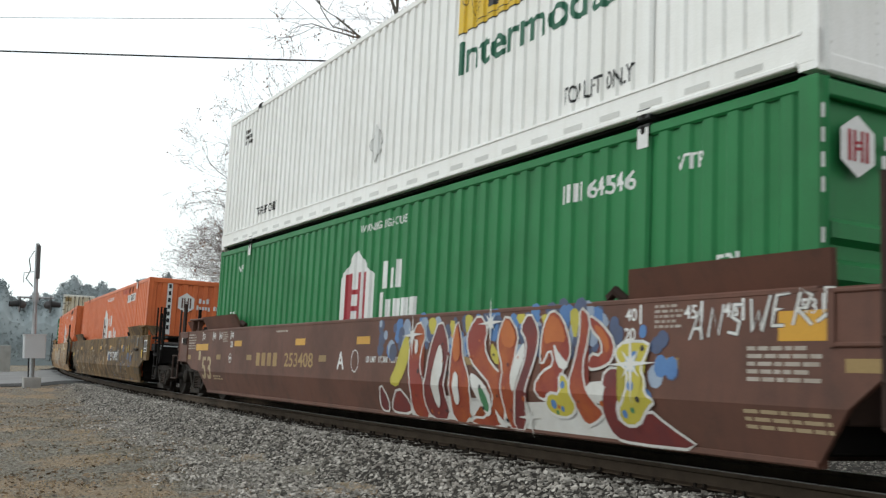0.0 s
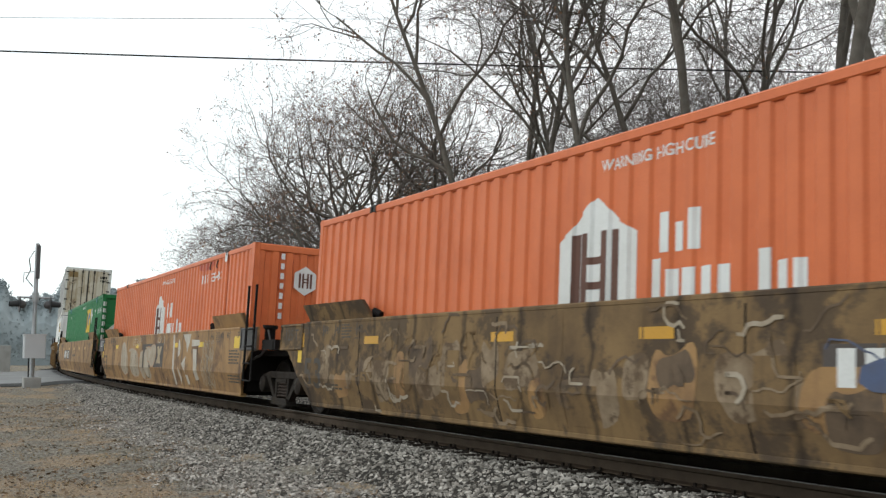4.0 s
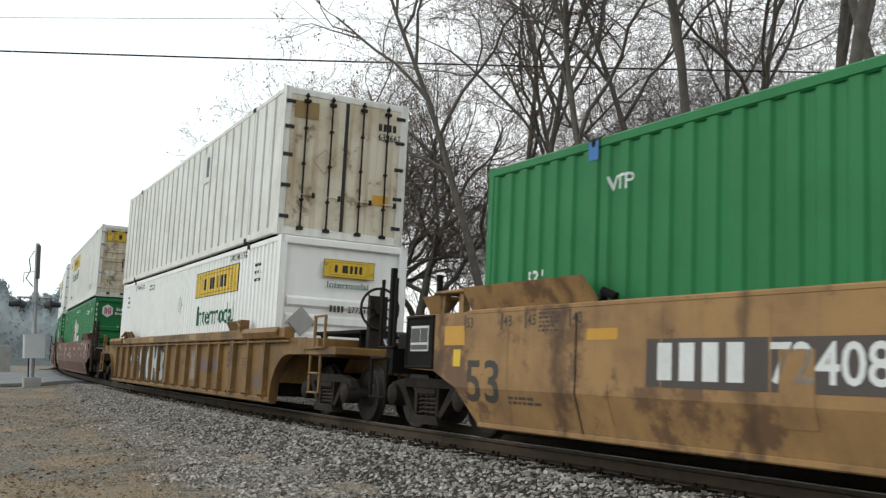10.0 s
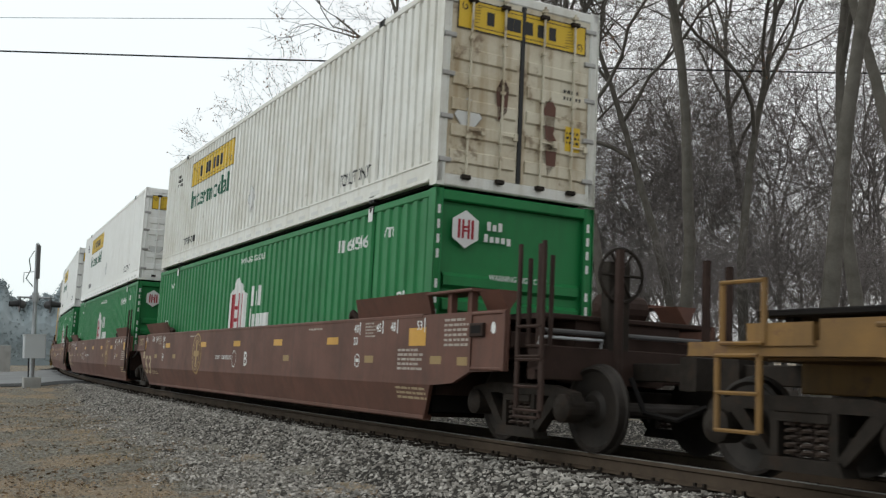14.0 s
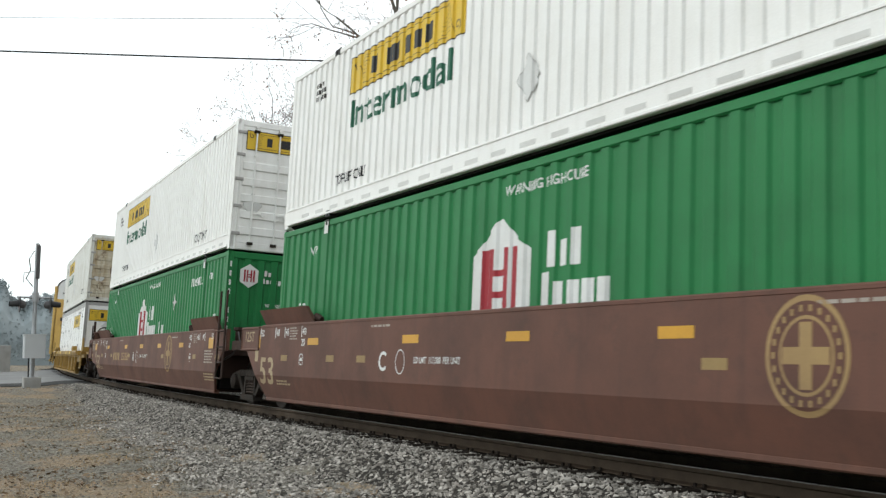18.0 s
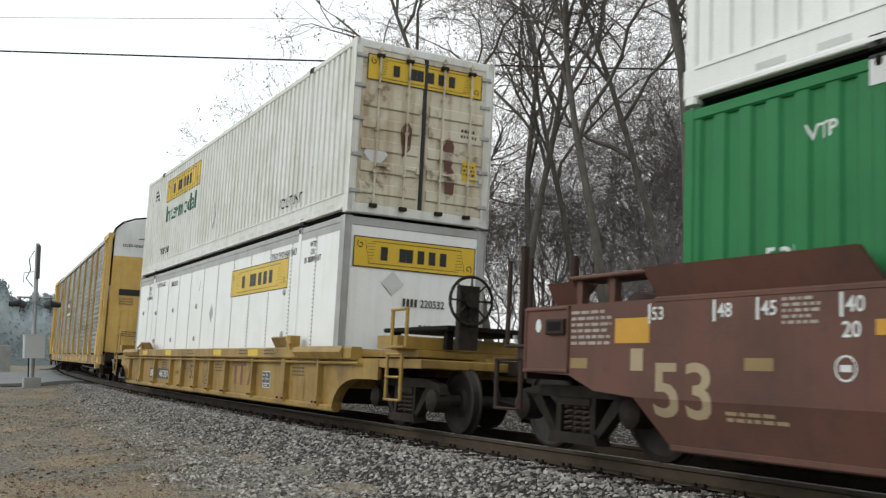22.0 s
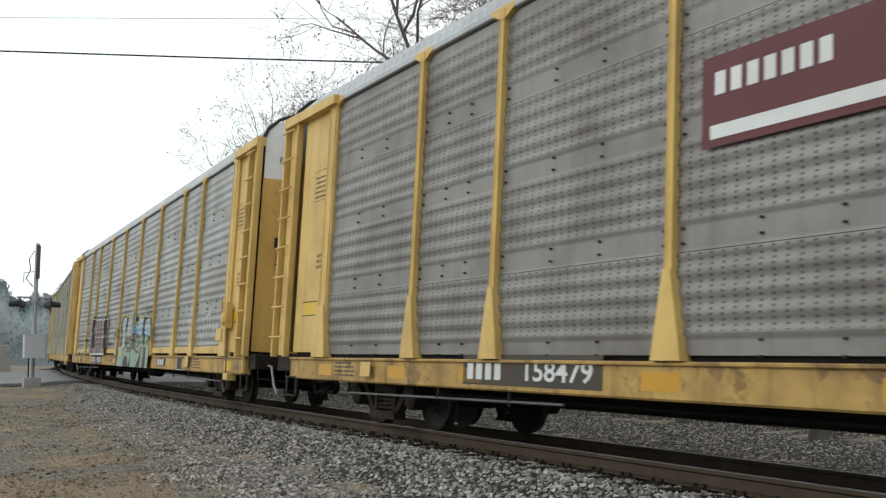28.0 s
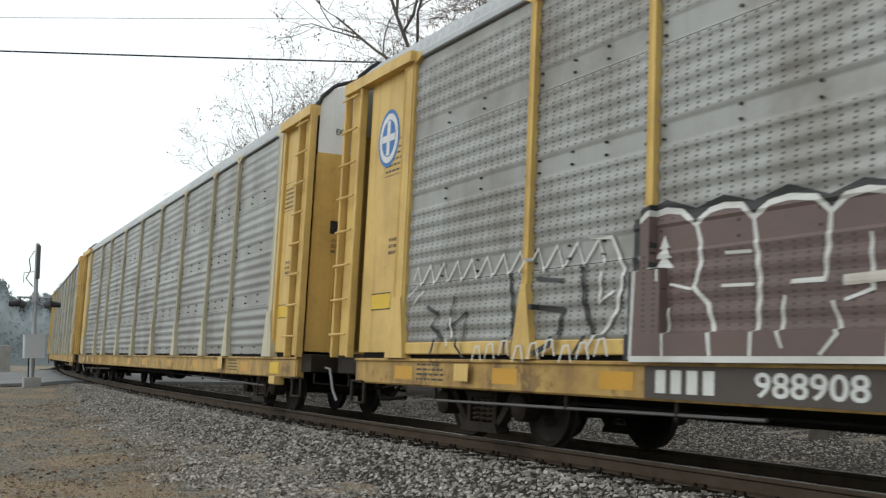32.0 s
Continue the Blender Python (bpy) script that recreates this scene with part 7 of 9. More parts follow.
def build_gravel():
    rnd = np.random.default_rng(3)
    grey = stone_material("grey_ballast", (0.17, 0.155, 0.135), (0.68, 0.63, 0.57))
    tan = stone_material("tan_pebbles", (0.15, 0.135, 0.115), (0.56, 0.52, 0.46))

    def strewn(n, s0, s1, d0, d1, keep=None):
        s = s0 + (s1 - s0) * rnd.random(n) ** 1.35
        d = rnd.uniform(d0, d1, n)
        t = np.interp(s, S_GRID, _th)
        x, y = np.interp(s, S_GRID, _x) + d * np.sin(t) * 1.0, np.interp(s, S_GRID, _y) + d * np.cos(t)
        ok = x > -42
        if keep is not None:
            ok &= keep(x, y, d, s)
        return x[ok], y[ok]
    edge = lambda x, y, d, s: d + 0.22 * rnd.normal(size=len(x)) > -np.clip(4.35 - 0.055 * s, 2.2, 4.4) - 0.4 * wobble(x, y, 0.9) - 0.25 * wobble(x, y, 3.3)
    x, y = strewn(85000, 2, 40, -5.2, -0.85, edge)
    stones("ballast", "grey crushed stone ballast beside the rails", x, y, rnd.uniform(0.035, 0.085, len(x)), rnd, grey, 0.2)
    x, y = strewn(11000, -8, 2.2, -5.2, -0.85, edge)
    stones("ballast", "grey crushed stone ballast beside the rails", x, y, rnd.uniform(0.035, 0.085, len(x)), rnd, grey, 0.2)
    x, y = strewn(9000, 40, 110, -3.4, -0.85, edge)
    stones("ballast", "grey crushed stone ballast beside the rails", x, y, rnd.uniform(0.05, 0.10, len(x)), rnd, grey)
    # near-black stones: oil, and the train's shade painted in
    grimy = stone_material("grimy_shaded_ballast", (0.008, 0.007, 0.006), (0.06, 0.055, 0.05))
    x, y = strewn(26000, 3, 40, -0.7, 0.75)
    stones("ballast", "oily ballast between the rails with the train's shade in its colour", x, y, rnd.uniform(0.035, 0.08, len(x)), rnd, grimy)
    x, y = strewn(62000, 4, 46, 0.85, 10.4)
    stones("ballast", "grey crushed stone ballast behind the rails", x, y, rnd.uniform(0.035, 0.08, len(x)), rnd, grey)
    x, y = strewn(34000, 4, 36, -8.4, -2.6, lambda x, y, d, s: rnd.random(len(x)) < 0.45 + 0.35 * wobble(x, y, 0.8) + 0.12 * (d + 5.5))
    stones("pebbles", "loose tan and grey pebbles on the dirt", x, y, rnd.uniform(0.012, 0.05, len(x)), rnd, tan)
    # dead leaves
    n = 17000
    s, d = 5 + 36 * rnd.random(n) ** 1.4, rnd.uniform(-8.5, -2.4, n)
    t = np.interp(s, S_GRID, _th)
    x, y = np.interp(s, S_GRID, _x) + d * np.sin(t), np.interp(s, S_GRID, _y) + d * np.cos(t)
    ok = (wobble(x, y, 0.45) + 0.5 * wobble(x, y, 1.5) + 0.45 * rnd.normal(size=n) > 0.25) & (x > -41)
    x, y = x[ok], y[ok]
    n = len(x)
    c = np.stack([x, y, ground_z(x, y) + rnd.uniform(0.01, 0.03, n)], -1)
    u, w = rnd.normal(size=(n, 3)) * (1, 1, 0.35) * 0.026, rnd.normal(size=(n, 3)) * (1, 1, 0.35) * 0.018
    me = bpy.data.meshes.new("dead_leaves")
    me.from_pydata(np.stack([c - u, c + w, c + u, c - w], 1).reshape(-1, 3).tolist(), [], np.arange(4 * n).reshape(-1, 4).tolist())
    me.materials.append(stone_material("dead_leaf", (0.14, 0.095, 0.06), (0.46, 0.33, 0.22)))
    tagged(new("dead_leaves", me), "scattered brown dead leaves on the verge", "leaves", kind="stuff")
    # dry grass
    n = 16000
    s, d = 6 + 40 * rnd.random(n) ** 1.4, rnd.uniform(-8.5, -3.0, n)
    t = np.interp(s, S_GRID, _th)
    x, y = np.interp(s, S_GRID, _x) + d * np.sin(t), np.interp(s, S_GRID, _y) + d * np.cos(t)
    ok = (wobble(x, y, 0.5) + 0.5 * wobble(x, y, 1.7) + 0.25 * rnd.normal(size=n) > 0.05) & (d < -np.clip(4.0 - 0.045 * s, 2.6, 4.4)) & (x > -41)
    x, y = x[ok], y[ok]
    n = len(x)
    a, h, w = rnd.uniform(0, 6.28, n), rnd.uniform(0.015, 0.06, n), rnd.uniform(0.003, 0.009, n)
    lean = rnd.normal(size=(n, 2)) * 0.07
    z = ground_z(x, y)
    v = np.stack([np.stack([x - w * np.cos(a), y - w * np.sin(a), z - 0.01], -1), np.stack([x + w * np.cos(a), y + w * np.sin(a), z - 0.01], -1), np.stack([x + lean[:, 0], y + lean[:, 1], z + h], -1)], 1)
    me = bpy.data.meshes.new("dry_grass")
    me.from_pydata(v.reshape(-1, 3).tolist(), [], np.arange(3 * n).reshape(-1, 3).tolist())
    me.materials.append(surface("straw", (0.42, 0.30, 0.16), (0.26, 0.17, 0.09), 0.6, 0.9, bump=0.0))
    tagged(new("dry_grass", me), "flattened dry grass on the trodden verge", "grass", kind="stuff")

# ---- the train, car by car: metres behind the train's mark at which the trucks and boxes stand ----
TRAIN = []


def add_car(car, lead, trail, boxes=()):
    """boxes: (container, metres of its middle, height of its floor)."""
    TRAIN.append((car, lead, trail, Matrix()))
    mid = (lead + trail) / 2
    for box, u, z in boxes:
        TRAIN.append((box, lead, trail, pose(mid - u, 0, z)))


LOW, HIGH = 0.345, 3.285


def build_train():
    first = smooth_well("brown smooth-sided well car painted with wild graffiti", BROWN, BROWN_DARK, INK_TAN, half=9.95, ends=("artic", "end"), letter="A", number="253408", endpanel=BROWN)
    truck(first, 9.95)
    graffiti_wild(first)
    add_car(first, 3.43, 23.33, [(green_hub(), 13.46, LOW), (white_upper(sx=2.2, doors=False), 13.46, HIGH)])
    tan1 = smooth_well("dirty tan well car covered in faded graffiti", TAN_DARK, DARK, INK_GREY, half=10.29, ends=("end", "artic"), tape=REFLECT, endpanel=TAN_DARK)
    truck(tan1, 10.29)
    number_board(tan1, 2.0, "724082", 1.08)
    graffiti_faded(tan1, 1)
    add_car(tan1, 27.04, 47.63, [(orange_hub(True), 37.7, LOW)])
    tan2 = smooth_well("rusty tan well car with faded white graffiti letters", TAN, DARK, INK_GREY, half=9.91, tape=SIGN_YELLOW, endpanel=GREYPAINT)
    graffiti_ghost(tan2)
    add_car(tan2, 47.63, 67.45, [(orange_hub(False), 57.62, LOW)])
    tan3 = smooth_well("rusty tan well car with patches of brown rust", TAN, DARK, INK_GREY, half=9.92, ends=("artic", "end"), tape=REFLECT)
    number_board(tan3, -5.15, "724082", 1.25)
    decal("lettering", lettering("B", 0.26), -1.55, 0.78, INK_GREY, tan3, WELL)
    decal("round_plate", outline([(0.16 * math.cos(a), 0.2 * math.sin(a)) for a in np.linspace(0, 6.28, 17)[:-1]], 0.02), -0.85, 0.88, INK_GREY, tan3, WELL)
    decal("small_print", lines(1, 1.5, 0.1, 0.08), -0.4, 0.86, INK_GREY, tan3, WELL)
    add_car(tan3, 67.45, 87.29, [(green_square(), 77.55, LOW)])
    rib = ribbed_well("dirty yellow ribbed well car with silver graffiti", YELLOW_DIRTY, 10.15)
    marks_rib(rib, "659599", True)
    add_car(rib, 90.71, 111.02, [(white_lower(), 101.35, LOW), (white_posts(), 101.65, HIGH)])
    for i, (lead, trail, ends, mid, letter) in enumerate(((115.0, 135.1, ("end", "artic"), 125.2, "B"), (135.1, 155.0, ("artic", "artic"), 145.0, "C"), (155.0, 174.82, ("artic", "end"), 164.95, "A"))):
        car = smooth_well("brown smooth-sided well car with tan lettering" + (" and a round herald" if i else ""), BROWN, BROWN_DARK, INK_TAN, half=(trail - lead) / 2, ends=ends, letter=letter, number="253509" if i == 2 else None, endpanel=BROWN)
        if i == 0:
            truck(car, (trail - lead) / 2)
        round_herald(car, (-2.9, 4.1, 3.87)[i])
        add_car(car, lead, trail, [(green_hub(inc=i == 2), mid, LOW), (white_upper(old=i == 0), mid, HIGH)])
    rib2 = ribbed_well("yellow ribbed well car with a dark number board", YELLOW, 10.07, (-8.0, -6.43, -4.55, -2.7, -1.55, -0.25, 1.01, 2.25, 4.12, 5.93, 7.6), (-6.43, 5.93), 0.35)
    marks_rib(rib2, "467351", False)
    add_car(rib2, 178.68, 198.82, [(white_plate(), 189.1, LOW), (white_upper(old=True), 189.05, HIGH)])
    rack = autorack("yellow autorack with dark galvanised screens and a maroon sign", screen=SCREEN_OLD, kick=False)
    marks_rack1(rack)
    add_car(rack, 204.85, 225.65)
    rack2 = autorack("yellow autorack with galvanised screens and colourful graffiti", "988908")
    marks_rack2(rack2)
    add_car(rack2, 234.25, 255.05)
    for u in (263.5, 292.7, 321.9):
        r = autorack("yellow autorack with pale galvanised screens", "700000", post_paint=POST_PALE, kick=False)
        add_car(r, u, u + 20.8)


def number_board(car, x, num, k):
    decal("number_board", rect(2.5 * k, 0.34 * k), x, 0.72, BOARD, car, WELL)
    decal("owner_bar", bars("xxxx", 0.26 * k, 0.17 * k), x + 0.12 * k, 0.72 + 0.05 * k, INK_WHITE, car, WELL, 0.006)
    decal("number_lettering", lettering(num, 0.26 * k), x + 1.15 * k, 0.72 + 0.05 * k, INK_WHITE, car, WELL, 0.006)


def flame_letters(car, shapes, fill, z=0.011, edge=0.035):
    """Filled letters with a pale edge, each a little proud of the last."""
    for i, pts in enumerate(shapes):
        body = smooth(pts, 1)
        m = fill[i % len(fill)]
        decal("graffiti_letter", poly(*body), 0, 0, m, car, WELL, z + 0.0009 * i)
        decal("graffiti_outline", outline(body, edge), 0, 0, SPRAY_W, car, WELL, z + 0.0009 * i + 0.0006)


def graffiti_wild(car):
    """Dark red and orange flame letters with white edges on a misty blue cloud with spotted yellow ribbons."""
    rnd = random.Random(2)
    # blue mist in soft dots
    for k in range(150):
        bx = rnd.uniform(0.75, 6.75)
        bz = rnd.uniform(1.02, 1.46) if bx < 6 else rnd.uniform(0.55, 1.35)
        if bx > 6.2 and bz > 1.25 or bx < 1.6 and bz < 0.8:
            continue
        r = rnd.uniform(0.05, 0.13)
        decal("graffiti_mist", poly(*[(r * math.cos(a) * rnd.uniform(0.75, 1.1), r * math.sin(a)) for a in np.linspace(0, 6.28, 10)[:-1]]), bx, bz, (SPRAY_DULL, SPRAY_B, SPRAY_DULL, SPRAY_MIST)[k % 4], car, WELL, 0.003 + 0.00003 * k)
    # spotted yellow ribbons
    ribbons = ([(1.1, 0.62), (1.3, 0.85), (1.45, 1.15), (1.62, 1.3), (1.7, 1.0), (1.55, 0.75), (1.35, 0.55)], [(2.15, 1.42), (2.3, 1.2), (2.42, 1.4), (2.3, 1.48)], [(2.72, 1.42), (2.82, 1.18), (2.9, 1.4)],
               [(3.1, 1.45), (3.16, 1.2), (3.32, 1.42), (3.2, 1.48)], [(3.72, 1.15), (3.85, 1.05), (4.0, 0.92), (3.85, 0.88), (3.72, 0.98)], [(4.2, 1.44), (4.32, 1.3), (4.45, 1.44)], [(4.7, 1.42), (4.78, 1.28), (4.86, 1.42)],
               [(5.2, 1.42), (5.32, 1.1), (5.4, 1.4), (5.3, 1.48)], [(1.65, 0.4), (1.85, 0.5), (2.0, 0.3), (1.8, 0.2)], [(5.6, 0.5), (5.8, 0.3), (5.95, 0.24), (5.7, 0.2), (5.5, 0.25)])
    for i, pts in enumerate(ribbons):
        decal("graffiti_ribbon", poly(*smooth(pts, 1)), 0, 0, SPRAY_Y, car, WELL, 0.008)
    # fill of the lower edge
    foot = [(1.6, 0.2), (6.0, 0.2), (6.0, 0.5), (5.4, 0.55), (4.5, 0.5), (3.5, 0.45), (2.4, 0.5), (1.75, 0.55)]
    decal("graffiti_shadow", poly(*foot), 0, 0, SPRAY_W, car, WELL, 0.0092)
    flame_letters(car, ([(0.68, 0.33), (0.82, 0.62), (1.0, 0.4), (0.95, 0.22), (0.75, 0.22)], [(1.03, 0.3), (1.35, 0.59), (1.66, 0.38), (1.6, 0.22), (1.1, 0.22)]), (FLAME_DARK, FLAME_DARK), 0.0095)
    flame_letters(car, (
        [(1.92, 1.46), (2.14, 1.26), (2.01, 1.02), (1.99, 0.82), (2.15, 0.62), (2.05, 0.46), (2.14, 0.19), (1.77, 0.18), (1.65, 0.32), (1.74, 0.61), (1.67, 0.83), (1.7, 1.18)],
        [(2.51, 1.48), (2.76, 1.13), (2.71, 0.87), (2.63, 0.6), (2.69, 0.21), (2.17, 0.19), (2.04, 0.42), (2.16, 0.7), (2.24, 1.06)],
        [(2.93, 1.45), (3.06, 1.2), (3.09, 0.98), (3.25, 0.76), (3.29, 0.62), (3.13, 0.18), (2.72, 0.19), (2.78, 0.6), (2.8, 1.05)],
        [(3.45, 1.48), (3.66, 1.3), (3.58, 1.09), (3.73, 0.91), (4.03, 0.75), (4.06, 0.62), (3.96, 0.35), (3.81, 0.18), (3.19, 0.18), (3.21, 0.28), (3.53, 0.28), (3.77, 0.5), (3.74, 0.66), (3.51, 0.79), (3.3, 0.91), (3.17, 1.13), (3.22, 1.31)],
        [(4.05, 1.46), (4.31, 1.23), (4.24, 1.02), (4.2, 0.82), (4.25, 0.66), (4.33, 0.5), (4.22, 0.19), (3.97, 0.19), (3.95, 0.65), (4.0, 0.85), (3.86, 1.09), (3.9, 1.29)],
        [(4.5, 1.47), (4.69, 1.27), (4.67, 1.05), (4.56, 0.83), (4.45, 0.63), (4.34, 0.19), (4.07, 0.19), (4.21, 0.52), (4.33, 0.76), (4.44, 0.95), (4.46, 1.15), (4.31, 1.28)],
        [(4.91, 1.48), (5.12, 1.37), (5.25, 1.14), (5.26, 0.97), (5.11, 0.81), (5.15, 0.6), (4.94, 0.59), (4.73, 0.52), (4.61, 0.67), (4.77, 0.83), (4.98, 0.9), (4.91, 1.08), (4.74, 0.86), (4.72, 1.08), (4.76, 1.3)],
        [(5.54, 1.4), (5.76, 1.3), (5.96, 1.13), (5.94, 0.96), (5.8, 0.88), (5.54, 0.85), (5.58, 1.02), (5.76, 0.99), (5.76, 1.13), (5.58, 1.25)],
        [(5.82, 0.88), (6.12, 0.88), (6.11, 0.64), (5.96, 0.53), (5.97, 0.37), (6.24, 0.35), (6.42, 0.53), (6.62, 0.4), (7.05, 0.2), (6.11, 0.19), (5.84, 0.22), (5.73, 0.43), (5.76, 0.66)],
        [(5.4, 1.49), (5.58, 1.37), (5.54, 1.11), (5.47, 0.93), (5.49, 0.73), (5.62, 0.56), (5.77, 0.46), (5.66, 0.37), (5.43, 0.3), (5.32, 0.49), (5.23, 0.72), (5.33, 0.93), (5.41, 1.2)]),
        (FLAME, FLAME_DARK, FLAME, FLAME, FLAME, FLAME_DARK, FLAME, FLAME, FLAME_DARK, FLAME), 0.011, 0.028)
    # orange caps of the letters
    for pts in ([(3.92, 1.28), (4.05, 1.42), (4.27, 1.22), (4.2, 1.06), (3.98, 1.1)], [(4.78, 1.28), (4.91, 1.43), (5.1, 1.33), (5.2, 1.12), (4.98, 1.14), (4.8, 1.1)], [(5.64, 1.3), (5.78, 1.25), (5.9, 1.1), (5.84, 1.0), (5.78, 1.12), (5.66, 1.24)], [(2.84, 1.1), (2.93, 1.38), (3.02, 1.18), (3.05, 0.95), (2.9, 0.9)]):
        decal("graffiti_cap", poly(*smooth(pts, 1)), 0, 0, SPRAY_O, car, WELL, 0.0216)
    # white gaps inside the letters
    for pts in ([(2.51, 1.13), (2.41, 0.94), (2.32, 0.67), (2.38, 0.32), (2.51, 0.4), (2.53, 0.63), (2.65, 0.86), (2.58, 1.09)], [(3.04, 0.72), (2.92, 0.83), (2.86, 0.57), (2.87, 0.39), (2.99, 0.43)], [(3.28, 0.8), (3.48, 0.75), (3.73, 0.6), (3.69, 0.36), (3.56, 0.28), (3.34, 0.62)],
                [(4.32, 1.05), (4.44, 1.15), (4.43, 0.95), (4.32, 0.79), (4.23, 0.56), (4.15, 0.72), (4.2, 0.92)], [(4.96, 1.14), (5.06, 1.02), (5.27, 0.89), (5.11, 0.84), (5.0, 0.96)], [(5.51, 0.73), (5.85, 0.76), (5.77, 0.52), (5.62, 0.56)], [(1.86, 1.2), (1.95, 1.18), (1.93, 1.0), (1.85, 1.02)], [(3.75, 0.42), (3.85, 0.3), (4.0, 0.2), (3.8, 0.2)]):
        decal("graffiti_gap", poly(*smooth(pts, 1)), 0, 0, SPRAY_W, car, WELL, 0.0222)
    decal("graffiti_gap", poly(*smooth([(3.5, 0.66), (3.62, 0.58), (3.66, 0.4), (3.56, 0.33), (3.48, 0.5)], 1)), 0, 0, SPRAY_G, car, WELL, 0.0226)
    # spotted yellow foot and arrow over the letters
    for i, pts in enumerate(([(5.07, 0.82), (5.23, 0.78), (5.27, 0.61), (5.35, 0.49), (5.2, 0.37), (4.91, 0.38), (4.79, 0.49), (4.9, 0.62), (5.11, 0.6)],
                             [(6.11, 1.13), (6.46, 1.12), (6.43, 1.02), (6.33, 0.89), (6.41, 0.76), (6.39, 0.66), (6.54, 0.59), (6.42, 0.53), (6.24, 0.36), (6.04, 0.35), (5.97, 0.48), (6.14, 0.64), (6.16, 0.86), (6.01, 0.94), (5.97, 1.05)])):
        body = smooth(pts, 1)
        decal("graffiti_ribbon", poly(*body), 0, 0, SPRAY_Y, car, WELL, 0.023)
        decal("graffiti_outline", outline(body, 0.03), 0, 0, SPRAY_W, car, WELL, 0.0236)
    for k, (bx, bz, r, m) in enumerate(((4.96, 0.5, 0.05, SPRAY_B), (5.1, 0.46, 0.03, SPRAY_B), (5.15, 0.7, 0.04, SPRAY_B), (6.2, 0.72, 0.05, SPRAY_B), (6.3, 0.6, 0.03, SPRAY_K), (6.08, 0.46, 0.04, SPRAY_B), (6.25, 1.0, 0.04, SPRAY_B), (6.36, 1.06, 0.03, SPRAY_K), (5.0, 0.42, 0.025, SPRAY_G), (6.2, 0.5, 0.03, SPRAY_G))):
        decal("graffiti_spot", poly(*[(r * math.cos(a), r * math.sin(a)) for a in np.linspace(0, 6.28, 10)[:-1]]), bx, bz, m, car, WELL, 0.0242)
    for k in range(44):
        bx, bz, r = rnd.uniform(1.7, 6.1), rnd.uniform(0.25, 1.2), rnd.uniform(0.012, 0.03)
        decal("graffiti_spot", poly(*[(r * math.cos(a), r * math.sin(a)) for a in np.linspace(0, 6.28, 8)[:-1]]), bx, bz, (SPRAY_O, SPRAY_K, FLAME_DARK)[k % 3], car, WELL, 0.0246 + 0.00002 * k)
    for fx, fz, r in ((1.78, 1.25, 0.3), (3.72, 1.36, 0.28), (6.2, 0.92, 0.36), (4.45, 0.34, 0.22)):
        for k, (a, q) in enumerate(((0, 1), (1.57, 1), (0.78, 0.5), (2.35, 0.5))):
            a += 0.04
            decal("graffiti_flare", poly((-r * q * math.cos(a), -r * q * math.sin(a)), (0.025 * math.sin(a), -0.025 * math.cos(a)), (r * q * math.cos(a), r * q * math.sin(a)), (-0.025 * math.sin(a), 0.025 * math.cos(a))), fx, fz, SPRAY_W, car, WELL, 0.0262 + 0.0008 * k)
    for bx, bz, r in ((3.72, 1.36, 0.07), (6.2, 0.92, 0.08), (1.78, 1.25, 0.06)):
        decal("graffiti_flare", poly(*[(r * math.cos(a), r * math.sin(a)) for a in np.linspace(0, 6.28, 12)[:-1]]), bx, bz, SPRAY_SKY, car, WELL, 0.0256)
    tag = ([(0, 0), (0.13, 0.26), (0.15, 0.0), (0.12, 0.1), (0.04, 0.09)], [(0, 0), (0.05, 0.24), (0.12, 0.02), (0.18, 0.27)], [(0.17, 0.24), (0.07, 0.24), (0.05, 0.14), (0.13, 0.1), (0.1, 0.0), (0.0, 0.02)],
           [(0.03, 0.26), (0.04, 0.0), (0.11, 0.16), (0.14, 0.0), (0.23, 0.28)], [(0.14, 0.02), (0.02, 0.02), (0.04, 0.14), (0.12, 0.15), (0.04, 0.15), (0.07, 0.26), (0.2, 0.27)], [(0, 0), (0.08, 0.27), (0.18, 0.22), (0.13, 0.13), (0.04, 0.13), (0.18, 0.0)], [(0.17, 0.24), (0.08, 0.25), (0.1, 0.15), (0.14, 0.08), (0.0, 0.0)])
    for i, st in enumerate(tag):
        for k, (w, m) in enumerate(((0.05, SPRAY_K), (0.034, SPRAY_W))):
            decal("graffiti_tag", ribbon(st, w), 6.95 + i * 0.225, 1.13 + 0.02 * i, m, car, WELL, 0.004 + 0.002 * k)


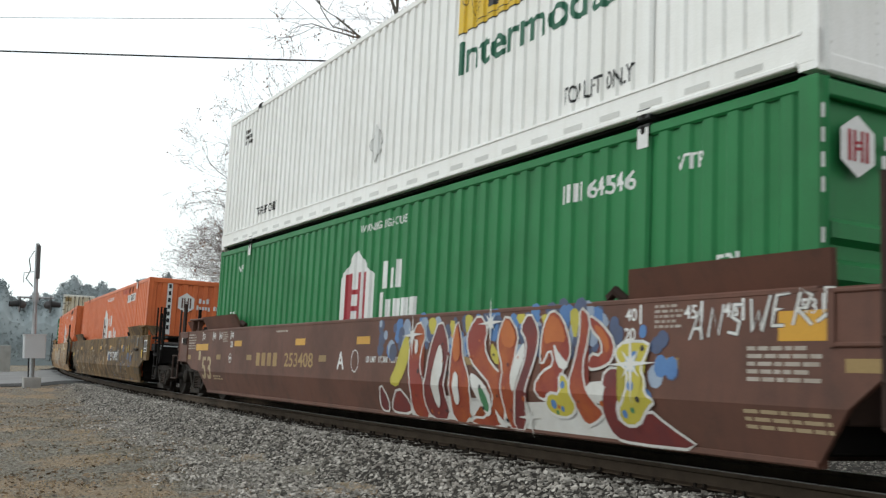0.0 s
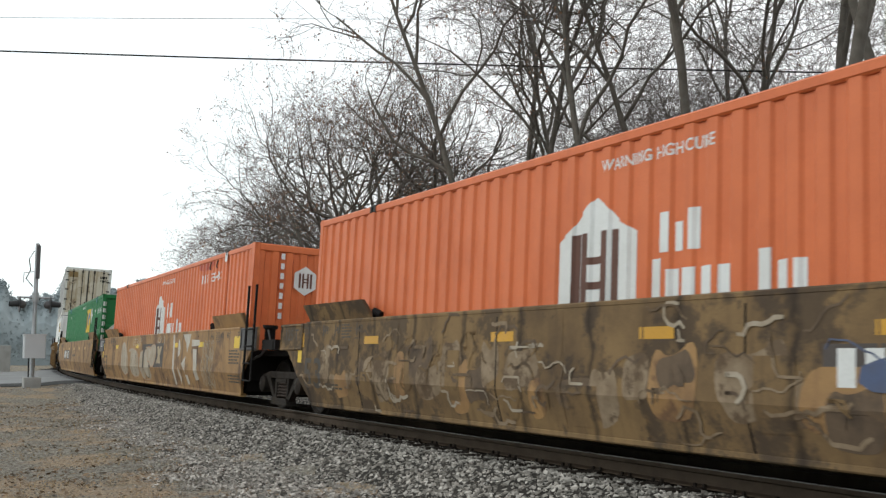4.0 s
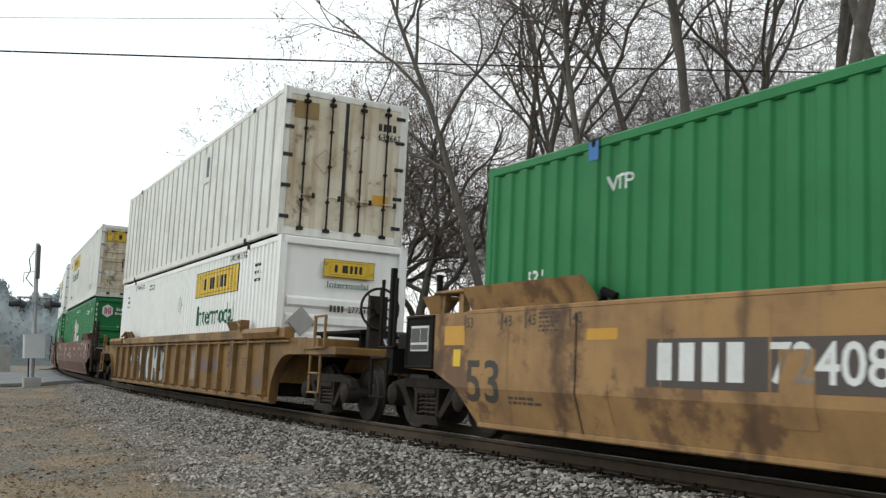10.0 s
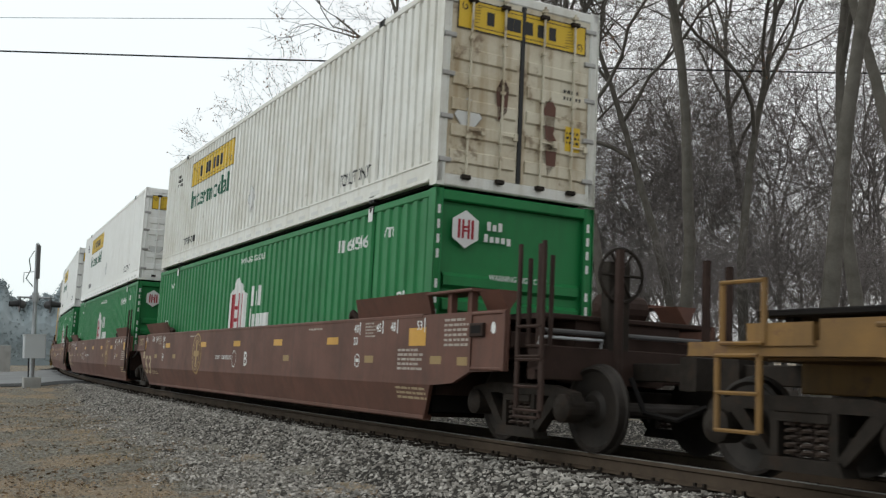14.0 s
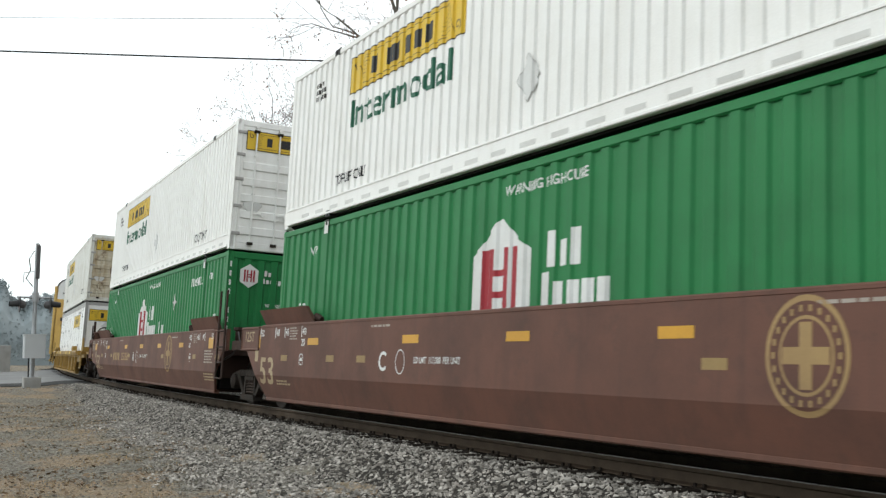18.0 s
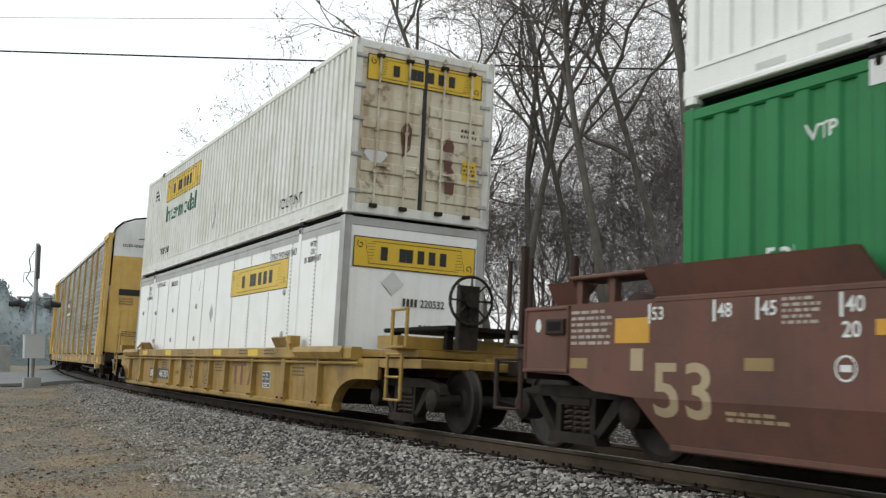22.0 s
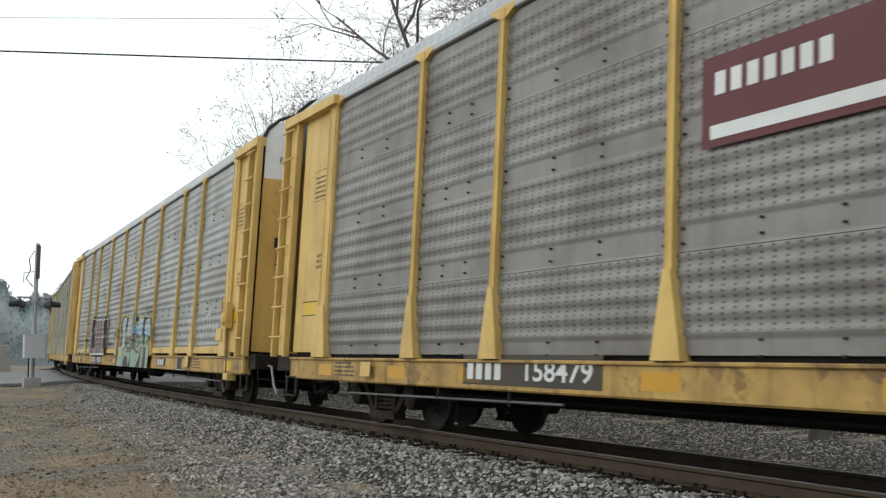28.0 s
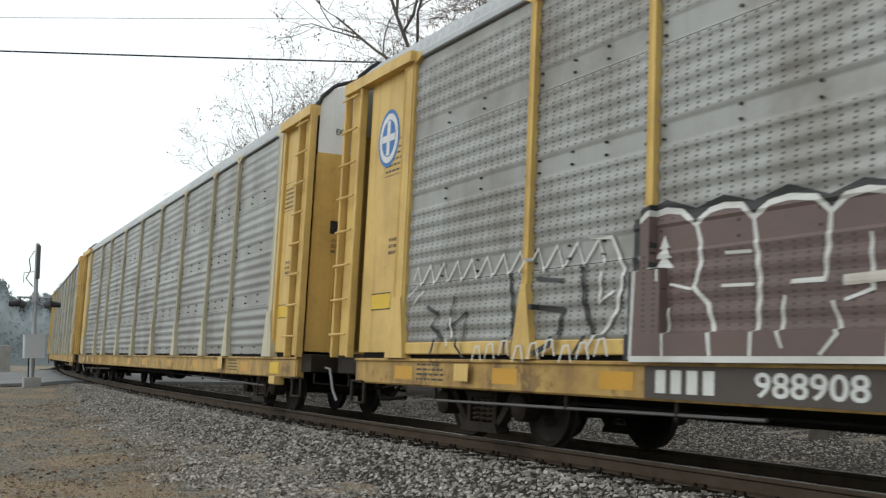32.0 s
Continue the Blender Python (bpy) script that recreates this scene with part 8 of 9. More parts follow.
def graffiti_faded(car, seed):
    """Layers of old tags worn to a haze: pale grey and tan, with a few dull blue scrawls."""
    rnd = random.Random(seed)
    for i in range(34):
        w, h = rnd.uniform(0.35, 0.9), rnd.uniform(0.3, 0.75)
        pts = smooth([(w * rnd.uniform(-0.1, 0.15), 0), (w * rnd.uniform(0.3, 0.6), h * rnd.uniform(-0.1, 0.3)), (w, h * rnd.uniform(0, 0.3)), (w * rnd.uniform(0.7, 1.1), h), (w * 0.5, h * rnd.uniform(0.55, 1.05)), (w * rnd.uniform(-0.1, 0.2), h * rnd.uniform(0.7, 1.0))], 2)
        x = -7.8 + 14.6 * i / 34
        decal("graffiti_patch", poly(*pts), x + rnd.uniform(-0.2, 0.2), rnd.uniform(0.32, 0.7), (HAZE, HAZE, TAN, HAZE_DARK)[i % 4] if x < 2.5 else (HAZE_DARK, TAN_DARK, HAZE_DARK, HAZE)[i % 4], car, WELL, 0.002 + 0.0001 * i)
    for i in range(150):
        x, z = rnd.uniform(-8, 7.4), rnd.uniform(0.34, 1.3)
        pts, a, q = [], rnd.uniform(0, 6.28), (0, 0)
        for k in range(9):
            a += rnd.uniform(-1.1, 1.1)
            q = (q[0] + 0.075 * math.cos(a), max(-0.14, min(0.2, q[1] + 0.09 * math.sin(a))))
            pts.append(q)
        blue = x > 2.0 and rnd.random() < 0.4
        decal("graffiti_scrawl", ribbon(pts, rnd.uniform(0.015, 0.045)), x, z, SPRAY_DULL if blue else rnd.choice((HAZE, HAZE, HAZE_DARK, GHOST, TAN_DARK)), car, WELL, 0.0056 + 0.00006 * i)
    # faint block letters low on the sheet
    for i, x in enumerate(np.arange(2.6, 6.0, 0.42)):
        st = [(0.24, 0.26), (0.04, 0.24), (0.02, 0.14), (0.2, 0.1), (0.18, 0.0), (0.0, 0.0)] if i % 3 else [(0.0, 0.28), (0.0, 0.0), (0.22, 0.02)]
        decal("graffiti_tag", ribbon(st, 0.045), x, 0.28, HAZE, car, WELL, 0.0152)
    for x, z, w in ((2.3, 0.76, 0.5), (6.35, 0.82, 0.34), (6.9, 0.75, 0.3), (5.4, 1.05, 0.26)):
        decal("graffiti_patch", poly(*smooth([(0, 0), (w, -0.03), (w * 1.1, 0.2), (0.05, 0.22)], 1)), x, z, SPRAY_DULL, car, WELL, 0.0158)
    for x, z in ((6.2, 1.1), (6.55, 1.14)):
        decal("graffiti_patch", poly(*[(0.11 * math.cos(a), 0.12 * math.sin(a)) for a in np.linspace(0, 6.28, 13)[:-1]]), x, z, SPRAY_OCHRE, car, WELL, 0.0162)
    decal("data_plate", rect(0.24, 0.26), 8.02, 1.2, GREYPAINT, car, WELL, 0.017)
    decal("data_plate", outline([(0, 0), (0.24, 0), (0.24, 0.26), (0, 0.26)], 0.02), 8.02, 1.2, INK_TAN, car, WELL, 0.0185)
    part("side_bracket", MB().slab(7.75, 8.3, -WS - 0.06, -WS, 1.08, 1.14, 0.01), STEEL, car)
    decal("notice_plate", rect(0.17, 0.22), 8.86, 0.88, SIGN_YELLOW, car, WELL, 0.006)
    decal("small_print", lines(5, 0.5, 0.055, 0.03), 8.42, 1.4, INK_GREY, car, WELL, 0.006)


def graffiti_ghost(car):
    """Worn pale letters, one behind a dark board with crossed strokes, and large white shapes."""
    for i, pts in enumerate(([(-4.89, 1.28), (-4.5, 1.36), (-4.26, 1.3), (-3.96, 1.09), (-3.67, 0.81), (-3.6, 0.42), (-4.69, 0.32), (-4.91, 0.85)], [(-3.7, 1.09), (-3.22, 1.17), (-2.6, 1.12), (-2.21, 1.03), (-1.9, 0.74), (-1.98, 0.34), (-3.13, 0.31), (-3.4, 0.65)],
                             [(-1.9, 1.03), (-1.25, 1.11), (-0.72, 0.99), (-0.39, 0.72), (-0.26, 0.3), (-1.18, 0.26), (-1.75, 0.35)])):
        body = smooth(pts, 1)
        decal("graffiti_fill", poly(*body), 0, 0, GHOST, car, WELL, 0.003)
        decal("graffiti_outline", outline(body, 0.02), 0, 0, GHOST_O, car, WELL, 0.005)
    decal("dark_board", poly((-1.4, 0.6), (1.3, 0.66), (1.3, 1.27), (-1.4, 1.25)), 0, 0, BOARD, car, WELL, 0.006)
    for pts in ([(0.5, 0.74), (0.74, 0.74), (1.12, 1.18), (0.9, 1.18)], [(0.8, 0.74), (1.04, 0.74), (0.78, 1.18), (0.54, 1.18)]):
        decal("board_stroke", poly(*pts), 0, 0, INK_TAN, car, WELL, 0.009 if pts[0][0] < 0.6 else 0.0105)
    decal("board_stroke", rect(0.77, 0.09), -1.03, 1.09, INK_TAN, car, WELL, 0.009)
    for i, pts in enumerate(([(-0.41, 1.14), (-0.04, 1.25), (0.32, 1.24), (0.47, 1.03), (0.28, 0.7), (-0.07, 0.6), (-0.47, 0.77)], [(-1.2, 1.1), (-0.8, 1.14), (-0.45, 1.0), (-0.4, 0.55), (-0.6, 0.3), (-1.15, 0.45)], [(-0.85, 1.16), (-0.5, 1.2), (-0.3, 1.05), (-0.35, 0.75), (-0.7, 0.8)])):
        body = smooth(pts, 2)
        decal("graffiti_fill", poly(*body), 0, 0, GHOST, car, WELL, 0.012 + 0.0015 * i)
        decal("graffiti_outline", outline(body, 0.022), 0, 0, (GHOST_O, HAZE_DARK)[i % 2], car, WELL, 0.0128 + 0.0015 * i)
    for k, st in enumerate(([(-4.4, 1.2), (-4.2, 0.8), (-4.3, 0.4)], [(-3.9, 1.0), (-3.8, 0.6)], [(-2.9, 1.1), (-3.1, 0.7), (-2.9, 0.4)], [(-2.2, 0.95), (-2.4, 0.6)], [(-1.5, 1.0), (-1.3, 0.7), (-1.6, 0.4)], [(-0.9, 0.9), (-1.0, 0.5), (-0.8, 0.35)])):
        decal("graffiti_stroke", ribbon(st, 0.025), 0, 0, (HAZE_DARK, GHOST_O)[k % 2], car, WELL, 0.0062)
    for pts in ([(2.38, 1.45), (2.57, 1.45), (2.7, 0.25), (2.53, 0.25)], [(3.0, 1.35), (3.17, 1.27), (3.27, 1.12), (3.2, 0.97), (3.01, 0.92)], [(3.09, 0.67), (3.22, 0.6), (3.35, 0.42), (3.19, 0.27)],
                [(3.45, 1.45), (4.25, 1.45), (4.12, 1.2), (3.95, 1.02), (3.81, 1.23), (3.7, 1.4)], [(3.41, 0.76), (3.81, 0.94), (4.1, 0.3), (3.9, 0.28), (3.74, 0.6), (3.6, 0.75)], [(4.35, 1.32), (5.1, 1.3), (5.1, 1.18), (4.38, 1.16)],
                [(4.5, 1.1), (4.85, 1.1), (5.05, 0.42), (4.75, 0.4)], [(1.29, 0.78), (1.55, 0.79), (1.61, 0.32), (1.47, 0.55)], [(1.3, 1.45), (1.36, 1.45), (1.34, 1.2), (1.29, 1.2)]):
        decal("graffiti_letter", poly(*pts), 0, 0, GHOST_W, car, WELL, 0.004)
    # looping scrawls
    rnd = random.Random(8)
    for j in range(3):
        for i in range(7):
            a0 = rnd.uniform(0, 6.28)
            pts = [(rnd.uniform(0.03, 0.14) * math.cos(a0 + 0.8 * k), rnd.uniform(0.08, 0.22) * math.sin(a0 + 0.8 * k)) for k in range(11)]
            decal("graffiti_scrawl", ribbon(pts, 0.02), 5.5 + i * 0.14, 0.45 + j * 0.33, GHOST, car, WELL, 0.007 + 0.0003 * i)
    for x0, z0, sts in ((-3.0, 1.22, ([(0, 0.02), (0.06, 0.2), (0.2, 0.12), (0.02, 0.0)], [(0.4, 0.2), (0.28, 0.18), (0.36, 0.1), (0.28, 0.03), (0.42, 0.02)], [(0.5, 0.0), (0.58, 0.2), (0.64, 0.06), (0.72, 0.22), (0.78, 0.02)], [(0.85, 0.0), (0.95, 0.2), (1.05, 0.0)], [(1.12, 0.0), (1.16, 0.22), (1.3, 0.16), (1.16, 0.1)])),
                        (0.5, 1.28, ([(0.12, 0.14), (0.03, 0.12), (0.1, 0.06), (0.0, 0.0)], [(0.2, 0.15), (0.18, 0.0), (0.28, 0.0)], [(0.36, 0.0), (0.38, 0.15), (0.48, 0.1), (0.37, 0.07)]))):
        for i, st in enumerate(sts):
            decal("graffiti_tag", ribbon(st, 0.026), x0, z0, GHOST_W, car, WELL, 0.008)


def marks_rib(car, num, silver):
    dz = 0.0 if silver else 0.35
    bx, bz, k = (-5.96, 0.73, 1.0) if silver else (-5.4, 0.36, 1.42)
    decal("number_board", rect(1.6 * k, 0.26), bx, bz, BOARD, car, RIBSKIN)
    decal("owner_bar", bars("xxxx", 0.17, 0.09 * k), bx + 0.1, bz + 0.045, INK_WHITE, car, RIBSKIN, 0.006)
    decal("number_lettering", lettering(num, 0.17, 0.68 * k), bx + 0.84 * k, bz + 0.045, INK_WHITE, car, RIBSKIN, 0.006)
    decal("lettering", lettering("53", 0.32), -0.95 if not silver else 5.1, 0.43 if not silver else 0.72, INK_GREY, car, RIBSKIN)
    for x in (-4.0, -1.9, 1.2, 6.2):
        decal("small_print", lines(3, 0.6, 0.06, 0.025), x, 0.9 - 0.4 * dz, INK_GREY, car, RIBSKIN)
    for x in (-6.8, -2.6, 2.1, 6.9) if silver else (-6.0, -3.2, 1.4, 3.9):
        decal("chord_patch", rect(0.62, 0.12), x, 1.31 - dz, SIGN_YELLOW if not silver else REFLECT_DULL, car, CHORD)
    for x in (-0.9, 3.3, 4.9):
        decal("small_print", lines(2, 0.6, 0.06, 0.025), x, 1.40 - dz, INK_GREY, car, CHORD)
    if silver:
        decal("number_lettering", lettering(num, 0.1, 0.45), 0.82, 1.35, INK_GREY, car, CHORD)
        decal("owner_bar", bars("xxxx", 0.1, 0.07), 0.42, 1.35, INK_GREY, car, CHORD)
        decal("lettering", lettering("20", 0.11), 5.62, 1.03, INK_GREY, car, ("side", lambda x, z: -1.52, no_folds, ()))
        decal("lettering", lettering("40", 0.11), 5.62, 0.85, INK_GREY, car, ("side", lambda x, z: -1.52, no_folds, ()))
        decal("number_lettering", lettering("NW613", 0.13, 0.5), 1.08, 0.74, INK_GREY, car, RIBSKIN)
        decal("faded_square", rect(0.38, 0.26), 7.04, 0.36, SPRAY_BR, car, RIBSKIN)
        for x0, x1 in ((2.9, 3.8), (3.95, 4.65)):
            decal("faded_number_board", rect(x1 - x0, 0.3), x0, 0.6, SPRAY_BR, car, RIBSKIN)
        for k in range(4):
            decal("graffiti_stroke", ribbon([(0.1 * k, 0.05), (0.05 + 0.1 * k, 0.75), (0.09 + 0.1 * k, 0.1)], 0.035), 2.0, 0.35, SILVER, car, RIBSKIN, 0.004 + 0.001 * k)
        for x0, z0 in ((0.15, 0.9), (1.0, 1.05)):
            decal("graffiti_scrawl", ribbon([(0, 0), (0.1, 0.12), (0.14, -0.06), (0.22, 0.1), (0.3, -0.02), (0.4, 0.1), (0.5, -0.05), (0.62, 0.08)], 0.022), x0, z0, INK_GREY, car, RIBSKIN)
        ring = [(0.1 * math.cos(t), 0.1 * math.sin(t)) for t in np.linspace(0, 6.28, 13)[:-1]]
        for cx, cz in ((-0.76, 0.78), (-0.64, 0.6)):
            decal("graffiti_scrawl", outline(ring, 0.045), cx, cz, INK_GREY, car, RIBSKIN)
        # fat silver letters on a black cloud
        cloud = smooth([(-4.42, 0.34), (-4.1, 0.22), (-2.6, 0.24), (-1.2, 0.22), (-0.78, 0.34), (-0.8, 0.62), (-0.98, 0.8), (-0.86, 1.05), (-1.2, 1.22), (-2.4, 1.24), (-4.0, 1.24), (-4.42, 1.14)], 2)
        decal("graffiti_cloud", poly(*cloud), 0, 0, SPRAY_K, car, RIBSKIN, 0.003)
        fat = ([(-4.04, 1.02), (-4.08, 0.82), (-3.9, 0.72), (-3.78, 0.76)], [(-3.68, 1.08), (-3.7, 0.72), (-3.74, 0.44), (-4.0, 0.4)],
               [(-2.88, 1.06), (-3.06, 0.94), (-3.1, 0.7), (-3.04, 0.46), (-2.88, 0.38), (-2.72, 0.46), (-2.66, 0.7), (-2.7, 0.94), (-2.88, 1.06)],
               [(-2.32, 1.1), (-2.32, 0.76), (-2.3, 0.4)], [(-1.78, 1.06), (-1.95, 0.76), (-1.76, 0.4)], [(-2.2, 0.74), (-1.95, 0.74)],
               [(-1.34, 0.98), (-1.4, 0.78), (-1.2, 0.74), (-1.06, 0.92)], [(-1.3, 0.42), (-1.06, 0.46), (-1.14, 0.56)])
        for i, st in enumerate(fat):
            fine = [tuple(Vector(p).lerp(Vector(q), t)) for p, q in zip(st, st[1:]) for t in (0, 0.25, 0.5, 0.75)] + [st[-1]]
            decal("graffiti_letter", ribbon(fine, 0.25), 0, 0, SILVER, car, RIBSKIN, 0.006 + 0.0005 * i)
            for q in (st[0], st[-1]):
                decal("graffiti_letter", poly(*[(q[0] + 0.125 * math.cos(t), q[1] + 0.125 * math.sin(t)) for t in np.linspace(0, 6.28, 15)[:-1]]), 0, 0, SILVER, car, RIBSKIN, 0.011 + 0.0004 * i)
        decal("graffiti_cut", poly(*[(-2.88 + 0.05 * math.cos(t), 0.74 + 0.17 * math.sin(t)) for t in np.linspace(0, 6.28, 13)[:-1]]), 0, 0, SPRAY_K, car, RIBSKIN, 0.016)
    else:
        decal("data_plate_edge", rect(0.46, 0.3), 4.56, 0.39, INK_WHITE, car, RIBSKIN, 0.003)
        for x, z, w, h in ((4.575, 0.475, 0.2, 0.2), (4.79, 0.475, 0.215, 0.2), (4.575, 0.405, 0.43, 0.055)):
            decal("data_plate", rect(w, h), x, z, GREYPAINT, car, RIBSKIN, 0.006)
            decal("small_print", lines(2, w * 0.7, 0.07, 0.025) if h > 0.1 else lines(1, w * 0.7, 0.03, 0.02), x + 0.02, z + (0.13 if h > 0.1 else 0.018), INK_WHITE, car, RIBSKIN, 0.009)
        decal("print_box", outline([(0, 0), (0.26, 0), (0.26, 0.28), (0, 0.28)], 0.014), -3.06, 0.45, INK_GREY, car, RIBSKIN)
        decal("lettering", lettering("H", 0.1), -2.96, 0.5, INK_GREY, car, RIBSKIN)
        decal("lettering", lettering("LD LMT", 0.09, 0.4), -2.45, 0.5, INK_GREY, car, RIBSKIN)
        for pts in ([(2.5, 0.86), (3.5, 0.86), (3.5, 0.76), (2.5, 0.76)], [(2.72, 0.4), (2.88, 0.4), (2.88, 0.76), (2.72, 0.76)], [(3.14, 0.4), (3.3, 0.4), (3.3, 0.76), (3.14, 0.76)],
                    [(3.6, 0.4), (3.74, 0.4), (3.98, 0.86), (3.84, 0.86)], [(3.86, 0.4), (4.02, 0.4), (3.94, 0.58), (3.84, 0.56)]):
            decal("faded_logo_bar", poly(*pts), 0, 0, FADED_RED, car, RIBSKIN)
        for st in ([(0.26, 0.52), (0.32, 0.78), (0.5, 0.86), (0.62, 0.7), (0.5, 0.52), (0.36, 0.5), (0.3, 0.4), (0.5, 0.34), (0.7, 0.38)], [(0.62, 0.62), (0.74, 0.84), (0.88, 0.7), (0.8, 0.5), (0.92, 0.42)], [(0.3, 0.8), (0.2, 0.98), (0.45, 0.9), (0.6, 1.0), (0.7, 0.88), (0.9, 0.98)], [(0.4, 0.46), (0.55, 0.41), (0.7, 0.47), (0.8, 0.44)], [(0.5, 0.34), (0.54, 0.24), (0.62, 0.3), (0.7, 0.22)]):
            decal("graffiti_scrawl", ribbon(st, 0.022), 0, 0, INK_GREY, car, RIBSKIN, 0.006)
        for x in (-5.9, 5.2, 6.4):
            decal("patch_plate", rect(0.42, 0.36), x, 0.25, YELLOW, car, RIBSKIN, 0.008)


def marks_rack1(car):
    x = -4.0
    decal("maroon_sign", rect(2.5, 0.8), x, 2.75, MAROON, car, SCREENSKIN, 0.01)
    decal("sign_bar", bars("xxxxxxx", 0.2, 0.14), x + 0.15, 3.2, INK_WHITE, car, SCREENSKIN, 0.014)
    decal("sign_bar", rect(1.9, 0.12), x + 0.1, 2.82, INK_WHITE, car, SCREENSKIN, 0.014)
    decal("sign_arc", ribbon([(1.9, 0.02), (2.0, 0.4), (2.15, 0.56), (2.3, 0.5), (2.38, 0.1)], 0.12), x, 2.85, INK_WHITE, car, SCREENSKIN, 0.016)
    decal("number_board", rect(2.6, 0.34), -7.9, 0.66, INK_GREY, car, SILL)
    decal("owner_bar", bars("xxxx", 0.22, 0.15), -7.8, 0.72, INK_WHITE, car, SILL, 0.006)
    decal("number_lettering", lettering("158479", 0.22, 1.15), -6.6, 0.72, INK_WHITE, car, SILL, 0.006)
    decal("logo_bar", bars("xxx", 0.24, 0.24, 0.15), 4.95, 0.70, BLACK, car, SILL)
    decal("logo_bar", bars("xxx", 0.16, 0.16, 0.48), 4.99, 0.74, INK_WHITE, car, SILL, 0.006)
    decal("data_plate", rect(0.5, 0.28), 11.35, 0.63, BLACK, car, SILL)
    decal("data_plate_edge", outline([(0, 0), (0.5, 0), (0.5, 0.28), (0, 0.28)], 0.025), 11.35, 0.63, INK_WHITE, car, SILL, 0.006)
    decal("small_print", lines(3, 0.36, 0.07, 0.03), 11.42, 0.83, INK_WHITE, car, SILL, 0.006)


def marks_rack2(car):
    rnd = random.Random(6)

    def fluted(x, z):
        off = min(abs(x - p) for p in RACK_POSTS)
        if z < 1.19 or off < 0.065 or off < 0.215 and z < 1.76:
            return -1.612
        band = (z - 0.915) % 0.975
        return -1.519 - (0.0 if band < 0.26 else 0.016 * (0.5 + 0.5 * math.cos(2 * math.pi * (band - 0.26) / 0.18)))

    def edges(lo, hi):
        return [c for p in RACK_POSTS for c in (p - 0.22, p - 0.21, p - 0.07, p - 0.06, p + 0.06, p + 0.07, p + 0.21, p + 0.22) if lo < c < hi]
    sk = ("side", fluted, edges, (1.18, 1.2, 1.75, 1.77) + tuple(1.2 + 0.03 * k for k in range(1, 40)))

    def lay(name, pts, m, lift, n=0):
        decal(name, poly(*(smooth(pts, n) if n else pts)), 0, 0, m, car, sk, lift)
    base = [(-1.17, 2.03), (-0.87, 2.13), (-0.52, 2.21), (-0.28, 2.14), (0.76, 2.11), (1.18, 2.07), (1.32, 1.79), (1.65, 1.92), (1.82, 1.84), (2.12, 2.06), (2.69, 2.0), (2.83, 1.74), (3.02, 1.79), (3.26, 2.03), (3.72, 2.0), (3.77, 1.79), (4.11, 1.88), (4.42, 1.68), (4.46, 1.33), (4.18, 1.31), (4.33, 1.07), (4.3, 0.92), (4.23, 0.6), (-1.23, 0.6), (-1.2, 0.92), (-0.89, 1.66), (-1.18, 1.68)]
    lay("graffiti_shadow", base, SPRAY_K, 0.003)
    decal("graffiti_edge", ribbon(base[:23], 0.05), 0, 0, SPRAY_Y, car, sk, 0.0045)
    decal("graffiti_edge", ribbon(base[25:] + base[:1], 0.05), 0, 0, SPRAY_Y, car, sk, 0.0045)
    mint = ([(-0.71, 1.72), (0.1, 1.66), (1.16, 1.57), (1.43, 1.4), (1.49, 0.89), (1.12, 0.6), (-0.98, 0.6), (-0.82, 0.92)], [(1.55, 1.42), (1.83, 1.53), (2.7, 1.49), (3.06, 1.15), (3.01, 0.93), (2.46, 0.6), (1.55, 0.6), (1.49, 0.89)],
            [(3.18, 1.51), (3.5, 1.5), (3.4, 0.6), (3.14, 0.6), (3.16, 1.04)], [(3.96, 1.45), (4.18, 1.27), (4.33, 1.04), (4.21, 0.6), (3.89, 0.6), (3.91, 0.96), (3.81, 1.24)])
    for c in mint:
        lay("graffiti_letter", c, P_MINT, 0.006)
    tops = ([(-0.88, 1.98), (-0.56, 2.09), (-0.16, 2.07), (-0.25, 1.69), (-0.84, 1.75)], [(0.17, 1.99), (0.5, 2.06), (1.18, 2.02), (1.16, 1.57), (0.09, 1.62)], [(1.45, 1.76), (1.66, 1.86), (1.81, 1.69), (1.75, 1.49), (1.55, 1.45), (1.43, 1.61)],
            [(1.82, 1.76), (2.16, 2.0), (2.66, 1.96), (2.66, 1.68), (2.7, 1.49), (1.87, 1.53)], [(3.05, 1.68), (3.29, 1.94), (3.72, 1.94), (3.69, 1.69), (4.11, 1.82), (4.37, 1.66), (4.4, 1.47), (3.99, 1.47), (3.06, 1.54)])
    for c in tops:
        lay("graffiti_top", c, P_SKY, 0.0085)
    # brown, green and beige bands across the middle of the letters
    for pts, m in (([(1.16, 1.57), (2.36, 1.49), (2.36, 1.34), (1.34, 1.36)], SPRAY_BR), ([(0.0, 1.5), (1.1, 1.45), (1.2, 1.3), (0.2, 1.34)], SPRAY_BR), ([(2.36, 1.51), (2.96, 1.44), (3.03, 1.26), (2.43, 1.32)], SPRAY_G), ([(3.45, 1.48), (4.18, 1.46), (4.14, 1.33), (3.56, 1.34)], SPRAY_G),
                   ([(-0.5, 1.42), (0.5, 1.36), (0.6, 1.22), (-0.45, 1.24)], SPRAY_G), ([(1.6, 1.2), (2.2, 1.22), (2.3, 1.1), (1.7, 1.05)], SPRAY_BR), ([(0.7, 1.2), (1.4, 1.16), (1.44, 1.04), (0.8, 1.04)], SPRAY_BR), ([(2.3, 1.06), (2.9, 1.14), (2.95, 1.04), (2.4, 0.98)], SPRAY_BR)):
        (xa, za), (xb, zb2) = pts[0], pts[2]
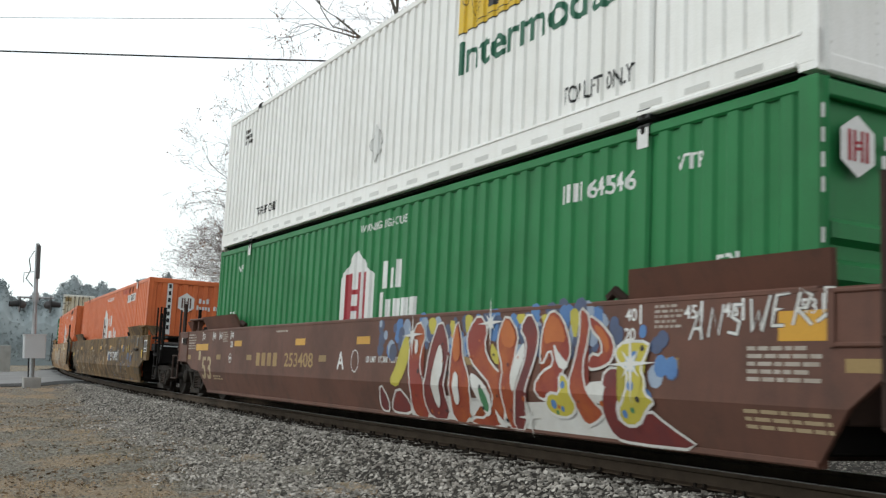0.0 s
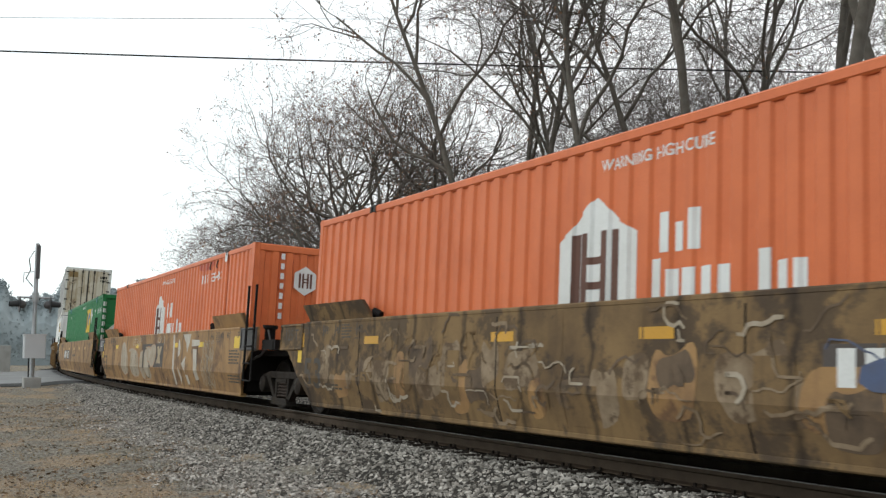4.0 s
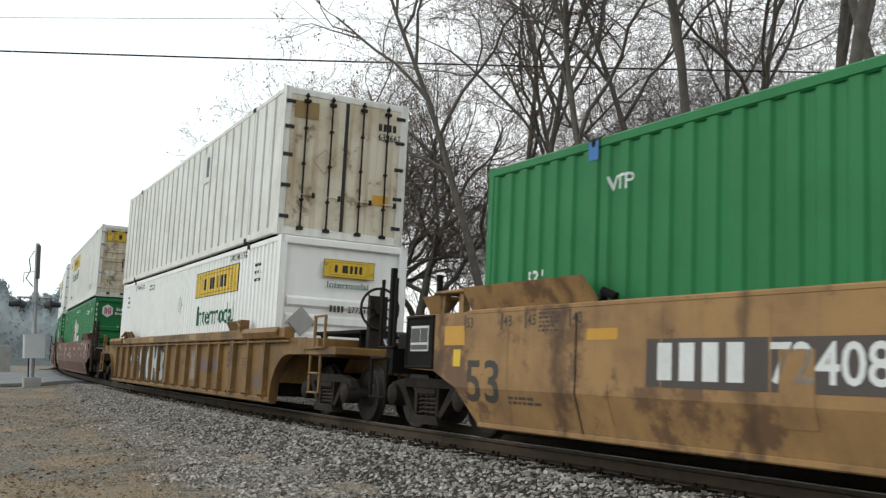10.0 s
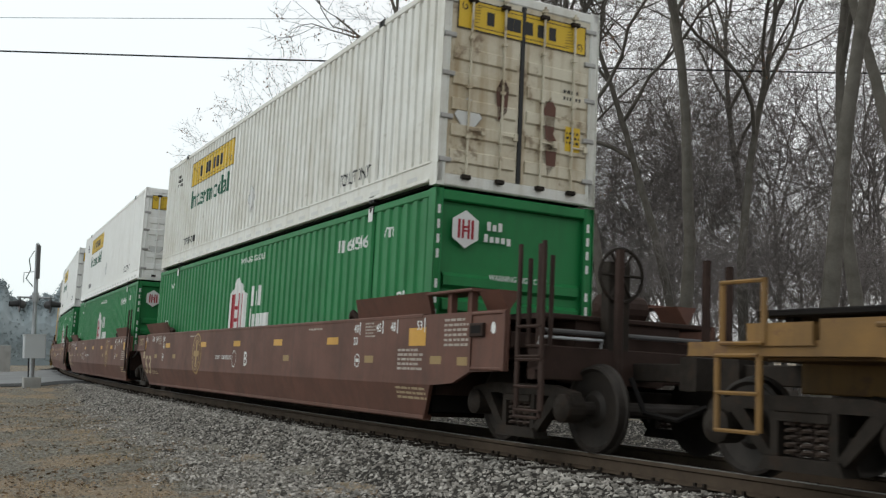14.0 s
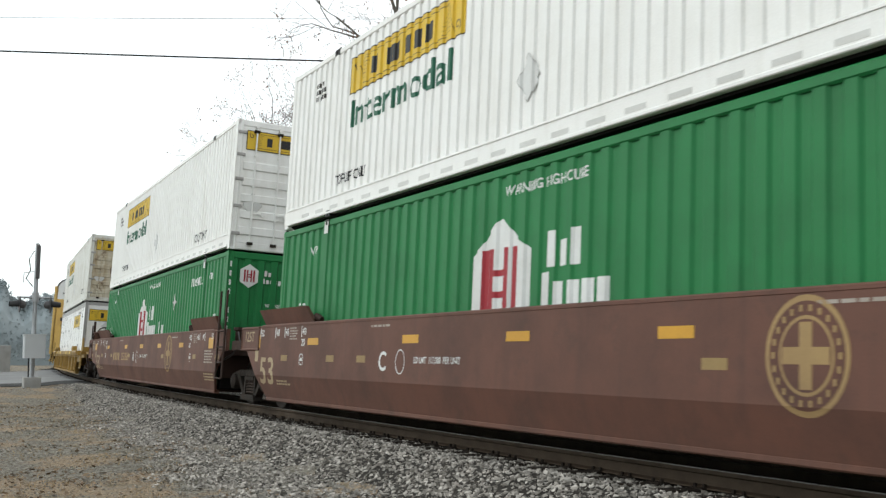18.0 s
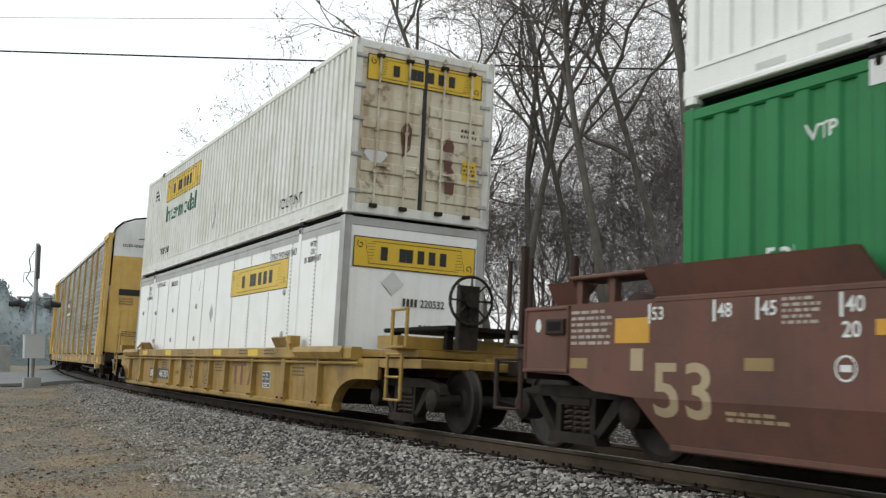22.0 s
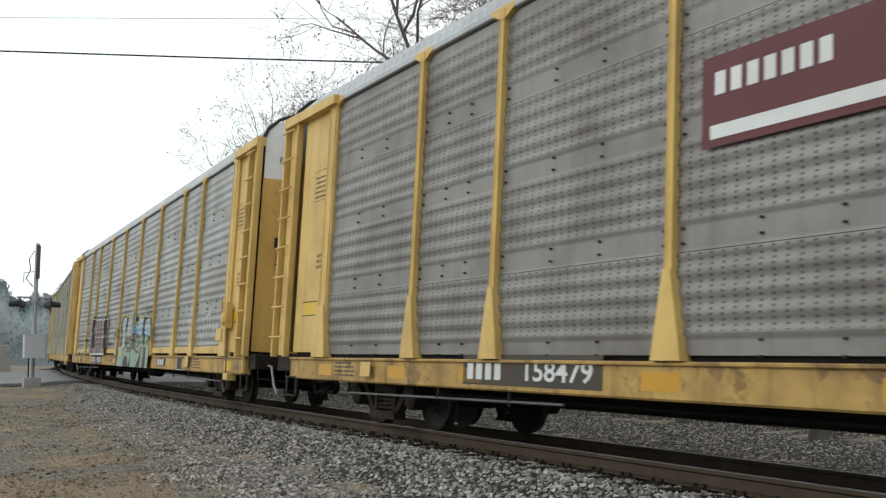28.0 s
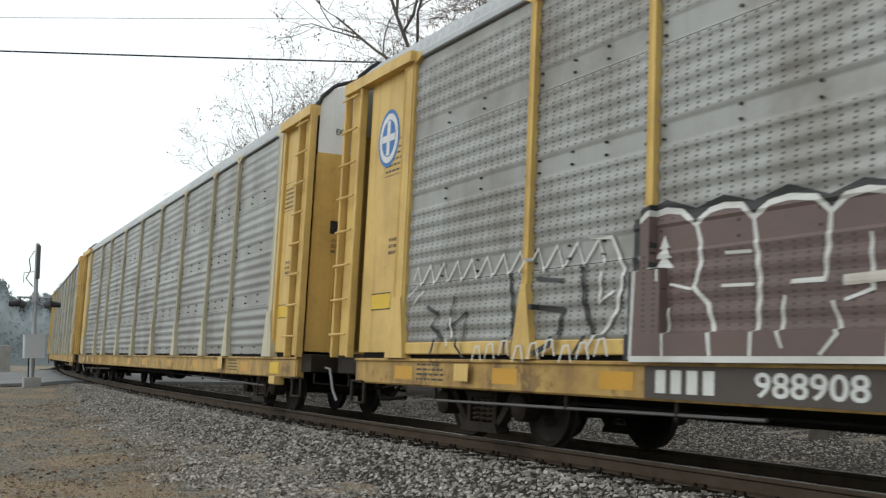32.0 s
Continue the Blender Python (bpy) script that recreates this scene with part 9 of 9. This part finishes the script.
        for q in range(4):
            z = za + (zb2 - za) * (q + 0.5) / 4
            decal("graffiti_band", ribbon([(xa + rnd.uniform(-0.1, 0.2), z), ((xa + xb) / 2, z + rnd.uniform(-0.03, 0.03)), (xb - rnd.uniform(-0.1, 0.2), z + rnd.uniform(-0.03, 0.02))], 0.05), 0, 0, m, car, sk, 0.0105 + 0.0003 * q)
    for pts, m in (([(0.54, 0.93), (1.02, 0.89), (1.2, 0.6), (0.37, 0.6), (0.26, 0.71)], SPRAY_K), ([(2.46, 0.6), (3.04, 0.95), (3.17, 0.91), (3.14, 0.6)], SPRAY_K), ([(3.56, 1.24), (3.83, 1.2), (3.89, 0.6), (3.42, 0.6)], SPRAY_K), ([(-0.3, 1.2), (0.0, 0.95), (-0.1, 0.92), (-0.5, 0.93)], SPRAY_Y), ([(2.32, 1.08), (2.37, 1.2), (2.54, 1.34), (2.57, 1.27), (2.4, 1.04)], SPRAY_Y),
                   ([(3.55, 1.2), (3.75, 1.24), (3.7, 1.04), (3.55, 0.66), (3.45, 0.66)], SPRAY_Y), ([(3.78, 1.5), (4.06, 1.63), (4.13, 1.55), (3.93, 1.46)], SPRAY_K), ([(0.1, 1.4), (0.3, 1.15), (0.5, 1.12), (0.3, 1.3)], SPRAY_K), ([(2.2, 1.3), (2.3, 1.05), (2.4, 1.0), (2.5, 1.36)], SPRAY_K)):
        lay("graffiti_gap", pts, m, 0.0125)
    decal("graffiti_gap", ribbon([(2.34, 1.1), (2.42, 1.22), (2.55, 1.33)], 0.07), 0, 0, SPRAY_Y, car, sk, 0.014)
    # beige paint-out strips
    for pts in ([(-0.45, 2.1), (-0.18, 2.1), (-0.2, 1.1), (-0.55, 1.11)], [(0.23, 2.16), (0.48, 2.13), (0.54, 1.48), (0.31, 1.47)], [(0.59, 2.18), (0.83, 2.16), (0.9, 1.42), (0.66, 1.43)], [(1.28, 2.18), (1.5, 2.18), (1.5, 1.5), (1.28, 1.5)]):
        lay("paint_out_strip", pts, GHOST_W, 0.0145)
    for st in ([(-0.88, 1.98), (-0.56, 2.09), (-0.16, 2.07)], [(1.45, 1.76), (1.66, 1.86), (1.81, 1.69), (1.75, 1.49), (1.55, 1.45), (1.43, 1.61)], [(1.82, 1.76), (2.16, 2.0), (2.66, 1.96), (2.68, 1.5), (2.95, 1.3), (3.04, 1.12)], [(3.05, 1.68), (3.29, 1.94), (3.72, 1.94)], [(3.7, 1.7), (4.11, 1.82), (4.37, 1.66), (4.38, 1.48)], [(4.18, 1.27), (4.33, 1.04), (4.21, 0.62)], [(0.3, 1.3), (0.6, 1.1), (0.75, 0.95)], [(2.45, 0.62), (2.7, 0.8), (3.0, 0.95)]):
        decal("graffiti_outline", ribbon(st, 0.028), 0, 0, SPRAY_W, car, sk, 0.016)
    for st in ([(1.4, 1.8), (1.38, 1.4), (1.5, 1.0), (1.52, 0.62)], [(-0.2, 1.66), (0.1, 1.3), (0.3, 1.0), (0.2, 0.8)], [(2.72, 1.7), (3.1, 1.15)], [(3.02, 1.56), (3.16, 1.5), (3.12, 0.95)], [(3.5, 1.34), (3.6, 1.2)]):
        decal("graffiti_outline", ribbon(st, 0.035), 0, 0, SPRAY_K, car, sk, 0.0175)
    # brown letters edged in white on a dark shadow
    lay("graffiti_shadow", [(-7.54, 0.95), (-7.53, 2.24), (-7.09, 2.38), (-6.72, 2.26), (-6.39, 2.33), (-6.07, 2.24), (-5.71, 2.32), (-5.33, 2.19), (-5.04, 2.27), (-4.7, 2.19), (-4.48, 2.25), (-4.08, 2.25), (-3.82, 2.14), (-3.78, 0.96)], SPRAY_K, 0.003)
    top = [(-7.45, 0.96), (-7.4, 2.16), (-7.24, 2.26), (-7.08, 2.28), (-6.9, 2.25), (-6.72, 2.12), (-6.55, 2.22), (-6.39, 2.24), (-6.2, 2.22), (-6.07, 2.1), (-5.9, 2.2), (-5.7, 2.22), (-5.45, 2.18), (-5.32, 2.06), (-5.18, 2.16), (-5.0, 2.18), (-4.8, 2.14), (-4.7, 2.06), (-4.48, 2.14), (-4.18, 2.19), (-3.95, 2.1), (-3.88, 0.97)]
    lay("graffiti_letter", top, P_BROWN, 0.005)
    decal("graffiti_outline", outline(top, 0.055), 0, 0, SPRAY_W, car, sk, 0.007)
    for i, (st, w) in enumerate((([(-6.72, 2.14), (-6.66, 1.96), (-6.65, 1.75), (-6.73, 1.58), (-6.55, 1.42), (-6.48, 1.2), (-6.45, 0.96)], 0.05), ([(-6.07, 2.12), (-6.02, 1.8), (-5.99, 1.57), (-6.02, 0.97)], 0.05), ([(-5.32, 2.08), (-5.34, 1.8), (-5.37, 1.56), (-5.68, 1.56)], 0.05), ([(-4.72, 2.08), (-4.72, 1.5), (-4.79, 0.97)], 0.05), ([(-4.46, 2.14), (-4.42, 1.49), (-4.33, 0.98)], 0.05),
                                 ([(-7.03, 1.41), (-7.02, 0.98)], 0.04), ([(-6.37, 1.84), (-6.08, 1.83)], 0.04), ([(-6.4, 1.57), (-6.05, 1.56)], 0.04), ([(-5.75, 1.46), (-5.76, 1.2), (-5.7, 1.05)], 0.04), ([(-4.97, 1.87), (-4.96, 1.47), (-5.2, 1.4)], 0.04), ([(-4.25, 1.54), (-4.25, 0.98)], 0.04), ([(-5.3, 1.4), (-5.2, 1.15), (-5.35, 1.0)], 0.04), ([(-7.03, 1.62), (-6.75, 1.56)], 0.035))):
        decal("graffiti_stroke", ribbon(st, w), 0, 0, SPRAY_W, car, sk, 0.009 + 0.0004 * i)
    for k, w in enumerate((0.26, 0.2, 0.13)):
        lay("graffiti_tree", [(-7.1 - w / 2, 1.76 + 0.09 * k), (-7.1 + w / 2, 1.76 + 0.09 * k), (-7.1, 1.88 + 0.09 * k)], SPRAY_W, 0.015 + 0.001 * k)
    decal("graffiti_tree", rect(0.03, 0.14), -7.115, 1.64, SPRAY_W, car, sk, 0.015)
    decal("paint_out_strip", poly((-5.2, 1.5), (-4.05, 1.54), (-4.05, 1.62), (-5.2, 1.58)), 0, 0, GHOST_W, car, sk, 0.0165)
    # ragged black and white tags behind them
    crown = [(-11.9, 1.95)]
    for k in range(12):
        crown += [(-11.8 + 0.34 * k, 2.12), (-11.68 + 0.34 * k, 1.88)]
    decal("graffiti_scrawl", ribbon(crown, 0.04), 0, 0, SPRAY_W, car, sk, 0.003)
    for i, (st, m, w) in enumerate((([(-11.5, 1.6), (-11.2, 1.5), (-11.35, 1.35), (-11.1, 1.2), (-11.2, 1.0)], SPRAY_K, 0.07), ([(-10.8, 1.7), (-10.95, 1.3), (-10.5, 1.5), (-10.6, 1.1), (-10.4, 0.95)], SPRAY_K, 0.05), ([(-10.9, 1.45), (-10.8, 1.1)], SPRAY_W, 0.05), ([(-9.6, 1.9), (-9.5, 1.4), (-9.55, 1.0)], SPRAY_K, 0.06), ([(-9.1, 1.8), (-8.6, 1.75)], SPRAY_K, 0.06), ([(-9.1, 1.5), (-8.6, 1.45), (-8.7, 1.1), (-9.0, 1.0)], SPRAY_K, 0.08),
                                    ([(-8.3, 1.9), (-8.25, 1.5), (-8.1, 1.2), (-8.3, 1.0)], SPRAY_K, 0.06), ([(-8.2, 2.15), (-7.85, 2.12), (-7.65, 1.8), (-7.75, 1.4), (-8.1, 1.05)], SPRAY_W, 0.045), ([(-8.0, 1.8), (-8.0, 1.5), (-7.8, 1.6)], SPRAY_W, 0.045), ([(-12.0, 1.75), (-11.8, 1.85), (-11.85, 1.65), (-11.6, 1.8)], SPRAY_W, 0.03))):
        decal("graffiti_scrawl", ribbon(st, w), 0, 0, m, car, sk, 0.004 + 0.0005 * i)
    for i in range(9):
        decal("graffiti_scrawl", ribbon([(0, 0), (0.07, 0.16), (0.15, 0.17), (0.2, 0.0)], 0.03), -10.2 + 0.28 * i, 0.92 + 0.03 * (i % 3), SPRAY_W, car, sk, 0.01)
    # loose tags
    for x0, z0, m, w, sts in ((-2.3, 1.38, SPRAY_K, 0.03, ([(0.2, 0.4), (0.02, 0.38), (0.04, 0.25), (0.18, 0.2), (0.02, 0.05)], [(0.24, 0.42), (0.5, 0.4)], [(0.36, 0.4), (0.38, 0.05)], [(0.5, 0.06), (0.6, 0.42), (0.72, 0.04), (0.55, 0.2)], [(0.82, 0.05), (0.84, 0.4), (1.02, 0.32), (0.86, 0.22), (1.08, 0.02)])),
                              (2.9, 2.02, SPRAY_K, 0.045, ([(0.05, 0.0), (0.02, 0.34), (0.24, 0.36)], [(0.02, 0.2), (0.2, 0.2)], [(0.28, 0.0), (0.3, 0.3), (0.42, 0.26), (0.3, 0.18), (0.44, 0.0)], [(0.5, 0.02), (0.52, 0.3)], [(0.72, 0.28), (0.6, 0.24), (0.7, 0.12), (0.58, 0.0)], [(0.8, 0.0), (0.82, 0.34)], [(0.98, 0.32), (0.82, 0.16), (1.3, -0.02)])),
                              (9.7, 1.3, SPRAY_W, 0.04, ([(0.5, 0.5), (0.3, 0.42), (0.46, 0.22), (0.24, 0.0), (0.0, 0.2)], [(0.62, 0.0), (0.7, 0.5), (0.86, 0.7), (0.92, 0.1)], [(0.5, 0.5), (1.02, 0.56)], [(1.2, 0.0), (1.26, 0.5), (1.4, 0.02)], [(1.2, 0.2), (1.45, 0.22)], [(1.5, 0.0), (1.55, 0.6), (1.75, 0.45), (1.55, 0.3), (1.85, -0.05)])),
                              (7.4, 1.25, SPRAY_W, 0.04, ([(0, 0.1), (0.3, 0.5), (0.35, 0.0)], [(0.45, 0.0), (0.5, 0.45), (0.75, 0.4), (0.6, 0.2), (0.8, 0.0)], [(0.9, 0.1), (1.1, 0.5), (1.3, 0.3), (1.1, 0.0), (0.92, 0.2)], [(1.4, 0.45), (1.6, 0.6), (1.75, 0.3), (1.5, 0.05), (1.95, 0.1)]))):
        for i, st in enumerate(sts):
            decal("graffiti_tag", ribbon(st, w), x0, z0, m, car, sk, 0.003 + 0.0006 * i)
    for k in range(5):
        pts = [(0.07 * j, rnd.uniform(-0.16, 0.16)) for j in range(6)]
        decal("graffiti_scrawl", ribbon(pts, 0.03), -3.6 + 0.17 * k, 1.2 + rnd.uniform(-0.1, 0.1), SPRAY_K, car, sk, 0.003 + 0.0006 * k)
    decal("number_board", rect(2.5, 0.3), -7.35, 0.62, BOARD, car, SILL)
    decal("owner_bar", bars("XXXX", 0.2, 0.15, 0.3), -7.2, 0.67, INK_WHITE, car, SILL, 0.006)
    decal("number_lettering", lettering("988908", 0.2, 1.05), -6.05, 0.67, INK_WHITE, car, SILL, 0.006)
    decal("logo_board", rect(1.1, 0.2), 5.14, 0.68, BLACK, car, SILL)
    decal("logo_bar", bars("xxx", 0.15, 0.22, 0.2), 5.24, 0.705, INK_WHITE, car, SILL, 0.006)
    decal("round_plate", outline([(0.16 * math.cos(t), 0.15 * math.sin(t)) for t in np.linspace(0, 6.28, 17)[:-1]], 0.012), -3.84, 0.77, INK_GREY, car, SILL)
    decal("lettering", lettering("LD LMT 80000", 0.08, 0.8), -3.32, 0.72, INK_GREY, car, SILL)
    decal("data_plate", rect(0.56, 0.3), 7.6, 0.62, BLACK, car, SILL)
    decal("data_plate_edge", outline([(0, 0), (0.56, 0), (0.56, 0.3), (0, 0.3)], 0.025), 7.6, 0.62, INK_WHITE, car, SILL, 0.006)
    ring = lambda r: [(r * 0.8 * math.cos(a), r * math.sin(a)) for a in np.linspace(0, 6.28, 25)[:-1]]
    sheet = ("side", lambda x, z: -1.50, no_folds, ())
    for r, m, l in ((0.42, BLUE, 0.004), (0.36, INK_WHITE, 0.006), (0.27, BLUE, 0.008)):
        decal("round_emblem", poly(*ring(r)), -12.92, 4.05, m, car, sheet, l)
    decal("emblem_cross", rect(0.4, 0.1), -13.12, 4.0, INK_WHITE, car, sheet, 0.010)
    decal("emblem_cross", rect(0.1, 0.5), -12.97, 3.8, INK_WHITE, car, sheet, 0.012)


build_ground()
build_train()
build_crossing()
build_wires()
build_woods()
build_distance()
build_bed()
build_litter()
build_gravel()
build_track()


def motions():
    """The train rolls past; its wheels turn."""
    for ob, lead, trail, m in TRAIN:
        walk(ob, [(t, car_pose(lead, trail, t) @ m) for t in np.arange(0, 32.01, 1.0)])
    dt = 0.0667
    for wheel, x, r in AXLES:
        walk(wheel, [(t, pose(x, 0, r) @ Matrix.Rotation(come(t) / r, 4, "Y")) for t in np.arange(0, 32.05, dt)])


motions()
